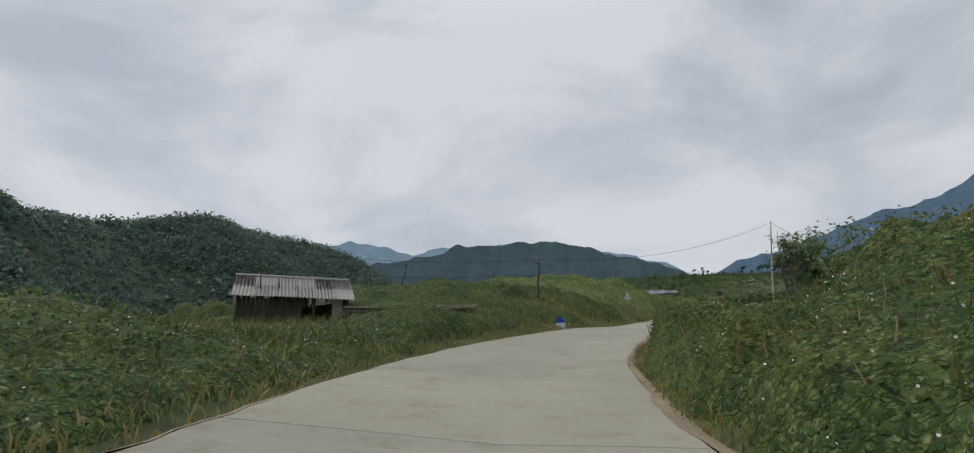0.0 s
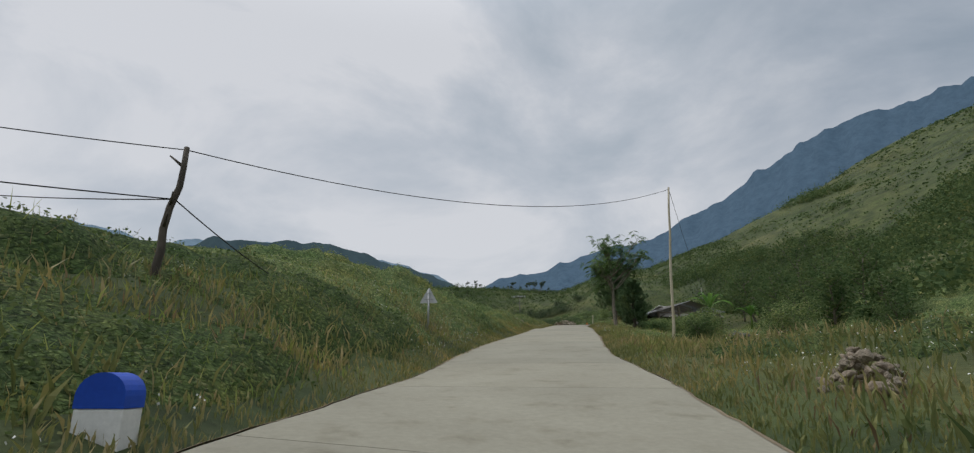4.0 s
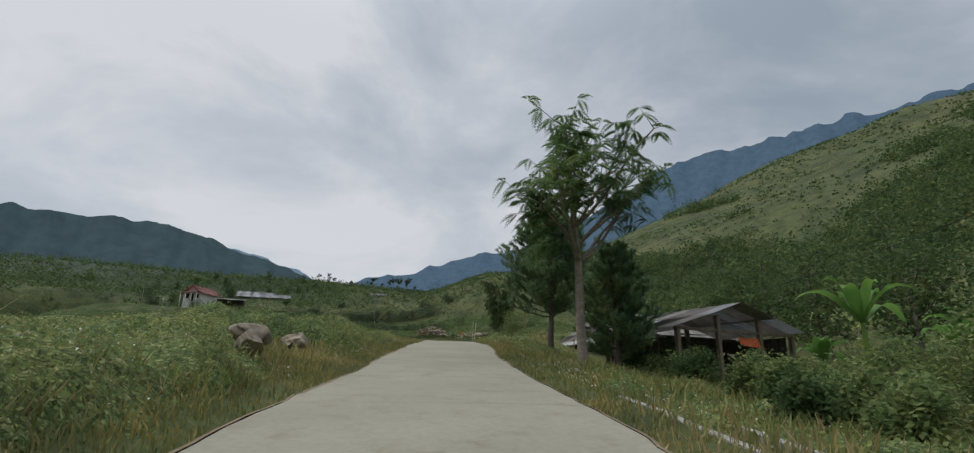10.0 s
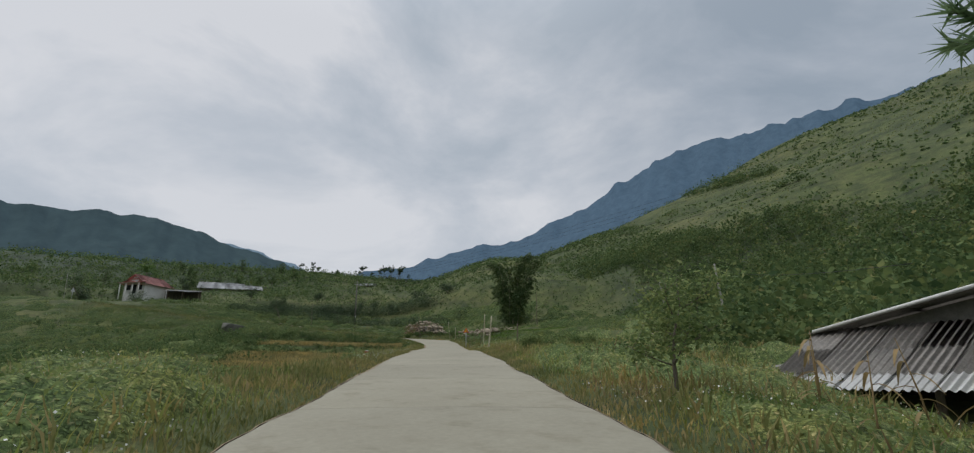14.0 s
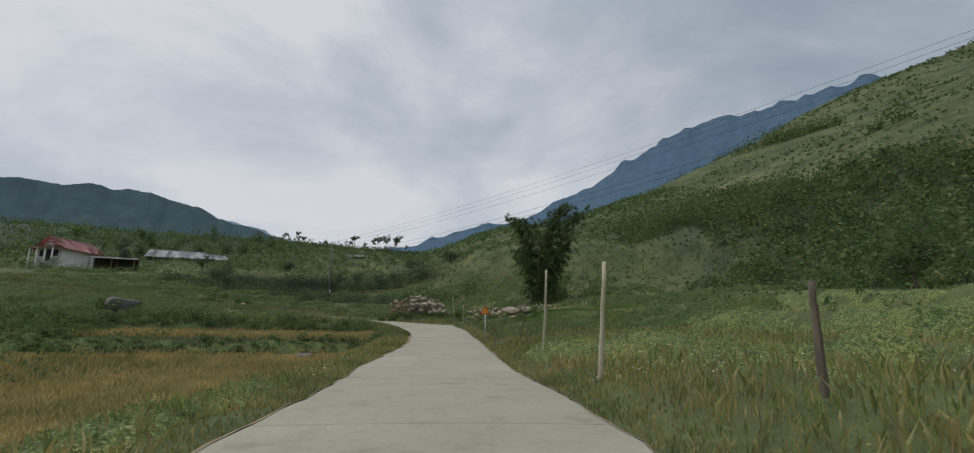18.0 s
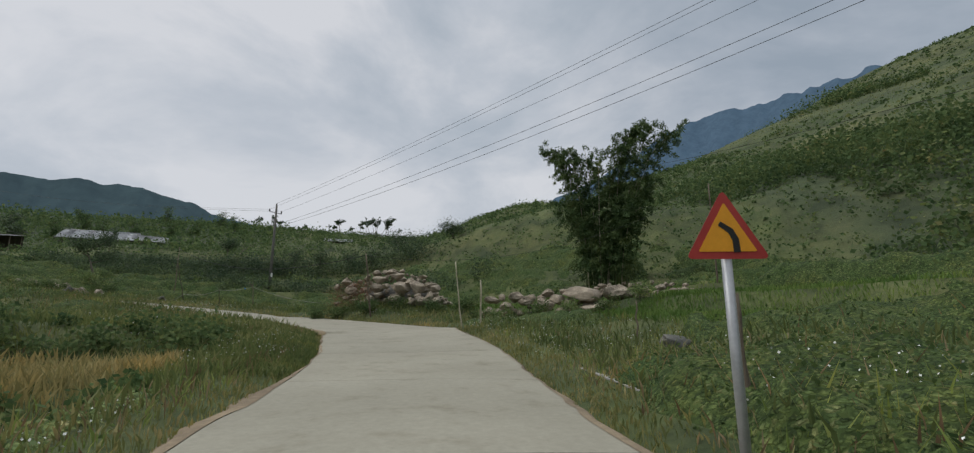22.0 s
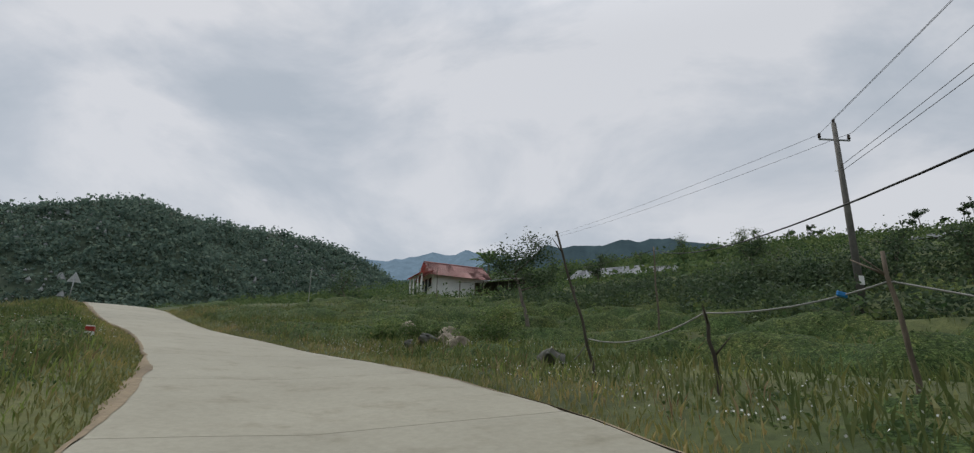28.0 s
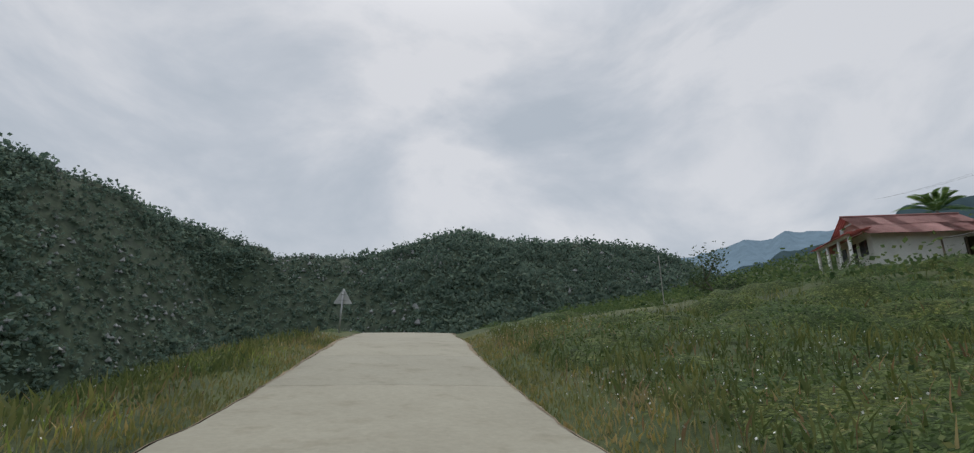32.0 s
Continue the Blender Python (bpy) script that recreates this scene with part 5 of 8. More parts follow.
# ---- road signs ----
def triangle(bm, side, thick, y, z, corner=0.09):
    h = side * math.sqrt(3) / 2
    tips = [Vector((-side / 2, z - h / 3)), Vector((side / 2, z - h / 3)), Vector((0, z + 2 * h / 3))]
    ring = []
    for i, t in enumerate(tips):
        a, b = tips[i - 1], tips[(i + 1) % 3]
        p, q = t + (a - t).normalized() * side * corner, t + (b - t).normalized() * side * corner
        for k in range(5):
            f = k / 4
            ring.append(p.lerp(t, f).lerp(t.lerp(q, f), f))
    front = [bm.verts.new((p.x, y - thick / 2, p.y)) for p in ring]
    back = [bm.verts.new((p.x, y + thick / 2, p.y)) for p in ring]
    bm.faces.new(front)
    bm.faces.new(back[::-1])
    for i in range(len(ring)):
        j = (i + 1) % len(ring)
        bm.faces.new((front[j], front[i], back[i], back[j]))
    bmesh.ops.recalc_face_normals(bm, faces=bm.faces)
    return bm


def road_sign(x, y, turn, side, tip, base, front, label, lean=0.0):
    """A triangular plate on a steel post. The plate's face looks towards the thing's -y."""
    s = thing("road_sign", x, y, base, turn, label, "road sign", "triangular road signs")
    h = side * math.sqrt(3) / 2
    zc = tip - base - 2 * h / 3
    tube_part("pole", [(lean, 0.045, -0.3), (0, 0.045, tip - base - 0.12)], [0.042, 0.042], M_STEEL, s, "galvanised steel pole", 12)
    part("plate", triangle(bmesh.new(), side, 0.006, 0, zc), (M_RED if front else M_SIGNBACK), s, "" if front else "bare grey metal plate")
    if front:
        part("face", triangle(bmesh.new(), side * 0.70, 0.004, -0.008, zc, 0.04), M_YELLOW, s, "amber yellow face")
        bm = bmesh.new()
        pts = [(0.075, zc - 0.15), (0.07, zc - 0.04), (0.035, zc + 0.035), (-0.055, zc + 0.10)]
        k = side / 0.7
        wide = [0.028, 0.028, 0.026, 0.02]
        ring_a, ring_b = [], []
        for i, (px, pz) in enumerate(pts):
            a, b = pts[max(i - 1, 0)], pts[min(i + 1, 3)]
            n = Vector((-(b[1] - a[1]), b[0] - a[0])).normalized() * wide[i]
            ring_a.append(((px + n.x) * k, zc + (pz - zc + n.y) * k))
            ring_b.append(((px - n.x) * k, zc + (pz - zc - n.y) * k))
        loop = ring_a + ring_b[::-1]
        fr = [bm.verts.new((px, -0.0145, pz)) for px, pz in loop]
        bk = [bm.verts.new((px, -0.011, pz)) for px, pz in loop]
        for i in range(3):
            bm.faces.new((fr[i], fr[i + 1], fr[6 - i], fr[7 - i]))
        for i in range(8):
            j = (i + 1) % 8
            bm.faces.new((fr[i], fr[j], bk[j], bk[i]))
        bmesh.ops.recalc_face_normals(bm, faces=bm.faces)
        part("arrow", bm, M_BLACK, s, "black arrow bending to one side")
    else:
        box_part("brace", (0, 0.012, zc - 0.08 * side), (side * 0.5, 0.02, 0.04), M_STEEL, s)
        box_part("brace", (0, 0.012, zc + 0.22 * side), (side * 0.26, 0.02, 0.04), M_STEEL, s)
    for dz in (-0.08, 0.22):
        box_part("clamp", (0, 0.045, zc + dz * side), (0.11, 0.1, 0.03), M_STEEL, s, bevel=0.005)
    return s


road_sign(89.43, 144.62, -42, 0.68, 18.55, ground_z(89.43, 144.62), True, "amber and red triangular bend warning sign on a steel pole")
road_sign(13.45, 54.55, 150, 0.76, 8.65, ground_z(13.45, 54.55), False, "back of a triangular road sign, bare grey metal")
road_sign(53.8, 211.8, 228, 0.95, 27.95, ground_z(53.8, 211.8), False, "back of a triangular road sign on a grey pole", 0.08)


# ---- stone piles ----
def stone_pile(name, label, a, b, height, depth, count, seed, meshes, biggest, base=None, lean=0.0):
    """Boulders heaped along a line: large at the foot, small on top."""
    r = random.Random(seed)
    ax, ay = a
    bx, by = b
    cx, cy = (ax + bx) / 2, (ay + by) / 2
    t = thing(name, cx, cy, ground_z(cx, cy), 0, label, "stone pile")
    z0 = t.location.z
    dirx, diry = bx - ax, by - ay
    length = math.hypot(dirx, diry)
    nx_, ny_ = diry / length, -dirx / length
    placed = []
    for k in range(count):
        best = None
        for _ in range(14):
            f = r.random()
            arch = math.sin(math.pi * min(max(f, 0.02), 0.98)) ** 0.55
            lift = r.random() ** 0.85
            size = biggest * (0.42 + 0.58 * r.random() ** 1.7) * (1.1 - 0.45 * lift)
            zz = lift * height * arch
            across = (r.random() - 0.5) * depth * (1 - 0.7 * lift) + lean * lift
            x, y = ax + dirx * f + nx_ * across, ay + diry * f + ny_ * across
            gap = min([math.dist((x, y, zz * 1.2), (q[0], q[1], q[2] * 1.2)) / (q[3] + size) for q in placed], default=9)
            if best is None or gap > best[0]:
                best = (gap, x, y, zz, size)
        _, x, y, zz, size = best
        placed.append((x, y, zz, size))
        g = ground_z(x, y)
        stone(meshes, seed * 13 + k, x - cx, y - cy, (g - z0) * (0.9 if g > z0 else max(0.0, 1 - zz / height)) + zz + size * 0.16, size, t, r.uniform(0.95, 1.3))
    return t


def faced_pile(t, ox, oy, dx, dy, batter, foot, rows, seed):
    """The large boulders on the open face of a pile: along it, height of the middle, width, height as a share of the width."""
    length = math.hypot(dx, dy)
    dx, dy = dx / length, dy / length
    for k, (f, z, w, tall) in enumerate(rows):
        back = batter * (z - foot)
        ob = stone(BIG if w > 0.65 else STONES, seed + k, ox + dx * f - dy * back - t.location.x, oy + dy * f + dx * back - t.location.y, z - t.location.z, w, t)
        ob.rotation_euler = (0.12 * math.sin(k), 0.12 * math.cos(k * 2.0), math.atan2(dy, dx) + 0.3 * math.sin(k * 3.0))
        ob.scale = (w * 1.12, w * 0.95, w * tall * 1.45)


pile = stone_pile("boulder_pile", "large heap of rounded tan boulders beside the road", (101.4, 176.6), (105.4, 170.0), 2.0, 1.8, 120, 5, STONES, 1.1, lean=0.9)
core = new("rubble_core", DARK[0])
core.parent, core.location, core.rotation_euler, core.scale = pile, (-0.1, -0.2, 0.3), (0, 0, math.atan2(-7.4, 4.5)), (7.0, 1.8, 3.2)
tagged(core, "dark packed rubble inside the heap")
faced_pile(pile, 101.6, 170.9, 4.6, -7.4, 0.4, 19.6, (
    (0.42, 20.9, 1.42, 0.68), (0.03, 20.29, 0.8, 0.7), (1.53, 20.87, 0.95, 0.9), (0.97, 21.15, 0.85, 0.75), (1.27, 20.08, 0.7, 0.8), (1.81, 20.07, 0.75, 0.75), (2.67, 20.77, 0.85, 0.75), (2.23, 21.02, 0.75, 0.55),
    (0.03, 21.68, 0.95, 0.5), (-0.46, 21.93, 0.9, 0.45), (0.25, 21.99, 0.46, 0.65), (-1.34, 20.98, 0.75, 0.8), (-0.65, 21.06, 0.66, 0.7), (-3.12, 20.86, 0.7, 1.1), (-1.16, 21.49, 0.9, 0.55), (-1.55, 20.35, 0.5, 1.1),
    (-1.04, 20.53, 0.6, 0.7), (2.42, 20.35, 0.55, 1.1), (1.73, 21.54, 0.7, 0.45), (2.9, 20.04, 0.65, 0.8), (-4.1, 21.17, 0.45, 0.9), (-3.53, 21.44, 0.75, 0.65), (1.68, 20.39, 0.5, 0.65)), 300)
wall_pile = stone_pile("boulder_wall", "low wall of large rounded boulders in the grass", (104.2, 165.2), (109.6, 155.0), 0.9, 1.2, 70, 8, STONES, 1.0)
faced_pile(wall_pile, 104.0, 165.0, 5.2, -10.2, 0.5, 19.6, (
    (5.4, 20.0, 2.4, 0.4), (6.8, 20.0, 1.4, 0.6), (6.0, 19.1, 2.2, 0.55), (4.7, 18.8, 1.5, 0.65), (3.4, 19.5, 0.9, 0.8), (4.6, 19.5, 0.7, 0.75), (4.0, 19.8, 1.0, 0.6), (1.6, 20.0, 0.8, 0.75), (1.2, 19.5, 0.8, 0.7),
    (2.2, 19.7, 0.7, 0.75), (2.6, 19.9, 0.6, 1.0), (3.4, 20.1, 0.7, 0.6), (4.3, 20.2, 0.6, 0.6), (0.2, 19.9, 0.8, 0.5), (0.9, 20.0, 0.5, 0.8), (0.3, 19.2, 0.6, 1.1), (1.2, 19.1, 0.5, 0.8)), 340)
stone_pile("stone_heap", "heap of broken brown stones on the bank", (12.0, 33.6), (17.8, 36.6), 0.85, 1.9, 150, 14, STONES + BROWN, 0.8)
stone_pile("stone_heap", "small heap of brown broken stones in weeds", (13.8, 38.4), (15.6, 39.2), 0.5, 1.0, 60, 17, STONES + BROWN, 0.42)
tagged(stone(BIG, 2, 11.2, 33.4, 4.75, 0.9, None, 1.35, "boulder"), "big pale smooth boulder on top of the stone heap", "boulder", "roadside boulders")
tall_rock = boulder(BIG, 5, 27.5, 74.3, 1.0, "tall tan boulder sunk in the weedy bank", 0.9, 0.05)
tall_rock.scale.z *= 1.5
for k, (bx, by, bz, bs, bw, text) in enumerate(((34.0, 83.6, 10.95, 1.1, 1.2, "large round tan boulder among white flowers"), (33.2, 81.8, 10.6, 0.9, 1.25, "pale flat boulder among the weeds"), (36.3, 86.3, 11.0, 1.0, 1.5, "long low pale boulder in the grass"))):
    tagged(stone(BIG, 2 * k + 1, bx, by, bz, bs, None, bw, "boulder"), text, "boulder", "roadside boulders")
boulder(BIG, 4, 42.82, 94.78, 1.3, "large tan boulder sunk in the flowers", 1.3, 0.25)
boulder(BIG, 7, 42.4, 94.2, 1.0, "grey boulder by the road edge", 1.1, 0.2)
field_rock = boulder(DARK, 1, 74.3, 187.5, 4.2, "large dark mossy boulder in the field", 1.45, 0.12)
field_rock.location.z = 20.0
boulder(DARK, 2, 79.6, 149.6, 1.1, "dark boulder at the field edge", 1.2, 0.15)
boulder(DARK, 3, 93.3, 192.2, 1.2, "dark grey boulder beside a stick fence", 1.4, 0.34)
for k, (bx, by, bs, bw, text) in enumerate(((85.5, 202.7, 1.25, 1.1, "grey pointed boulder among weeds"), (84.2, 205.4, 0.95, 1.3, "pale flat boulder in the grass"), (86.7, 204.4, 1.05, 1.1, "pale round boulder in the grass"),
                                            (87.6, 202.3, 1.7, 1.25, "large grey cracked boulder in the grass"), (88.2, 199.9, 1.0, 1.2, "grey sloping boulder below the large one"), (87.7, 198.7, 0.95, 1.3, "dark boulder low in the weeds"),
                                            (88.6, 198.5, 0.8, 1.1, "pale boulder near the road edge"), (87.2, 197.8, 0.6, 1.0, "small dark boulder in the grass"), (86.1, 197.5, 0.4, 1.2, "small pale stone in the verge"),
                                            (89.6, 196.8, 0.9, 1.4, "pale flat boulder half hidden in grass"))):
    boulder(DARK if k in (5, 7) else BIG, k + 2, bx, by, bs, text, bw, 0.12)
for k, (bx, by, bs) in enumerate(((84.3, 114.9, 1.3), (79.0, 114.2, 0.9), (39.5, 60.5, 1.4), (41.0, 62.6, 1.1), (37.5, 59.5, 0.9), (43.5, 64.0, 1.3), (45.5, 66.2, 1.0), (97.2, 149.8, 0.9))):
    boulder(DARK if k > 1 else BIG, k + 3, bx, by, bs, "grey boulder at the foot of the slope", 1.15, 0.15)


# ---- poles, posts, wires ----
def plain_pole(name, label, x, y, top, radius, mat, lean=(0, 0), seed=1, wobble=0.05, category="pole", group="", stubs=0, n=7):
    g = ground_z(x, y)
    t = thing(name, x, y, g, 0, label, category, group)
    pts = crooked((0, 0, -0.35), (lean[0], lean[1], top - g), n, wobble, seed)
    tube_part("shaft", pts, [radius * (1 - 0.35 * i / n) for i in range(n + 1)], mat, t, sides=9)
    r = random.Random(seed)
    for _ in range(stubs):
        p = pts[r.randint(2, n - 1)]
        tube_part("stub", [p, p + Vector((r.uniform(-0.3, 0.3), r.uniform(-0.3, 0.3), 0.28))], [radius * 0.45, radius * 0.2], mat, t, sides=6)
    return t


def bamboo_post(x, y, top, radius, lean, label, seed):
    g = ground_z(x, y)
    t = thing("bamboo_post", x, y, g, 0, label, "post", "bamboo posts")
    n = max(4, int((top - g) / 0.42))
    pts = crooked((0, 0, -0.3), (lean[0], lean[1], top - g), n, 0.02, seed)
    tube_part("culm", pts, [radius * (1 - 0.2 * i / n) for i in range(n + 1)], M_BAMBOO, t, sides=10)
    for i in range(1, n):
        q = pts[i]
        tube_part("node", [q - Vector((0, 0, 0.012)), q + Vector((0, 0, 0.012))], [radius * 1.1 * (1 - 0.2 * i / n)] * 2, M_BAMBOO, t, sides=10)


plain_pole("wooden_pole", "crooked dark wooden pole carrying two cables", 4.5, 45.4, 9.75, 0.085, M_WOOD, (0.2, 0.6), 3, 0.05, stubs=4)
plain_pole("wooden_pole", "thin leaning wooden pole on the terrace", -6.5, 60.0, 12.3, 0.06, M_WOOD, (0.7, 0.0), 5, 0.05, stubs=2)
plain_pole("wooden_pole", "thin forked wooden pole behind the bank", -11.0, 56.5, 11.6, 0.06, M_WOOD, (0.9, 0.0), 9, 0.06, stubs=3)
plain_pole("bamboo_pole", "tall leaning pale bamboo cable pole", 24.95, 52.8, 14.6, 0.075, M_BAMBOO, (1.2, 0.45), 7, 0.04)
bamboo_post(75.65, 124.6, 17.5, 0.06, (0.3, -0.05), "thick dry pale bamboo post cut flat", 2)
bamboo_post(80.42, 130.8, 18.4, 0.05, (-0.16, -0.4), "straight pale bamboo post beside the road", 4)
bamboo_post(99.74, 161.48, 21.1, 0.03, (-0.24, 0.22), "thin leaning pale bamboo stake", 6)
bamboo_post(100.4, 161.0, 20.25, 0.04, (-0.2, -0.2), "thin grey stake in the verge", 8)
plain_pole("wooden_post", "bent wooden stake in the meadow", 86.0, 137.9, 18.13, 0.038, M_POLEWOOD, (0.0, -0.6), 21, 0.03, "post", stubs=1)
plain_pole("wooden_post", "thick cut wooden post in the weeds", 74.2, 119.75, 16.45, 0.07, M_POLEWOOD, (0.02, 0.0), 24, 0.02, "post")
plain_pole("wooden_pole", "pale bare pole before the wooded slope", 94.4, 119.7, 22.0, 0.1, M_CONC, (-0.6, 0.3), 25, 0.03)
plain_pole("wooden_post", "pale stake behind the warning sign", 91.6, 145.6, 17.9, 0.04, M_POLEWOOD, (0, 0), 23, 0.03, "post")
plain_pole("concrete_pole", "pale concrete pole with wires before the wooded slope", 100.4, 117.0, 23.85, 0.13, M_CONC, (-0.5, 0.3), 27, 0.0)
plain_pole("wooden_pole", "thin crooked pole holding a cable over the boulders", 100.3, 170.7, 22.7, 0.055, M_POLEWOOD, (-0.6, -0.1), 31, 0.05, stubs=3)
plain_pole("wooden_post", "bent dark stick of a hose fence", 94.41, 189.5, 23.8, 0.035, M_WOOD, (-0.8, -0.1), 33, 0.08, "post", "fence sticks", 2)
plain_pole("wooden_post", "short dark stick of a hose fence", 96.3, 186.85, 21.75, 0.04, M_WOOD, (-0.2, 0.0), 35, 0.05, "post", "fence sticks", 2)
plain_pole("wooden_post", "forked grey stick of a hose fence", 98.38, 185.9, 22.4, 0.04, M_POLEWOOD, (-0.15, 0.0), 37, 0.06, "post", "fence sticks", 2)
plain_pole("wooden_pole", "crooked pole carrying the service cable over the hedge", 97.4, 210.1, 28.5, 0.06, M_POLEWOOD, (-0.1, -0.1), 43, 0.05, stubs=3)
plain_pole("wooden_pole", "slim pole carrying a cable beside the bamboo", 116.1, 158.1, 27.2, 0.06, M_POLEWOOD, (-0.1, -0.1), 44, 0.04, stubs=2)
plain_pole("wooden_post", "thin stake on the house slope", 79.5, 224.5, 30.6, 0.04, M_POLEWOOD, (-0.1, 0.0), 39, 0.04, "post")
plain_pole("wooden_post", "thin white stake below the house", 54.5, 245.0, 35.0, 0.06, M_CONC, (-0.3, 0.0), 41, 0.02, "post")
for k, (x0, y0) in enumerate(((98.4, 151.7), (86.4, 140.2), (83.0, 134.2))):
    plain_pole("wooden_post", "thin dry stake in the meadow", x0, y0, ground_z(x0, y0) + 1.3, 0.03, M_POLEWOOD, (0.05, 0), 50 + k, 0.03, "post", "meadow stakes")

PX, PY, PTOP = 106.63, 207.4, 34.65
pg = ground_z(PX, PY)
pole = thing("utility_pole", PX, PY, pg, 15, "tapered concrete utility pole, darkened as a silhouette, with crossarm and insulators", "utility pole")
H = PTOP - pg
tube_part("shaft", [(0, 0, -0.4), (0, 0, H * 0.5), (0, 0, H - 0.25)], [0.19, 0.155, 0.115], M_BACKLITCONC, pole, sides=8)
box_part("crossarm", (0, 0.13, H - 1.15), (1.7, 0.08, 0.08), M_STEEL, pole)
box_part("plate", (0, -0.19, 1.7), (0.26, 0.02, 0.45), M_WHITE, pole, "small white number plate, blank")
for dx, dz in ((-0.8, H - 1.1), (0.8, H - 1.1), (0.0, H - 0.3)):
    ins = tube_part("insulator", [(dx, 0.13 if dx else 0, dz), (dx, 0.13 if dx else 0, dz + 0.08), (dx, 0.13 if dx else 0, dz + 0.16), (dx, 0.13 if dx else 0, dz + 0.24), (dx, 0.13 if dx else 0, dz + 0.3)], [0.045, 0.09, 0.06, 0.085, 0.04], M_INSUL, pole, "dark glazed insulator", 12)
tube_part("lower_bracket", [(0, 0.12, H - 2.9), (0, 0.42, H - 2.8)], [0.03, 0.03], M_STEEL, pole, sides=6)


def wire(a, b, drop, radius, label="thin black overhead wire", mat=None, name="overhead_wire", n=26):
    ob = tube_part(name, sag(a, b, drop, n), [radius] * (n + 1), mat or M_CABLE, None, sides=5)
    return tagged(ob, label, "wire", "overhead wires")


wire((PX - 0.8, PY, PTOP - 0.85), (111.5, 112.0, 36.5), 1.2, 0.011)
wire((PX + 0.8, PY, PTOP - 0.85), (113.1, 112.0, 36.5), 1.2, 0.011)
wire((PX, PY, PTOP), (112.3, 112.0, 37.4), 1.2, 0.011)
wire((PX, PY, PTOP - 2.7), (112.3, 112.0, 34.4), 1.4, 0.014)
wire((PX, PY, PTOP - 3.0), (112.3, 112.0, 33.9), 1.6, 0.014)
wire((PX - 0.8, PY, PTOP - 0.85), (60.0, 330.0, 60.0), 2.0, 0.011)
wire((PX + 0.8, PY, PTOP - 0.85), (62.0, 330.0, 60.0), 2.0, 0.011)
wire((99.7, 170.6, 22.6), (97.3, 210.0, 28.3), 1.45, 0.018, "twisted black service cable")
wire((99.7, 170.6, 22.6), (116.0, 158.0, 27.0), 1.8, 0.009, "twisted black service cable")
wire((97.3, 210.0, 28.3), (79.0, 251.0, 35.6), 0.9, 0.015, "twisted black service cable")
wire((4.7, 46.0, 9.7), (26.15, 53.25, 14.5), 1.1, 0.012)
wire((4.7, 46.0, 9.7), (-14.0, 45.0, 10.2), 0.5, 0.012)
wire((4.65, 45.7, 8.5), (-6.0, 60.0, 12.0), 0.2, 0.014)
wire((4.65, 45.7, 8.5), (15.0, 62.5, 8.8), 1.2, 0.014)
wire((4.65, 45.7, 8.5), (-14.0, 43.0, 8.6), 0.4, 0.014)
wire((-5.8, 60.0, 12.1), (-10.2, 56.5, 11.4), 0.4, 0.012)
wire((26.15, 53.25, 14.5), (61.0, 82.0, 15.0), 1.0, 0.012)
wire((99.9, 117.3, 23.8), (140.0, 100.0, 40.0), 0.5, 0.011)
wire((99.9, 117.3, 23.4), (66.0, 95.0, 16.0), 0.5, 0.011)
wire((99.9, 117.3, 23.8), (120.0, 165.0, 31.0), 1.0, 0.011)
HOSE = ((93.4, 191.3, 21.15), (94.25, 189.5, 21.5), (96.1, 186.85, 21.7), (98.25, 185.9, 22.0), (102.5, 180.5, 20.6))
run = [Vector(HOSE[0])]
for a, b, drop in zip(HOSE[:-1], HOSE[1:], (0.25, 0.22, 0.12, 0.3)):
    run += sag(a, b, drop, 8)[1:]
tagged(tube_part("water_hose", run, [0.013] * len(run), M_HOSE, None, sides=7), "grey water hose slung along fence sticks", "hose")
tagged(tube_part("water_hose", sag((100.6, 172.6, 19.4), (99.4, 173.8, 18.9), 0.1, 6) + sag((100.9, 171.3, 19.6), (103.8, 168.4, 19.3), 0.25, 8) + sag((103.8, 168.4, 19.3), (104.5, 163.0, 18.6), 0.1, 8)[1:],
                 [0.022] * 24, M_CABLE, None, sides=6), "black water hose lying over the boulders", "hose")
rag = bmesh.new()
box(rag, (0, 0, 0), (0.16, 0.04, 0.08), (0, 12, 20), 0.02)
tagged(part("plastic_rag", rag, M_BLUECLOTH), "blue plastic rag tied to the hose", "rag").location = (97.75, 186.1, 21.86)


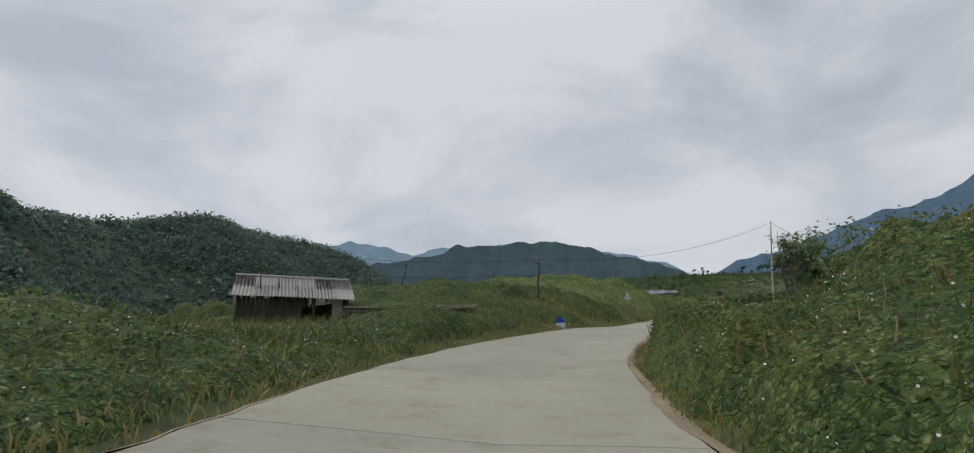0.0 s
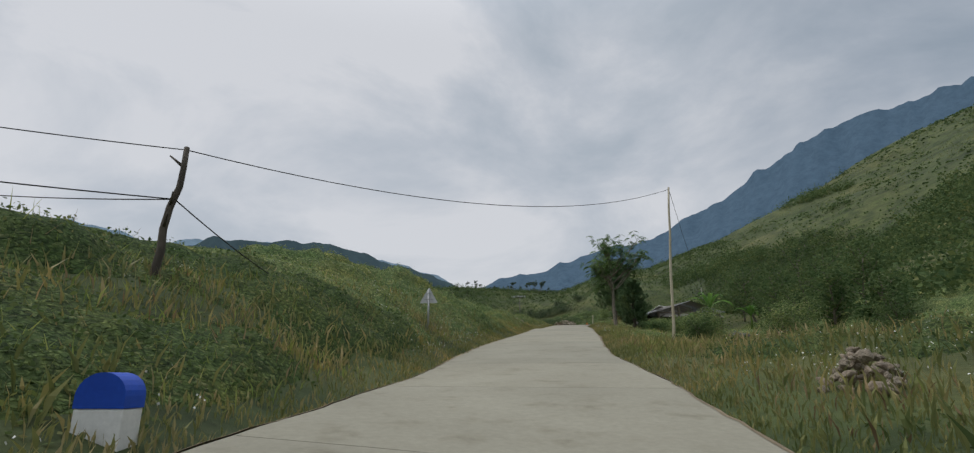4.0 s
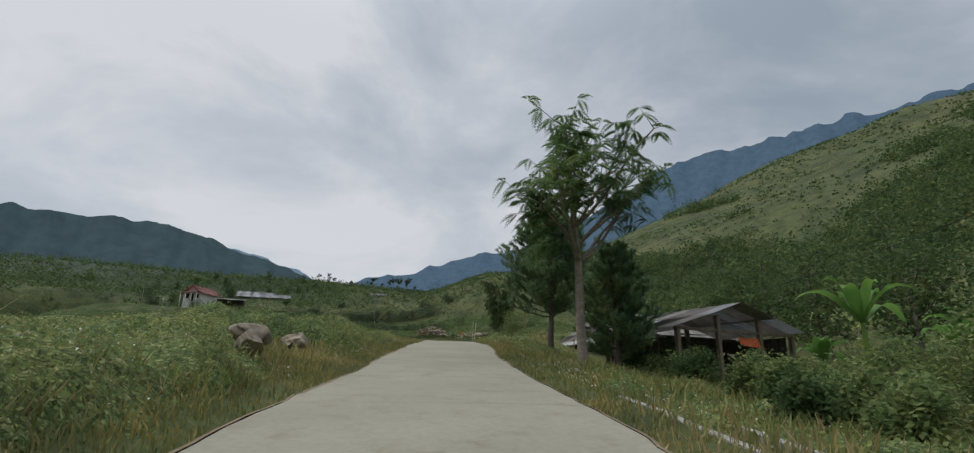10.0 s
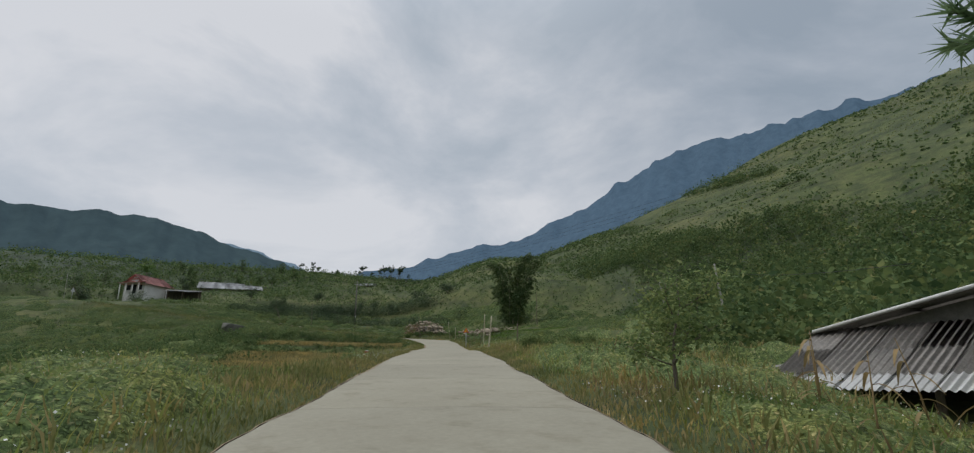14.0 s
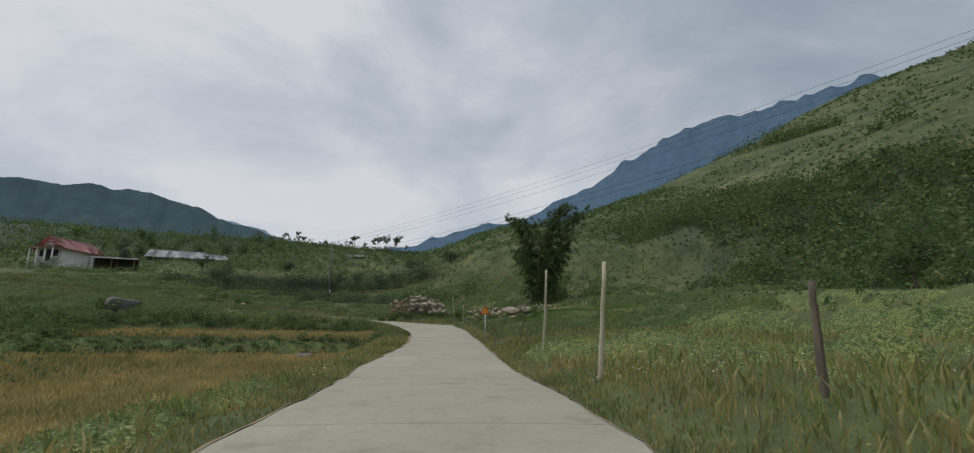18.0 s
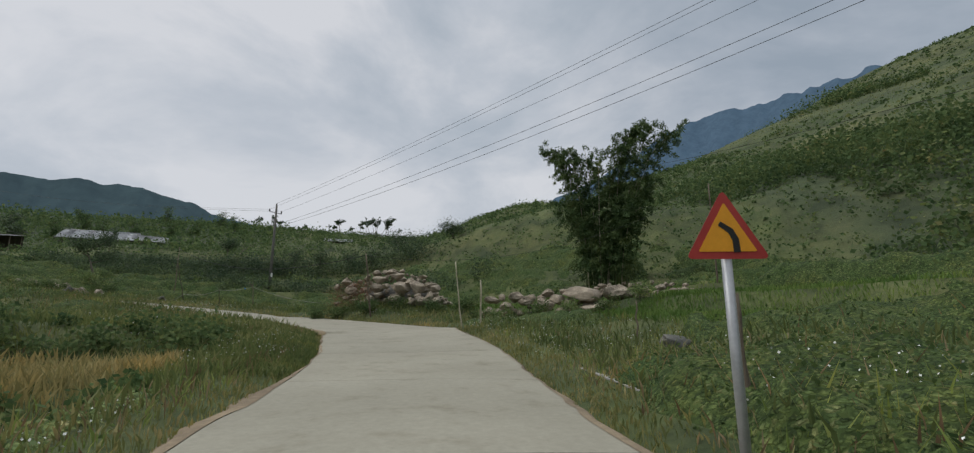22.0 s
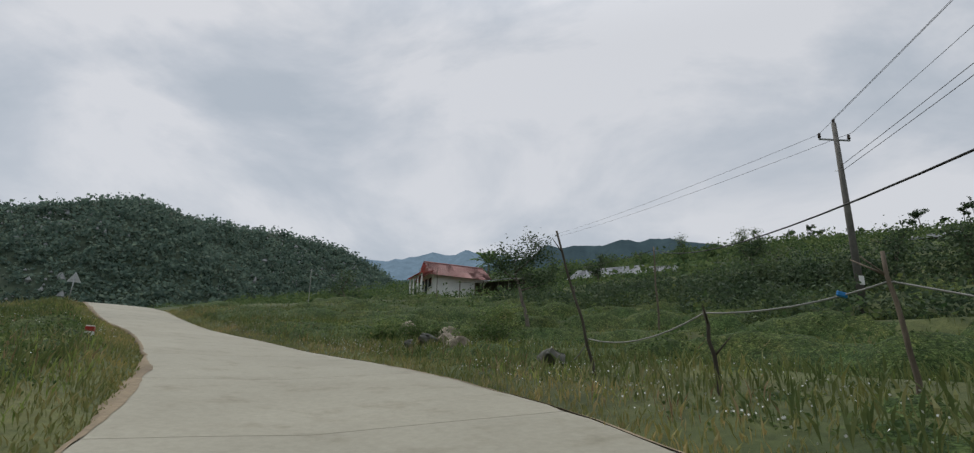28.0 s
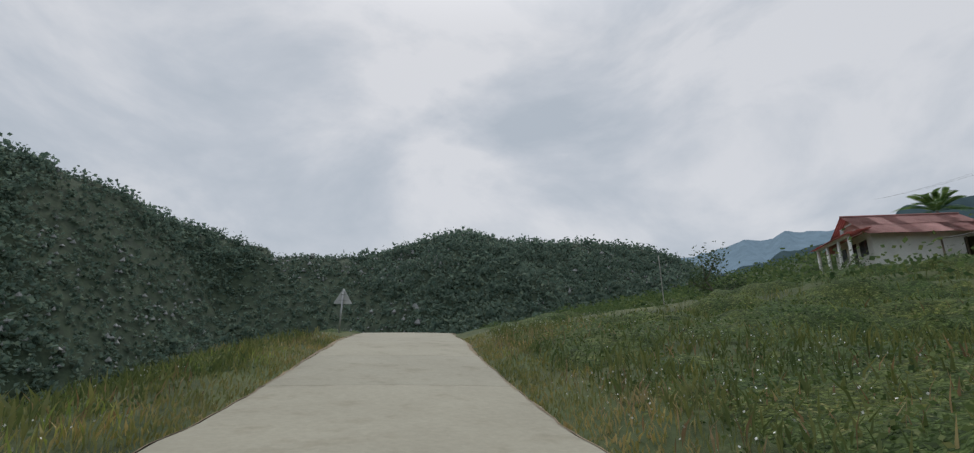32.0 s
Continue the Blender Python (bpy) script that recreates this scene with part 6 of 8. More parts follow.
# ---- concrete drain beside the road ----
def drain(s_lo, s_hi, off, name="concrete_drain"):
    """A low cast channel: two walls and a floor, following the road."""
    n = max(2, int((s_hi - s_lo) / 1.0))
    mid = 0.5 * (s_lo + s_hi)
    t = thing(name, 0, 0, 0, 0, "pale concrete drain channel along the verge", "drain", kind="structure")
    for label, inner, outer, lo, hi in (("near_wall", off, off + 0.14, -0.35, 0.03), ("far_wall", off + 0.55, off + 0.7, -0.35, 0.05), ("bed", off + 0.14, off + 0.64, -0.35, -0.22)):
        bm = bmesh.new()
        rings = []
        for i in range(n + 1):
            s = np.array([s_lo + (s_hi - s_lo) * i / n])
            (xa,), (ya,) = beside(s, -inner)
            (xb,), (yb,) = beside(s, -outer)
            (xc,), (yc,) = beside(s, -off)
            g = ground_z(xc, yc)
            rings.append([bm.verts.new(p) for p in ((xa, ya, g + lo), (xa, ya, g + hi), (xb, yb, g + hi), (xb, yb, g + lo))])
        for a, b in zip(rings[:-1], rings[1:]):
            for k in range(4):
                bm.faces.new((a[k], a[(k + 1) % 4], b[(k + 1) % 4], b[k]))
        bm.faces.new(rings[0])
        bm.faces.new(rings[-1][::-1])
        bmesh.ops.recalc_face_normals(bm, faces=bm.faces)
        part(label, bm, M_CONC, t)


drain(16.2, 18.2, 2.9, "drain_1")
drain(64.0, 97.0, 3.6, "drain_2")
drain(98.5, 103.0, 3.3, "drain_3")
drain(176.0, 181.0, 3.2, "drain_4")


# ---- buildings ----
def local_box(name, parent, a, b, mat, label="", bevel=0.01):
    c = [(p + q) / 2 for p, q in zip(a, b)]
    return box_part(name, c, [abs(q - p) for p, q in zip(a, b)], mat, parent, label, bevel=bevel)


def gable(bm, half, z0, z1, y, thick):
    front = [bm.verts.new(p) for p in ((-half, y, z0), (half, y, z0), (0, y, z1))]
    back = [bm.verts.new(p) for p in ((-half, y + thick, z0), (half, y + thick, z0), (0, y + thick, z1))]
    bm.faces.new(front)
    bm.faces.new(back[::-1])
    for i in range(3):
        bm.faces.new((front[(i + 1) % 3], front[i], back[i], back[(i + 1) % 3]))
    bmesh.ops.recalc_face_normals(bm, faces=bm.faces)
    return bm


# barn: x along its ridge, -y towards the road
barn_z = 4.6
barn = thing("barn", -10.0, 39.6, barn_z, 19.7, "low dark timber barn under a grey corrugated gable roof", "barn")
L, D, EAVE, RIDGE = 2.7, 1.95, 1.35, 2.65
sheet_slope(barn, (-L - 0.3, 0, RIDGE), (2 * L + 0.6, 0, 0), (0, -D - 0.3, EAVE - RIDGE), [M_BARNROOF], rows=2, seed=3)
sheet_slope(barn, (L + 0.3, 0, RIDGE), (-2 * L - 0.6, 0, 0), (0, D + 0.3, EAVE - RIDGE), [M_BARNROOF], rows=2, seed=4)
tube_part("ridge_cap", [(-L - 0.3, 0, RIDGE + 0.05), (L + 0.3, 0, RIDGE + 0.05)], [0.09, 0.09], M_BARNROOF, barn)
for gx_ in (-L, L):
    bm = gable(bmesh.new(), D, EAVE - 0.05, RIDGE - 0.08, 0, 0.05)
    bmesh.ops.transform(bm, matrix=pose(gx_, 0, 0, 0, 0, 90), verts=bm.verts)
    part("gable", bm, M_WOOD, barn, "dark board gable")
for k in range(26):
    local_box("board", barn, (-L + k * 0.208, D - 0.03, -0.3), (-L + k * 0.208 + 0.196, D, EAVE), M_WOOD, bevel=0)
    if k < 15:
        local_box("board", barn, (-L + k * 0.208, -D, -0.3), (-L + k * 0.208 + 0.196, -D + 0.03, EAVE - 0.1 * (k % 3 == 0)), M_WOOD, bevel=0)
for k in range(17):
    local_box("board", barn, (-L, -D + k * 0.23, -0.3), (-L + 0.03, -D + k * 0.23 + 0.215, EAVE), M_WOOD, bevel=0)
local_box("wall", barn, (L - 0.05, 0.2, -0.3), (L, D, EAVE), M_WOOD)
local_box("pier", barn, (L - 0.75, -D, -0.3), (L - 0.25, -D + 0.3, EAVE), M_CONC, "grey mud-block pier")
for px_ in (-L, -1.0, 1.0, L):
    tube_part("post", [(px_, -D, -0.3), (px_, -D, EAVE)], [0.08, 0.07], M_WOOD, barn)
for k in range(6):
    tube_part("rafter", [(-L + k * 1.08, 0, RIDGE - 0.1), (-L + k * 1.08, -D - 0.2, EAVE - 0.12)], [0.05, 0.05], M_WOOD, barn)
for k, px_ in enumerate((-0.5, 0.25, 1.0, 1.5)):
    plain_pole("wooden_post", "dark stick leaning before the barn", -10.9 + k * 0.7, 37.6 + 0.3 * k, 7.3 - 0.35 * k, 0.045, M_WOOD, (0.15 * (k - 1.5), 0), 60 + k, 0.05, "post", "barn sticks")
logs = thing("timber_stack", -5.8, 38.6, ground_z(-5.8, 38.6), 15, "stack of grey split timber beside the barn", "timber stack")
for k in range(14):
    r_ = random.Random(k)
    tube_part("log", [(-1.1 + r_.uniform(-0.2, 0.2), (k % 5) * 0.22 - 0.4, 0.1 + 0.17 * (k // 5)), (1.1 + r_.uniform(-0.2, 0.2), (k % 5) * 0.22 - 0.4 + r_.uniform(-0.1, 0.1), 0.12 + 0.17 * (k // 5))], [0.1, 0.085], M_POLEWOOD, logs)
planks = thing("plank_pile", -1.2, 39.2, ground_z(-1.2, 39.2) + 0.1, -8, "pile of pale sawn planks on the terrace edge", "plank pile")
for k in range(9):
    r_ = random.Random(k + 50)
    box_part("plank", (r_.uniform(-0.3, 0.3), (k % 3) * 0.28 - 0.3, 0.08 + 0.07 * (k // 3)), (2.4, 0.2, 0.05), M_BAMBOO, planks, turn=(0, r_.uniform(-2, 2), r_.uniform(-4, 4)))


# farmhouse below the road: x along its front, -y towards the road
FH = thing("farmhouse", 61.6, 93.0, 10.6, -102, "low farmhouse with dark open front under grey corrugated hip roof", "house")
W2 = 5.9
sheet_slope(FH, (-W2 + 1.1, 2.1, 3.55), (2 * W2 - 2.2, 0, 0), (0, -2.3, -1.2), [M_FIBRE], rows=2, seed=8)
sheet_slope(FH, (-W2 + 0.1, -0.15, 2.37), (2 * W2 - 0.2, 0, 0), (0, -0.85, -0.36), [M_NEWFIBRE], rows=1, seed=9)
for sgn in (-1, 1):
    bm = bmesh.new()
    pts = [(sgn * (W2 - 1.1), 2.1, 3.57), (sgn * (W2 - 1.1), -0.35, 2.3), (sgn * W2, -0.35, 2.3), (sgn * (W2 + 0.3), 7.7, 2.3), (sgn * (W2 - 1.1), 6.6, 3.57)]
    vs = [bm.verts.new(p) for p in pts]
    bm.faces.new(vs)
    bmesh.ops.solidify(bm, geom=bm.faces[:], thickness=0.04)
    part("roof_end", bm, M_FIBRE, FH)
part("gable", gable(bmesh.new(), 4.2, 3.45, 4.3, 2.2, 0.06), M_FIBRE, FH, "grey sheeted gablet")
sheet_slope(FH, (0, 1.7, 4.43), (0, 5.6, 0), (-4.7, 0, -0.97), [M_FIBRE], rows=2, seed=11)
sheet_slope(FH, (0, 7.3, 4.43), (0, -5.6, 0), (4.7, 0, -0.97), [M_FIBRE], rows=2, seed=12)
for sgn in (-1, 1):
    tube_part("verge_board", [(0, 1.66, 4.47), (sgn * 4.7, 1.66, 3.5)], [0.05, 0.05], M_NEWFIBRE, FH, "pale verge board")
local_box("back_wall", FH, (-W2, 7.4, -0.4), (W2, 7.5, 2.5), M_WOOD)
local_box("side_wall", FH, (-W2, 1.8, -0.4), (-W2 + 0.1, 7.4, 2.5), M_WOOD)
local_box("side_wall", FH, (W2 - 0.1, 1.8, -0.4), (W2, 7.4, 2.5), M_WOOD)
local_box("inner_wall", FH, (-W2, 2.4, -0.4), (W2, 2.5, 2.5), M_WOOD, "dark board inner wall")
for k in range(6):
    tube_part("post", [(-W2 + 0.4 + k * 2.2, -0.4, -0.5), (-W2 + 0.4 + k * 2.2, -0.4, 2.15)], [0.09, 0.085], M_POLEWOOD, FH)
for k, z_ in enumerate((0.35, 0.85, 1.35)):
    tube_part("rail", [(-W2, -0.45, z_), (1.2, -0.48, z_ + 0.05)], [0.04, 0.035], M_BAMBOO, FH, "pale pole rail")
    tube_part("rail", [(2.0, -0.45, z_ - 0.1), (W2, -0.48, z_)], [0.04, 0.035], M_BAMBOO, FH, "pale pole rail")

# open shed with a tarpaulin: x along its front, -y towards the road
SH = thing("open_shed", 55.2, 79.8, 10.3, -14, "open pole shed under grey sheets with an orange tarpaulin", "shed")
sheet_slope(SH, (0, -0.4, 3.3), (0, 5.4, 0), (-4.4, 0, -1.35), [M_FIBRE, M_TIN], rows=2, seed=15)
sheet_slope(SH, (0, 5.0, 3.3), (0, -5.4, 0), (4.4, 0, -1.15), [M_FIBRE, M_TIN], rows=2, seed=16)
for px_ in (-3.9, -1.3, 1.6, 4.0):
    for py_ in (0.0, 4.6):
        local_box("post", SH, (px_ - 0.1, py_ - 0.1, -0.4), (px_ + 0.1, py_ + 0.1, 3.05 - abs(px_) * 0.29), M_POLEWOOD)
local_box("beam", SH, (-4.1, -0.06, 1.9), (4.1, 0.06, 2.02), M_POLEWOOD)
local_box("back_wall", SH, (-4.1, 4.65, -0.4), (4.1, 4.72, 2.1), M_WOOD)
local_box("side_wall", SH, (3.95, 0.3, -0.4), (4.02, 4.6, 1.9), M_WOOD)
bm = bmesh.new()
bmesh.ops.create_grid(bm, x_segments=14, y_segments=5, size=0.5, matrix=Matrix.Diagonal((1.7, 0.45, 1, 1)))
for v in bm.verts:
    v.co.z = 0.09 * math.sin(v.co.x * 4) * (v.co.y + 0.5) - 0.12 * (1 - (v.co.x / 1.3) ** 2)
bmesh.ops.solidify(bm, geom=bm.faces[:], thickness=0.006)
tarp = part("tarpaulin", bm, M_ORANGE, SH, "sagging orange tarpaulin")
tarp.matrix_local = pose(0.9, -0.1, 1.55, 70, 4, 0)
tube_part("brace", [(-0.9, -0.1, 0.9), (0.6, -0.15, 0.2)], [0.04, 0.04], M_BAMBOO, SH, "pale leaning pole")
drum = bmesh.new()
tube(drum, [(0, 0, 0), (0, 0, 0.02), (0, 0, 0.28), (0, 0, 0.3), (0, 0, 0.58), (0, 0, 0.6), (0, 0, 0.86), (0, 0, 0.88)], [0.28, 0.29, 0.29, 0.305, 0.29, 0.305, 0.29, 0.28], 20)
tagged(part("plastic_drum", drum, M_BLUECLOTH), "blue plastic drum lying by the shed", "drum").matrix_world = pose(51.2, 80.6, ground_z(51.2, 80.6) + 0.25, 0, 90, 30)
LT = thing("lean_to", 51.6, 83.4, 10.2, -20, "small lean-to under pale fibre sheets", "shed")
sheet_slope(LT, (-1.7, 2.2, 2.6), (3.4, 0, 0), (0, -2.6, -0.75), [M_NEWFIBRE, M_FIBRE], rows=1, seed=18)
for px_ in (-1.5, 1.5):
    for py_, h_ in ((-0.2, 1.85), (2.0, 2.45)):
        tube_part("post", [(px_, py_, -0.4), (px_, py_, h_)], [0.06, 0.05], M_POLEWOOD, LT)


# houses up the valley
def small_house(name, x, y, turn, wide, long, eave, ridge, wall, roof, label, base=None, windows=True, sheets=True):
    z = (ground_z(x, y) if base is None else base) - 0.1
    h = thing(name, x, y, z, turn, label, "house")
    a, b = wide / 2, long / 2
    for n_, p0, p1 in (("front_wall", (-a, -b, -2.0), (a, -b + 0.2, eave)), ("back_wall", (-a, b - 0.2, -2.0), (a, b, eave)), ("side_wall", (-a, -b + 0.2, -2.0), (-a + 0.2, b - 0.2, eave)), ("side_wall", (a - 0.2, -b + 0.2, -2.0), (a, b - 0.2, eave))):
        local_box(n_, h, p0, p1, wall)
    for y0 in (-b, b - 0.15):
        part("gable", gable(bmesh.new(), a, eave, ridge - 0.12, y0, 0.15), M_PINK if roof is M_REDROOF else wall, h, "gable wall")
    over = 0.6
    run_ = a + over
    drop = (ridge - eave) * run_ / a
    rows_ = 2 if sheets else 1
    sheet_slope(h, (0, -b - over, ridge), (0, long + 2 * over, 0), (-run_, 0, -drop), [roof], 1.1, rows_, 21)
    sheet_slope(h, (0, b + over, ridge), (0, -long - 2 * over, 0), (run_, 0, -drop), [roof], 1.1, rows_, 22)
    tube_part("ridge_cap", [(0, -b - over, ridge + 0.06), (0, b + over, ridge + 0.06)], [0.1, 0.1], roof, h)
    if windows:
        for wx in (-a * 0.55, a * 0.55):
            w = local_box("window", h, (wx - 0.6, -b - 0.03, 1.0), (wx + 0.6, -b + 0.01, 2.3), M_GLASS_DARK, "dark window opening")
            for p0, p1 in (((wx - 0.68, -b - 0.06, 0.92), (wx + 0.68, -b - 0.02, 1.0)), ((wx - 0.68, -b - 0.06, 2.3), (wx + 0.68, -b - 0.02, 2.38))):
                local_box("frame_rail", w, p0, p1, M_WHITE)
        d_ = local_box("door", h, (-0.6, -b - 0.03, 0.1), (0.6, -b + 0.01, 2.35), M_GLASS_DARK, "dark open doorway")
    return h


red = small_house("red_roof_house", 71.8, 255.4, -53, 6.2, 8.4, 2.9, 4.9, M_PLASTER, M_REDROOF, "white plastered house with dull red metal gable roof", 32.7)
local_box("porch_beam", red, (-2.9, -5.9, 2.45), (2.9, -5.7, 2.7), M_WHITE)
for px_ in (-2.8, -1.0, 1.0, 2.8):
    tube_part("porch_column", [(px_, -5.8, -1.5), (px_, -5.8, 2.5)], [0.14, 0.13], M_WHITE, red, sides=12)
sheet_slope(red, (-3.4, -4.25, 3.05), (6.8, 0, 0), (0, -1.9, -0.4), [M_REDROOF], 1.1, 1, 24)
for k, zz in enumerate((3.4, 4.1)):
    local_box("gable_trim", red, (-1.0 + k * 0.4, -4.26, zz), (1.0 - k * 0.4, -4.21, zz + 0.14), M_WHITE)
local_box("satellite_plate", red, (1.9, -5.96, 2.75), (2.4, -5.9, 3.25), M_STEEL, "grey satellite dish")
SHED2 = thing("side_shed", 78.9, 249.4, 31.9, -18, "low open shed under pale sheets beside the house", "shed")
sheet_slope(SHED2, (-4.2, 2.5, 2.6), (8.4, 0, 0), (0, -4.6, -0.9), [M_FIBRE, M_TIN], 1.0, 2, 31)
for px_ in (-3.8, 0, 3.8):
    for py_, h_ in ((-1.8, 1.7), (2.2, 2.45)):
        tube_part("post", [(px_, py_, -2.5), (px_, py_, h_)], [0.08, 0.07], M_POLEWOOD, SHED2)
local_box("back_wall", SHED2, (-4.0, 2.3, -2.5), (4.0, 2.4, 2.4), M_WOOD)
small_house("timber_house", 95.2, 276.5, 70, 8.0, 12.0, 2.2, 4.2, M_WOOD, M_TIN, "dark timber house under pale tin roof", 37.0, False)
small_house("timber_house", 102.7, 273.0, 80, 5.0, 6.0, 1.8, 3.0, M_WOOD, M_TIN, "small timber outhouse under pale tin roof", 37.6, False)
small_house("hill_hut", 148.9, 281.7, 60, 4.5, 6.5, 1.2, 2.1, M_WOOD, M_TIN, "small dark hut with tin roof on the terraces", 45.3, False)


# ---- trees ----
def bough(bm, a, way, length, r0, r1, bend, seed, n=6, sides=7):
    r = random.Random(seed)
    p, d = Vector(a), Vector(way).normalized()
    pts = [p.copy()]
    for i in range(n):
        d = (d + Vector((r.uniform(-0.16, 0.16), r.uniform(-0.16, 0.16), bend / n + r.uniform(-0.06, 0.06)))).normalized()
        p = p + d * length / n
        pts.append(p.copy())
    tube(bm, pts, [r0 + (r1 - r0) * i / n for i in range(n + 1)], sides)
    return pts


def add_leaves(name, parent, place, size, mat, upright=0.35, narrow=0.5):
    return leaves(name, np.asarray(place), size, mat, "", "", upright, narrow, parent=parent)


def fronds(name, parent, roots, ways, lengths, pairs, leaf, mat, droop=0.5, wide=0.32):
    """Feather-shaped leaves: a stalk each with leaflets on both sides."""
    v = []
    for p, w, ln in zip(roots, ways, lengths):
        w = Vector(w).normalized()
        side = w.cross(Vector((0, 0, 1)))
        side = side.normalized() if side.length > 0.05 else Vector((1, 0, 0))
        q = Vector(p)
        stalk = []
        for i in range(pairs + 1):
            f = i / pairs
            stalk.append(q + w * ln * f - Vector((0, 0, droop * ln * f * f)))
        for i in range(1, pairs + 1):
            c = stalk[i]
            along = (stalk[i] - stalk[i - 1]).normalized()
            taper = math.sin(math.pi * min(0.97, 0.12 + 0.83 * i / pairs)) * leaf
            for sg in (-1, 1):
                tip = c + (side * sg * 0.9 + along * 0.45 - Vector((0, 0, 0.25))).normalized() * taper
                mid = c.lerp(tip, 0.5)
                h = along * taper * wide * 0.5
                v += [c, mid + h, tip, mid - h]
        for i in range(pairs):
            up = Vector((0, 0, 0.006))
            v += [stalk[i] - up, stalk[i + 1] - up, stalk[i + 1] + up, stalk[i] + up]
    v = np.array([tuple(p) for p in v])
    ob = new(name, mesh_of(name, v, np.arange(len(v)).reshape(-1, 4), mat))
    ob.parent = parent
    return ob


def feather_tree(x, y, top, spread, label):
    z = ground_z(x, y)
    t = thing("tree", x, y, z, 0, label, "tree")
    h = top - z
    bm = bmesh.new()
    trunk = [Vector((-0.02 * i + 0.03 * math.sin(i * 1.3), 0.01 * i + 0.04 * math.sin(i * 0.9), -0.3 + (h * 0.6 + 0.3) * i / 9)) for i in range(10)]
    tube(bm, trunk, [0.21 - 0.011 * i for i in range(10)], 12)
    tips = []
    r = random.Random(4)
    for k in range(14):
        i = 6 + k % 4
        a = trunk[i]
        turn = k * 2.4 + r.uniform(-0.4, 0.4)
        up = 0.6 + 0.13 * (i - 6) + r.uniform(0, 0.3)
        pts = bough(bm, a, (math.cos(turn), math.sin(turn), up), spread * r.uniform(0.6, 0.95) * (1.1 - 0.08 * (i - 6)) * (0.85 + 0.4 * (math.cos(turn) * 0.75 - math.sin(turn) * 0.66)), 0.085, 0.03, 0.25, 40 + k, 6, 7)
        for j in (3, 4, 5, 6):
            for m in range(2):
                ww = Vector((math.cos(turn + r.uniform(-1.3, 1.3)), math.sin(turn + r.uniform(-1.3, 1.3)), r.uniform(0.1, 1.1)))
                tw = bough(bm, pts[j], ww, spread * r.uniform(0.16, 0.34), 0.022, 0.008, 0.2, k * 99 + j * 9 + m, 3, 5)
                tips += [tw[-1], tw[-2]]
    for k, (i, way, length) in enumerate(((8, (-0.62, 0.5, 0.7), 2.7), (7, (-0.75, 0.62, 0.12), 1.3), (8, (-0.2, 0.9, 0.35), 2.0), (9, (0.75, -0.5, 0.55), 2.4))):
        pts = bough(bm, trunk[i], way, length, 0.075, 0.02, 0.0, 900 + k, 6, 7)
        for j in (3, 4, 5, 6):
            tw = bough(bm, pts[j], (way[0] + r.uniform(-0.9, 0.9), way[1] + r.uniform(-0.9, 0.9), r.uniform(-0.5, 0.5)), 0.8, 0.02, 0.008, -0.2, 950 + k * 9 + j, 3, 5)
            tips += [pts[j], tw[-1], tw[-2]]
    for k in range(5):
        tw = bough(bm, trunk[-1], (r.uniform(-0.5, 0.5), r.uniform(-0.5, 0.5), 1), h * r.uniform(0.16, 0.33), 0.07, 0.02, 0.1, 300 + k, 5, 6)
        tips += tw[2:]
        for j in (2, 3, 4, 5):
            a2 = bough(bm, tw[j], (r.uniform(-1, 1), r.uniform(-1, 1), 0.5), spread * 0.35, 0.02, 0.008, 0.2, 700 + k * 9 + j, 3, 5)
            tips += [a2[-1], a2[-2]]
    part("trunk", bm, M_PALEBARK, t, "pale grey forking trunk")
    roots, ways, lengths = [], [], []
    for p in tips:
        for m in range(3):
            turn = r.uniform(0, 6.28)
            roots.append(p)
            ways.append((math.cos(turn), math.sin(turn), r.uniform(-0.1, 0.6)))
            lengths.append(r.uniform(0.5, 0.95))
    fronds("crown", t, roots, ways, lengths, 10, 0.24, M_PINNATE, 0.75, 0.4)
    return t


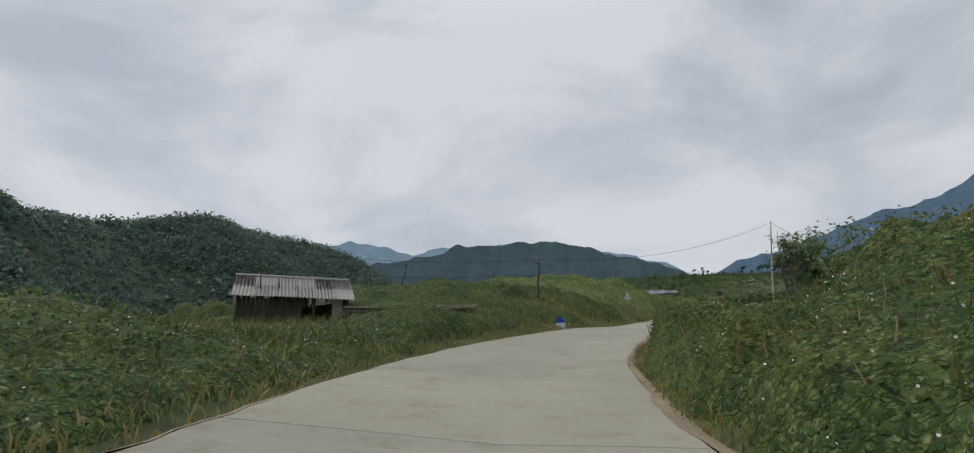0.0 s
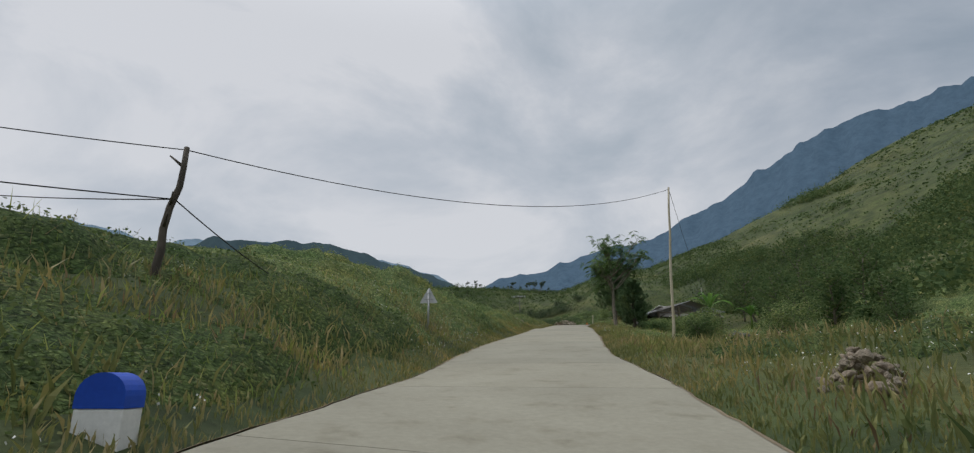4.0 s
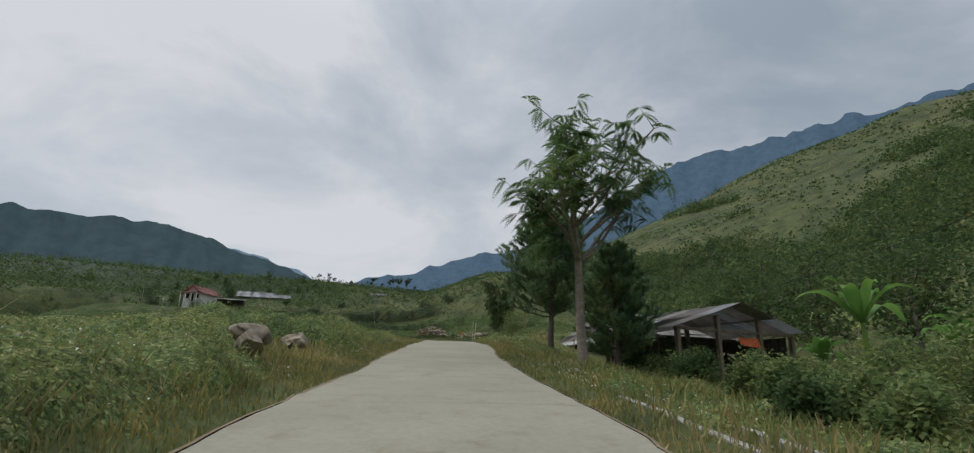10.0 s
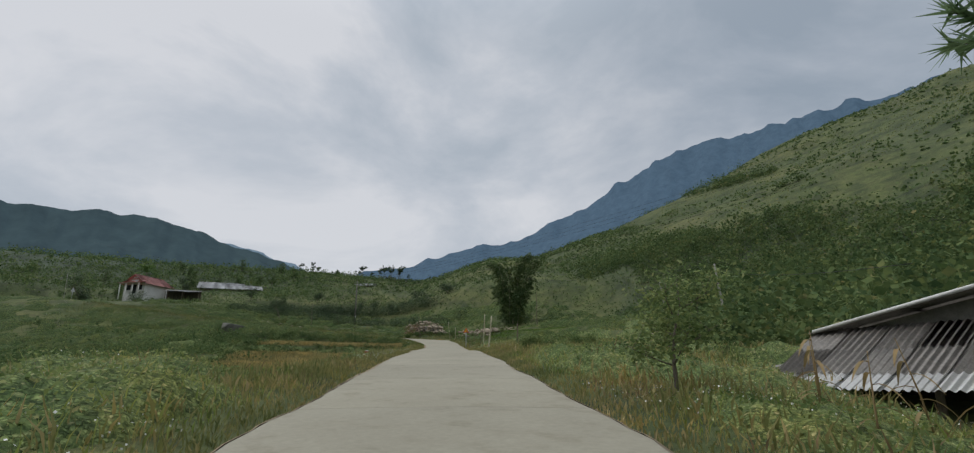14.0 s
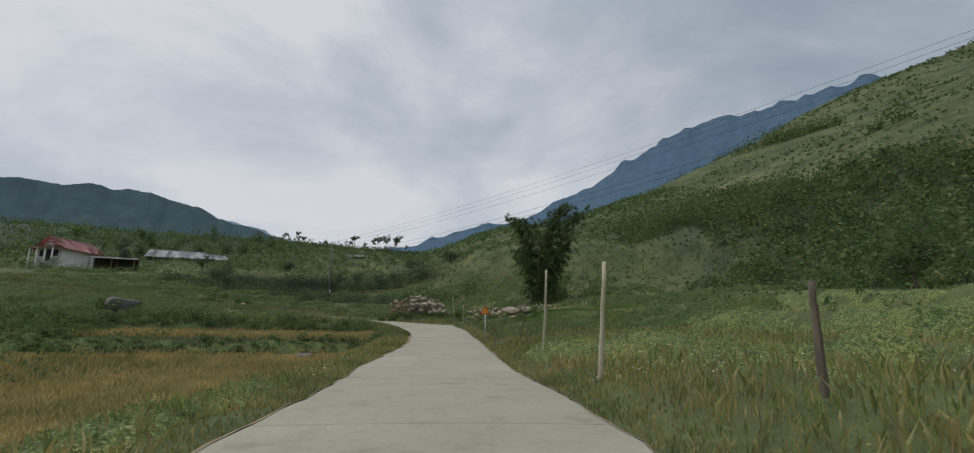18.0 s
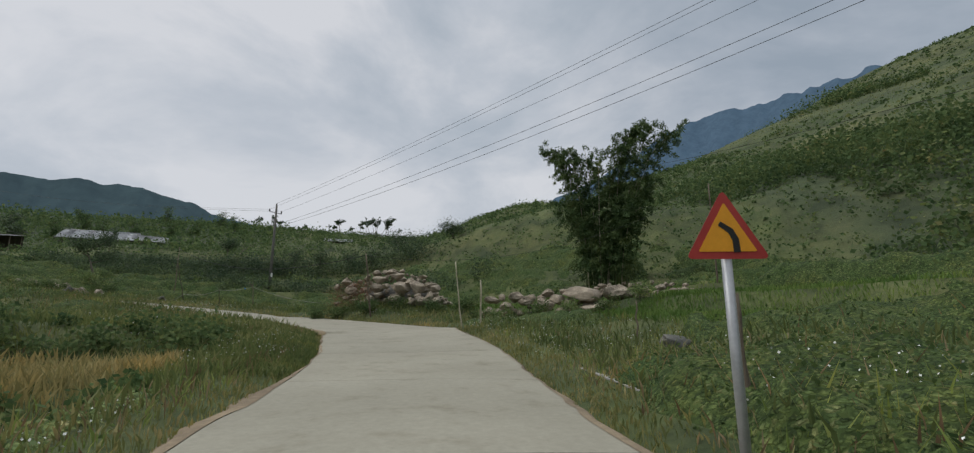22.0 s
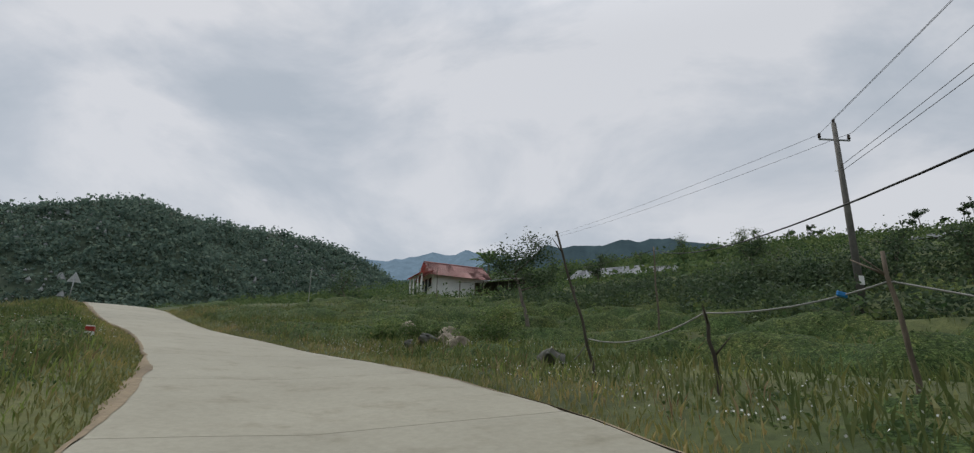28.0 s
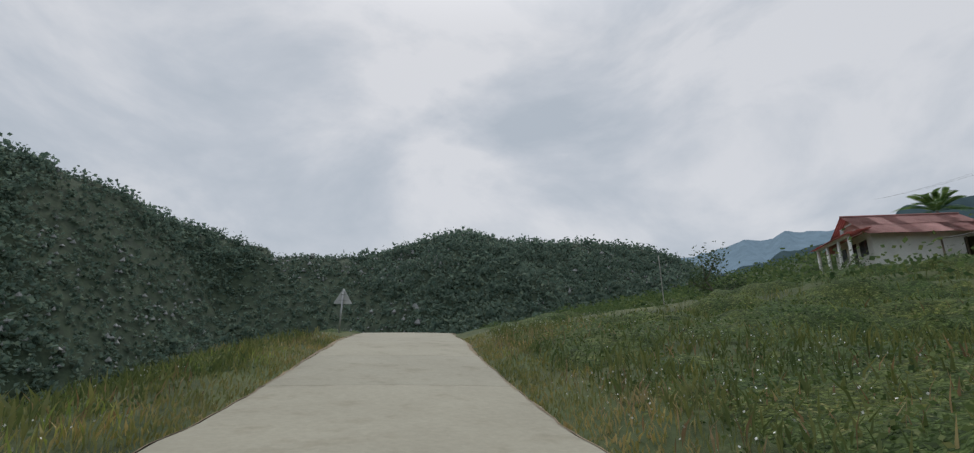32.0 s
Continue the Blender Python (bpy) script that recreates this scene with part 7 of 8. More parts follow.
def pine(x, y, top, spread, bare_to, seed, label, dense=1.0, base=None):
    z = ground_z(x, y)
    t = thing("pine_tree", x, y, z, 0, label, "tree")
    h = top - z
    bm = bmesh.new()
    r = random.Random(seed)
    trunk = [Vector((0.05 * math.sin(i * 0.8 + seed), 0.05 * math.sin(i * 1.1), -0.3 + (h + 0.3) * i / 14)) for i in range(15)]
    tube(bm, trunk, [0.2 - 0.0125 * i for i in range(15)], 12)
    tufts = []
    n = int(110 * dense)
    for k in range(n):
        f = k / n
        zz = bare_to + (h - bare_to) * f
        i = min(13, int(zz / h * 14))
        a = trunk[i].lerp(trunk[i + 1], zz / h * 14 - i)
        turn = k * 2.4 + r.uniform(-0.5, 0.5)
        ln = spread * (0.75 + 0.25 * min(1, f * 5)) * (1 - 0.68 * f ** 1.9) * r.uniform(0.65, 1.05)
        pts = bough(bm, a, (math.cos(turn), math.sin(turn), 0.1 + 0.5 * f), ln, 0.045, 0.014, 0.45, seed * 100 + k, 5, 5)
        for j in range(2, 6):
            tufts.append((pts[j], pts[j] - pts[j - 1]))
            for m in range(3):
                w = Vector((math.cos(turn + r.uniform(-1.5, 1.5)), math.sin(turn + r.uniform(-1.5, 1.5)), r.uniform(0.1, 0.9)))
                tw = bough(bm, pts[j], w, ln * r.uniform(0.14, 0.3), 0.012, 0.006, 0.4, seed * 7 + k * 31 + j * 5 + m, 3, 4)
                tufts += [(tw[-1], tw[-1] - tw[-2]), (tw[-2], tw[-2] - tw[-3])]
    part("trunk", bm, M_BARK, t, "dark scaly trunk and branches")
    c = np.array([tuple(p) for p, _ in tufts])
    w = np.array([tuple(d.normalized()) for _, d in tufts])
    per = 30
    k = np.repeat(np.arange(len(c)), per)
    way = w[k] * 0.9 + rng.normal(size=(len(k), 3)) * 0.62
    way /= np.linalg.norm(way, axis=1)[:, None]
    ln = rng.uniform(0.16, 0.30, len(k))[:, None]
    root = c[k] - w[k] * (rng.random(len(k)) * 0.16)[:, None]
    side = np.cross(way, rng.normal(size=(len(k), 3)))
    side /= np.linalg.norm(side, axis=1)[:, None] + 1e-6
    v = np.stack([root - side * 0.017, root + side * 0.017, root + way * ln], 1).reshape(-1, 3)
    ob = new("crown", mesh_of("crown", v, np.arange(len(v)).reshape(-1, 3), M_NEEDLE))
    ob.parent = t
    return t


def leafy_tree(name, x, y, top, spread, mat, label, seed, trunk_r=0.12, count=2600, size=0.16, open_=0.5, low=0.35, group="", base=None):
    """A broadleaf tree: forking limbs and leaves gathered in uneven clumps at their ends."""
    z = ground_z(x, y) if base is None else base
    t = thing(name, x, y, z, 0, label, "tree", group)
    h = top - z
    r = random.Random(seed)
    bm = bmesh.new()
    trunk = bough(bm, (0, 0, -0.3), (r.uniform(-0.1, 0.1), r.uniform(-0.1, 0.1), 1), h * 0.72, trunk_r, trunk_r * 0.4, 0.0, seed, 7, 8)
    tips = []
    for k in range(9):
        i = 2 + k % 6
        turn = k * 2.4 + r.uniform(-0.4, 0.4)
        if trunk[i].z < h * low:
            continue
        pts = bough(bm, trunk[i], (math.cos(turn), math.sin(turn), r.uniform(0.3, 0.9)), spread * r.uniform(0.6, 1.0), trunk_r * 0.4, trunk_r * 0.1, 0.3, seed * 50 + k, 5, 6)
        tips += pts[2:]
        for j in (2, 3, 4):
            tips += bough(bm, pts[j], (r.uniform(-1, 1), r.uniform(-1, 1), r.uniform(0, 0.9)), spread * 0.4, trunk_r * 0.16, trunk_r * 0.05, 0.2, seed * 90 + k * 7 + j, 3, 5)[1:]
    tips += bough(bm, trunk[-1], (0, 0, 1), h * 0.24, trunk_r * 0.35, trunk_r * 0.1, 0, seed + 5, 4, 6)[1:]
    part("trunk", bm, M_BARK, t)
    c = np.array([tuple(p) for p in tips])
    k = rng.integers(0, len(c), count)
    place = c[k] + rng.normal(size=(count, 3)) * spread * np.array([0.17, 0.17, 0.13]) * open_ * 2
    add_leaves("crown", t, place, size * rng.uniform(0.6, 1.4, count), mat, 0.4, 0.5)
    return t


def bamboo_clump(x, y, top, label):
    """Culms fanned out in plumes, with hanging sprays of narrow leaves; each plume: how far across, how deep, its height as a share."""
    z = ground_z(x, y)
    t = thing("bamboo_clump", x, y, z, 0, label, "bamboo")
    r = random.Random(8)
    h = top - z
    across, deep = Vector((0.35, -0.94, 0)), Vector((0.94, 0.35, 0))
    plumes = [(-4.2, 0.3, 0.92, 6), (-2.3, -0.6, 0.88, 5), (-0.9, 0.5, 0.84, 4), (0.9, -0.5, 0.87, 4), (2.7, 0.4, 1.0, 7), (3.5, -0.3, 0.92, 4), (4.9, 0.2, 0.95, 6),
              (-2.9, 1.2, 0.58, 4), (3.3, 1.0, 0.62, 4), (0.6, 1.2, 0.66, 4), (-1.5, -1.4, 0.5, 4), (2.2, -1.5, 0.48, 4)]
    place = []
    for reach, back, share, n_culms in plumes:
        for k in range(n_culms):
            root = across * (reach * 0.3 + r.gauss(0, 0.5)) + deep * r.gauss(0, 0.6) + Vector((0, 0, -0.2))
            tip = across * (reach * 1.22 + r.gauss(0, 0.5)) + deep * (back + r.gauss(0, 0.4))
            hh = h * share * r.uniform(0.88, 1.0)
            nod = 0.03 + 0.03 * max(reach - 3, 0)
            pts = []
            for i in range(14):
                f = i / 13
                p = root.lerp(tip, f ** 1.6)
                pts.append(Vector((p.x, p.y, root.z + hh * (1.22 * f - 0.22 * f ** 3 - nod * f ** 7))))
            tube_part("culm", pts, [0.045 * (1 - 0.85 * i / 13) + 0.005 for i in range(14)], M_BAMBOO if k % 4 == 0 else M_BAMBOOLEAF, t, sides=5)
            for i in range(2, 14):
                for _ in range(3):
                    out = Vector((r.gauss(0, 1), r.gauss(0, 1), 0)) * (0.55 if i < 11 else 0.3)
                    c = np.array(tuple(pts[i] + out))
                    m = r.randint(14, 34)
                    hang = rng.random(m)
                    place.append(c + np.column_stack([rng.normal(size=m) * 0.12 + out.x * 0.5 * hang, rng.normal(size=m) * 0.12 + out.y * 0.5 * hang, 0.12 - 0.55 * hang]))
    place = np.vstack(place)
    leaves("foliage", place, 0.3 * rng.uniform(0.7, 1.5, len(place)), M_BAMBOOLEAF, "", "", 0.9, 0.24, parent=t)
    return t


def palm(x, y, top, label, base=None):
    z = ground_z(x, y) if base is None else base
    t = thing("palm_tree", x, y, z, 0, label, "palm tree")
    h = top - z
    r = random.Random(3)
    tube_part("trunk", [(0, 0, -0.3), (0.1, 0, h * 0.35), (0.1, 0.1, h - 4.0)], [0.2, 0.17, 0.14], M_BARK, t)
    roots = [(0.1, 0.1, h - 4.0)] * 17
    ways = [(math.cos(k * 2.4), math.sin(k * 2.4), 0.3 + 2.2 * (k / 16)) for k in range(17)]
    fronds("crown", t, roots, ways, [r.uniform(4.4, 5.8) for _ in range(17)], 30, 0.95, M_PINNATE, 0.55, 0.2)


def banana(x, y, tall, seed, label):
    z = ground_z(x, y)
    t = thing("banana_plant", x, y, z, 0, label, "banana plant", "banana plants")
    r = random.Random(seed)
    tube_part("stem", [(0, 0, -0.2), (0.03, 0, tall * 0.3), (0.05, 0.03, tall * 0.5)], [0.13, 0.11, 0.07], M_BRIGHT, t)
    for k in range(8):
        turn = k * 2.4 + r.uniform(-0.3, 0.3)
        up = 0.8 + 0.45 * k
        ln = tall * r.uniform(0.5, 0.7)
        w = Vector((math.cos(turn), math.sin(turn), up)).normalized()
        side = w.cross(Vector((0, 0, 1))).normalized()
        bm = bmesh.new()
        rows = []
        for i in range(12):
            f = i / 11
            c = Vector((0.05, 0.03, tall * 0.48)) + w * ln * f - Vector((0, 0, 0.55 * ln * f ** 2.4))
            half = 0.26 * math.sin(math.pi * min(0.97, 0.06 + 0.92 * f)) ** 0.7 * (0.85 + 0.25 * r.random())
            rows.append([bm.verts.new(c + side * half * q + Vector((0, 0, abs(q) * half * 0.35))) for q in (-1, -0.5, 0, 0.5, 1)])
        for a, b in zip(rows[:-1], rows[1:]):
            for j in range(4):
                bm.faces.new((a[j], a[j + 1], b[j + 1], b[j])).smooth = True
        part("leaf", bm, M_BANANA, t)


feather_tree(45.6, 81.4, 20.9, 5.7, "tall slender tree with feathery dark green leaves beside the road")
pine(52.1, 89.0, 19.2, 3.2, 2.5, 2, "dense dark green pine beside the road", 1.25)
pine(49.4, 82.6, 15.8, 2.1, 0.9, 6, "dark drooping conifer beside the farmhouse", 0.9)
bamboo_clump(122.0, 170.6, 38.2, "tall leafy bamboo clump on the slope")
leafy_tree("tree", 90.2, 209.0, 29.4, 2.6, M_DARKLEAF, "sparse dark tree on the grassy slope", 3, 0.14, 3400, 0.17, 0.42)
leafy_tree("bush", 89.2, 205.9, 24.4, 1.3, M_LEAF, "round green bush in the meadow", 4, 0.05, 2200, 0.13, 0.55, 0.05)
leafy_tree("bush", 56.9, 97.4, 15.4, 1.25, M_LEAF, "feathery pale green bush beside the road", 6, 0.05, 3200, 0.10, 0.5, 0.1)
leafy_tree("tree", 59.0, 252.5, 37.6, 3.0, M_DARKLEAF, "low dark tree below the red-roofed house", 7, 0.2, 2600, 0.34, 0.6, 0.1)
palm(73.3, 272.0, 45.4, "green palm behind the red-roofed house", ground_z(73.3, 272.0))
leafy_tree("tree", 82.0, 262.0, 40.5, 2.5, M_DARKLEAF, "small tree behind the sheds", 12, 0.15, 1300, 0.3, 0.5)
leafy_tree("tree", 108.0, 232.0, 33.8, 2.2, M_DARKLEAF, "small tree on the hedge bank", 14, 0.12, 1200, 0.22, 0.5)
leafy_tree("tree", 128.0, 214.0, 34.5, 3.0, M_DARKLEAF, "broad tree on the hedge bank", 17, 0.16, 2000, 0.22, 0.55)
leafy_tree("tree", 134.0, 208.0, 35.5, 3.0, M_DARKLEAF, "broad tree on the hedge bank", 18, 0.16, 2000, 0.22, 0.55)
for k, (tx, ty, tz) in enumerate(((113.0, 217.5, 31.9), (116.0, 215.5, 31.4), (119.0, 213.5, 31.4), (121.5, 211.0, 31.2))):
    leafy_tree("tree", tx, ty, tz, 1.7, M_DARKLEAF, "small dark tree standing in the hedge", 60 + k, 0.1, 1100, 0.18, 0.5, 0.3, "hedge trees")
leafy_tree("tree", 93.5, 241.0, 34.4, 2.0, M_DARKLEAF, "slim young tree on the slope", 19, 0.1, 900, 0.24, 0.4)
leafy_tree("tree", 110.0, 235.1, 35.0, 1.6, M_BARK, "bare twiggy little tree", 22, 0.08, 200, 0.1, 0.5)
leafy_tree("tree", 7.3, 22.0, 6.0, 0.8, M_BARK, "bare twiggy little tree on the bank", 23, 0.05, 90, 0.08, 0.5)
for k, (bs, bd, bh, br) in enumerate(((70.5, -9.0, 1.8, 1.0), (73.5, -10.5, 2.3, 1.2), (76.5, -9.5, 1.9, 1.1), (79.0, -11.0, 2.4, 1.3), (81.5, -9.5, 1.7, 1.0), (84.0, -10.2, 2.0, 1.1), (72.0, -14.5, 2.8, 1.6), (75.0, -16.5, 3.0, 1.7), (68.5, -13.0, 2.6, 1.5), (66.5, -17.5, 3.2, 1.8), (86.0, -8.8, 1.5, 0.9), (88.0, -9.2, 1.6, 0.9), (87.2, -7.6, 1.3, 0.8), (89.6, -8.4, 1.5, 0.8), (85.0, -7.8, 1.3, 0.8), (83.0, -8.2, 1.4, 0.9), (90.8, -9.6, 1.6, 0.9), (93.0, -9.5, 1.6, 0.9), (95.5, -9.0, 1.4, 0.9), (98.0, -9.5, 1.5, 0.9), (100.5, -9.2, 1.3, 0.9), (103.0, -9.0, 1.5, 0.9), (91.0, -11.8, 2.6, 1.4), (89.0, -13.2, 3.0, 1.6), (104.5, -11.2, 2.0, 1.1))):
    (qx,), (qy,) = beside(np.array([bs]), bd)
    leafy_tree("bush", qx, qy, ground_z(qx, qy) + bh, br, M_LEAF if k % 3 else M_SLOPE, "dense leafy bush before the sheds", 200 + k, 0.05, 2300, 0.13, 0.6, 0.02, "yard bushes")
for k, (bx, by, bh) in enumerate(((98.6, 174.9, 0.8), (99.4, 173.4, 0.7), (100.5, 171.6, 0.75), (101.6, 169.9, 0.7), (102.7, 168.2, 0.9), (104.4, 167.4, 1.0), (105.6, 168.6, 0.9))):
    leafy_tree("bush", bx, by, ground_z(bx, by) + bh, 0.85, M_DEEPLEAF if k % 2 else M_SLOPE, "low leafy weeds at the foot of the boulder pile", 240 + k, 0.03, 900, 0.11, 0.6, 0.02, "weeds by the pile")
for k, (bx, by, bh) in enumerate(((84.9, 201.2, 0.9), (86.2, 200.6, 1.1), (86.0, 202.0, 0.9), (87.0, 200.4, 0.8), (88.3, 201.2, 1.0), (89.3, 200.3, 1.6), (83.6, 203.6, 0.9), (85.2, 199.2, 0.8), (89.8, 202.4, 1.9), (90.6, 198.6, 1.2))):
    leafy_tree("bush", bx, by, ground_z(bx, by) + bh, 0.8, M_DEEPLEAF if k % 2 else M_LEAF, "leafy weeds grown round the pale boulders", 260 + k, 0.03, 900, 0.1, 0.6, 0.02, "weeds by the boulders")
for k, (bx, by, bh) in enumerate(((103.6, 163.4, 0.7), (104.6, 161.6, 0.8), (105.2, 160.0, 0.9), (105.9, 158.6, 0.8), (106.8, 157.2, 0.9), (103.2, 164.6, 0.6))):
    leafy_tree("bush", bx, by, ground_z(bx, by) + bh, 0.75, M_DEEPLEAF if k % 2 else M_LEAF, "leafy weeds at the foot of the boulder wall", 280 + k, 0.03, 800, 0.1, 0.6, 0.02, "weeds by the wall")
for k, (bx, by) in enumerate(((67.9, 112.4), (69.0, 111.4), (70.0, 110.2))):
    leafy_tree("bush", bx, by, ground_z(bx, by) + 0.6, 0.95, M_LEAF, "broad leafy bush in the grass beside the road", 295 + k, 0.04, 2600, 0.09, 0.6, 0.02, "verge bushes")
leafy_tree("bush", 72.6, 187.8, ground_z(72.6, 187.8) + 1.9, 1.3, M_SLOPE, "dark bush grown around the field boulder", 231, 0.05, 1500, 0.16, 0.6, 0.02)
leafy_tree("bush", 67.4, 246.5, ground_z(67.4, 246.5) + 5.8, 2.3, M_DARKLEAF, "dark round bush below the red-roofed house", 230, 0.06, 2200, 0.2, 0.6, 0.02)


def corn_stalk(x, y, tall, seed):
    t = thing("corn_stalk", x, y, ground_z(x, y), 0, "dried brown corn stalk in the weeds", "corn", "dried corn stalks")
    r = random.Random(seed)
    lean_x, lean_y = r.uniform(-0.25, 0.25), r.uniform(-0.25, 0.25)
    tube_part("stem", [(0, 0, -0.1), (lean_x * 0.4, lean_y * 0.4, tall * 0.5), (lean_x, lean_y, tall)], [0.016, 0.013, 0.006], M_DRYCORN, t, sides=6)
    for k in range(7):
        f = 0.25 + 0.65 * k / 6
        turn = k * 2.6 + r.uniform(-0.4, 0.4)
        w = Vector((math.cos(turn), math.sin(turn), 0))
        side = Vector((-w.y, w.x, 0))
        ln = r.uniform(0.35, 0.6)
        bm = bmesh.new()
        rows = []
        for i in range(6):
            q = i / 5
            c = Vector((lean_x * f, lean_y * f, tall * f)) + w * ln * q + Vector((0, 0, 0.35 * ln * q - 1.0 * ln * q * q))
            half = 0.03 * math.sin(math.pi * min(0.95, 0.15 + 0.8 * q))
            rows.append([bm.verts.new(c - side * half), bm.verts.new(c + Vector((0, 0, -0.01))), bm.verts.new(c + side * half)])
        for a, b in zip(rows[:-1], rows[1:]):
            for j in range(2):
                bm.faces.new((a[j], a[j + 1], b[j + 1], b[j])).smooth = True
        part("leaf", bm, M_DRYCORN, t)


for k, (bs, bd, bh) in enumerate(((110.6, -5.4, 1.5), (111.6, -6.2, 1.7), (112.4, -5.2, 1.3), (113.3, -6.8, 1.6), (114.2, -5.8, 1.5), (109.4, -6.0, 1.4), (115.4, -6.6, 1.4), (110.2, -7.6, 1.6))):
    (qx,), (qy,) = beside(np.array([bs]), bd)
    corn_stalk(qx, qy, bh, 300 + k)
banana(51.6, 73.6, 5.6, 1, "bright green banana plant by the shed")
banana(55.0, 71.5, 3.6, 2, "bright green banana plant in bushes")
banana(50.2, 74.6, 2.8, 3, "young banana plant by the shed")
banana(60.4, 72.0, 4.0, 4, "banana plant at the wood edge")
leafy_tree("bush", 6.6, 19.4, 5.2, 0.8, M_LEAF, "thin leafy bush on the steep bank", 31, 0.04, 700, 0.09, 0.5, 0.2)
r4 = random.Random(77)
for k in range(24):
    f = min(max(r4.choice((0.0, 0.05, 0.3, 0.62, 0.74, 0.82, 0.88, 0.94, 1.0)) + r4.gauss(0, 0.025), -0.1), 1.15)
    tx, ty = 146 + f * 22 + r4.uniform(-1.5, 1.5), 330 - f * 40 + r4.uniform(-5, 5)
    th = r4.uniform(4.0, 7.5) if f < 0.1 or f > 0.55 else r4.uniform(2.5, 4.0)
    leafy_tree("tree", tx, ty, ground_z(tx, ty) + th, th * r4.uniform(0.2, 0.32), M_DARKLEAF, "thin tall tree with tufted crown on the skyline ridge", 80 + k, 0.1, 420, 0.34, r4.uniform(0.2, 0.36), r4.uniform(0.4, 0.6), "skyline trees")
n = 520
f = rng.random(n)
clump_field("ridge_scrub", "dark scrub along the far ridge", "bushes", 142 + f * 100 + rng.normal(size=n) * 7, 336 - f * 70 + rng.normal(size=n) * 7, rng.uniform(0.7, 2.3, n), 30, np.full(n, 0.6), M_DARKLEAF, 0.8)
for k in range(14):
    tx, ty = r4.uniform(50, 130), r4.uniform(270, 330)
    th = r4.uniform(3.5, 7.0)
    leafy_tree("tree", tx, ty, ground_z(tx, ty) + th, th * 0.3, M_SLOPE, "thin dark tree among the hill houses", 120 + k, 0.12, 700, 0.36, 0.75, 0.1, "village trees")
for k, (tx, ty, th) in enumerate(((58, 70, 6), (62, 74, 7), (66, 79, 7.5), (70, 84, 8), (75, 88, 7), (56, 66, 5), (50, 60, 5), (47, 55, 4.5), (66, 70, 8), (72, 76, 9), (80, 92, 7), (60, 63, 7), (112, 126, 6.5))):
    leafy_tree("tree", tx, ty, ground_z(tx, ty) + th, th * 0.42, M_SLOPE, "leafy green tree at the foot of the wooded slope", 160 + k, 0.13, 1900, 0.3, 0.6, 0.12, "slope trees")


# ---- rice field and bare yard, laid on the ground ----
def patch(name, label, category, mat, s_lo, s_hi, d_lo, d_hi, lift):
    ss, dd = np.meshgrid(np.linspace(s_lo, s_hi, 70), np.linspace(d_lo, d_hi, 40))
    wob = 1.3 * fbm(ss, dd, 6.0, 3, 95)
    x, y = beside((ss + wob).ravel(), (dd + wob).ravel())
    z = land_at(x, y) + lift
    n = 70
    c = (np.arange(39)[:, None] * n + np.arange(n - 1)[None, :]).ravel()
    ob = new(name, mesh_of(name, np.column_stack([x, y, z]), np.column_stack([c, c + 1, c + n + 1, c + n]), mat, True))
    return tagged(ob, label, category, kind="structure")


patch("yard_ground", "bare tan earth yard", "ground", M_SOIL, 59, 75, -7.2, -16, 0.05)
n = 60000
ss, dd = rng.uniform(147, 190, n), rng.uniform(5.6, 22, n)
x, y = beside(ss, dd)
keep = (fbm(x, y, 5.0, 3, 97) > -0.5) & bare(ss, dd)
blades("rice_straw", x[keep], y[keep], 0.25 + 0.3 * rng.random(keep.sum()), M_STRAW, "ripe yellow rice standing in the low field", "rice", 0.022)
n = 20000
ss, dd = rng.uniform(184, 203, n), -rng.uniform(8.8, 19.2, n)
x, y = beside(ss, dd)
blades("paddy_grass", x, y, 0.15 + 0.2 * rng.random(n), M_PADDY, "bright green young grass in the small field", "grass", 0.02)
n = 420
wx = rng.uniform(64, 90, n)
upper = rng.random(n) < 0.6
wy = np.where(upper, rng.uniform(161.0, 163.2, n), rng.uniform(153.6, 155.6, n)) - 0.12 * (wx - 78)
keep = clear_of_road(wx, wy, 2.2)
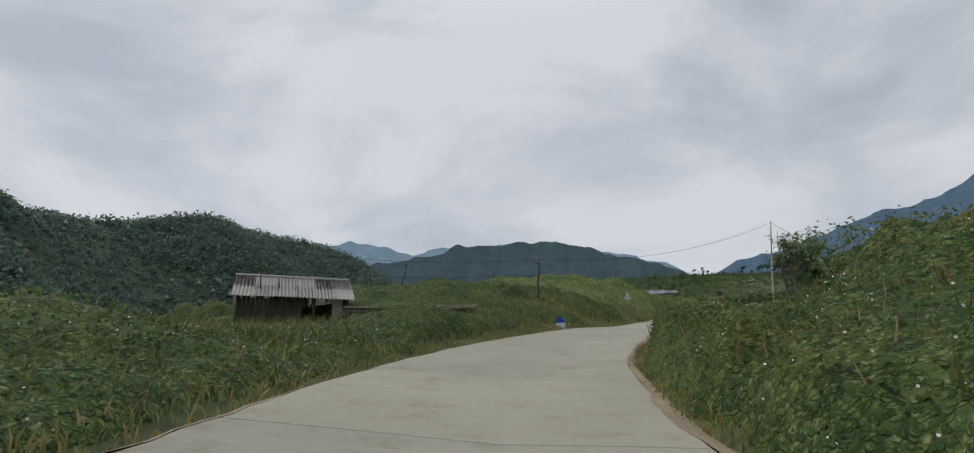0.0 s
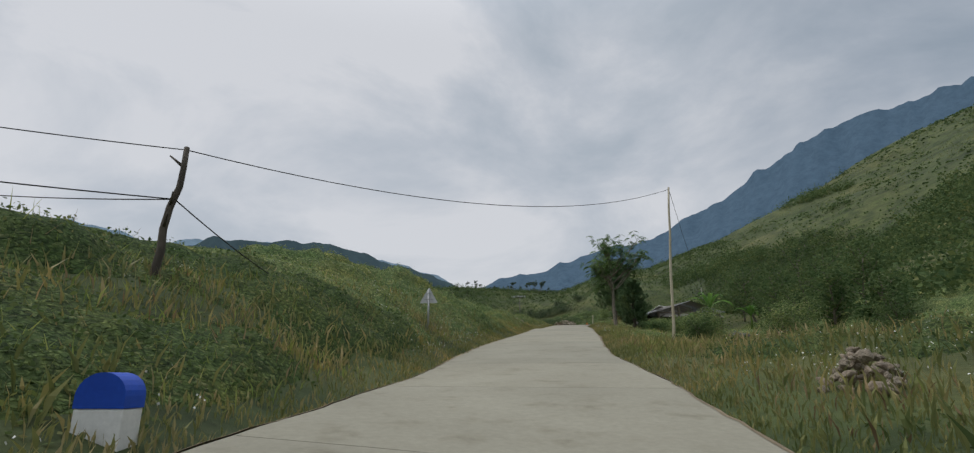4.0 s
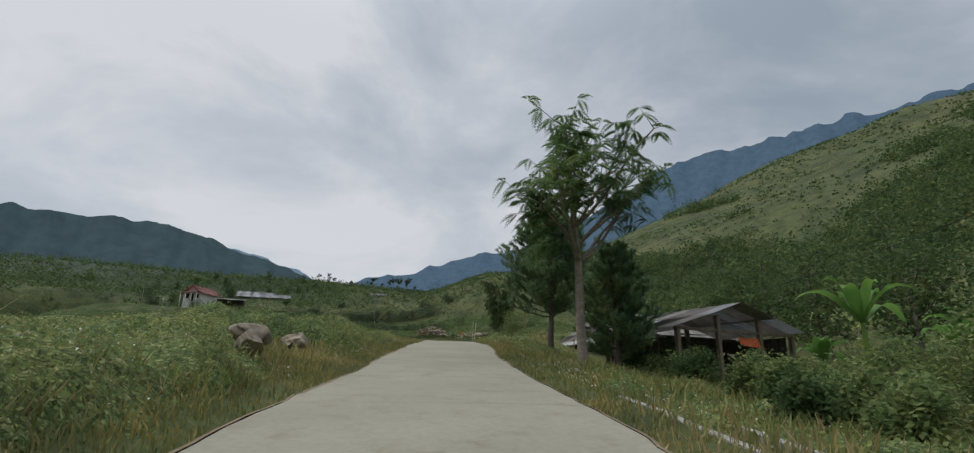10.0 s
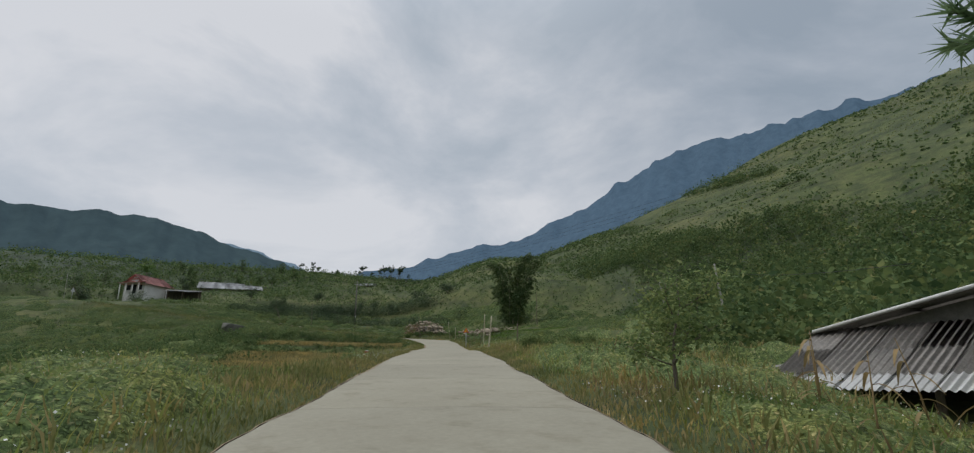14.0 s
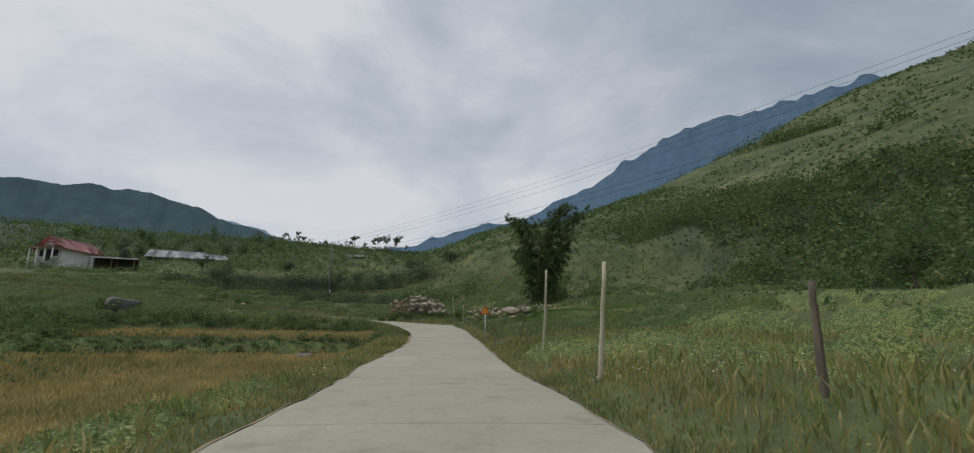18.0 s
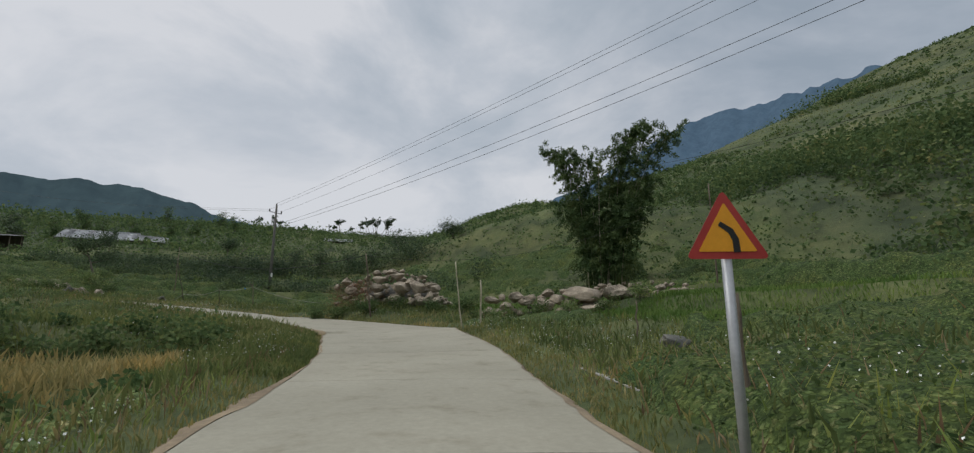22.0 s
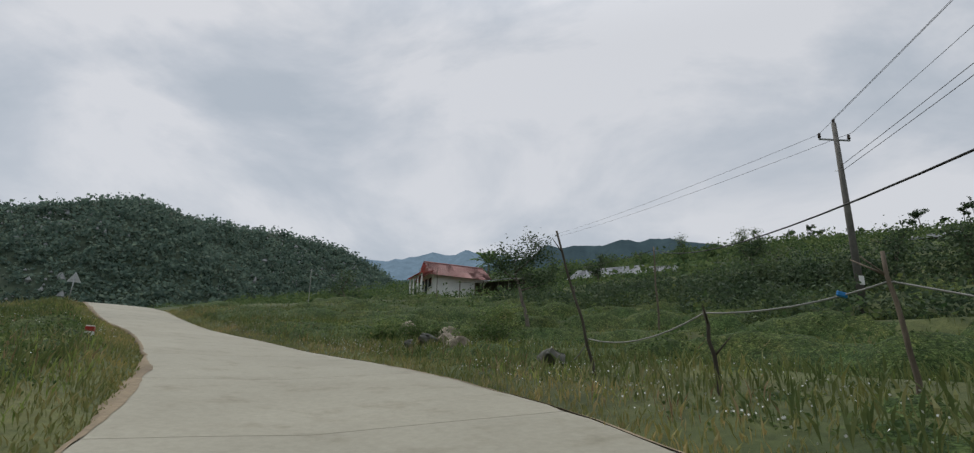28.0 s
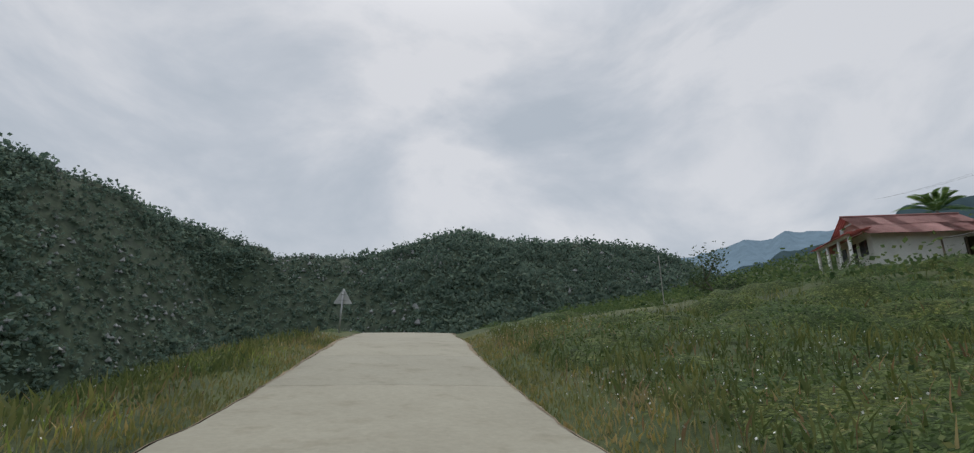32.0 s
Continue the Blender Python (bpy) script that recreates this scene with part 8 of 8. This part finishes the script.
clump_field("paddy_banks", "dark bushes on the banks between the stepped fields", "bushes", wx[keep], wy[keep], rng.uniform(0.25, 0.75, keep.sum()) * np.where(upper[keep], 1.0, 0.6), 46, np.full(keep.sum(), 0.13), M_SLOPE, 0.75)
n = 900
ss, which = rng.uniform(124, 178, n), rng.integers(0, 3, n)
dd = np.choose(which, [22.5 + rng.normal(size=n) * 0.35, 25.8 + rng.normal(size=n) * 0.8, 30.5 + rng.normal(size=n) * 1.1]) + 1.2 * fbm(ss, ss * 0, 12.0, 3, 99)
x, y = beside(ss, dd)
clump_field("terrace_hedges", "dark hedges of weeds along the rice terraces", "bushes", x, y, np.choose(which, [0.32, 0.75, 0.8]) * rng.uniform(0.6, 1.4, n), 34, np.full(n, 0.17), M_SLOPE, 0.85)
for count, hx, hy, r_lo, r_hi in ((220, (84, 97, 107, 124), (229, 220.5, 206, 189), (0.6, 0.7, 0.8, 0.8), (1.2, 1.4, 1.5, 1.5)), (520, (93, 104, 112, 128), (229, 221.5, 218.5, 206), (0.5, 0.9, 1.2, 1.4), (1.0, 1.8, 2.3, 2.6))):
    hk = rng.random(count)
    bx = np.interp(hk, [0, 0.3, 0.6, 1.0], hx) + rng.normal(size=count) * 1.5
    by = np.interp(hk, [0, 0.3, 0.6, 1.0], hy) + rng.normal(size=count) * 1.5
    clump_field("hedge_bushes", "dark hedge of bushes along the field bank", "bushes", bx, by, np.interp(hk, [0, 0.3, 0.6, 1.0], r_lo) + rng.random(count) * (np.interp(hk, [0, 0.3, 0.6, 1.0], r_hi) - np.interp(hk, [0, 0.3, 0.6, 1.0], r_lo)), 60, np.full(count, 0.2), M_DARKLEAF, 0.9)
n = 3200
k = rng.random(n)
vx, vy = 101.2 - 1.3 * k + rng.normal(size=n) * 0.35, 172.6 + 2.4 * k + rng.normal(size=n) * 0.45
leaves("dead_vines", np.column_stack([vx, vy, land_at(vx, vy) + 0.4 + 1.4 * rng.random(n)]), 0.11, M_DRYVINE, "reddish dead vines hanging over the boulders", "vines", 0.6, 0.18)
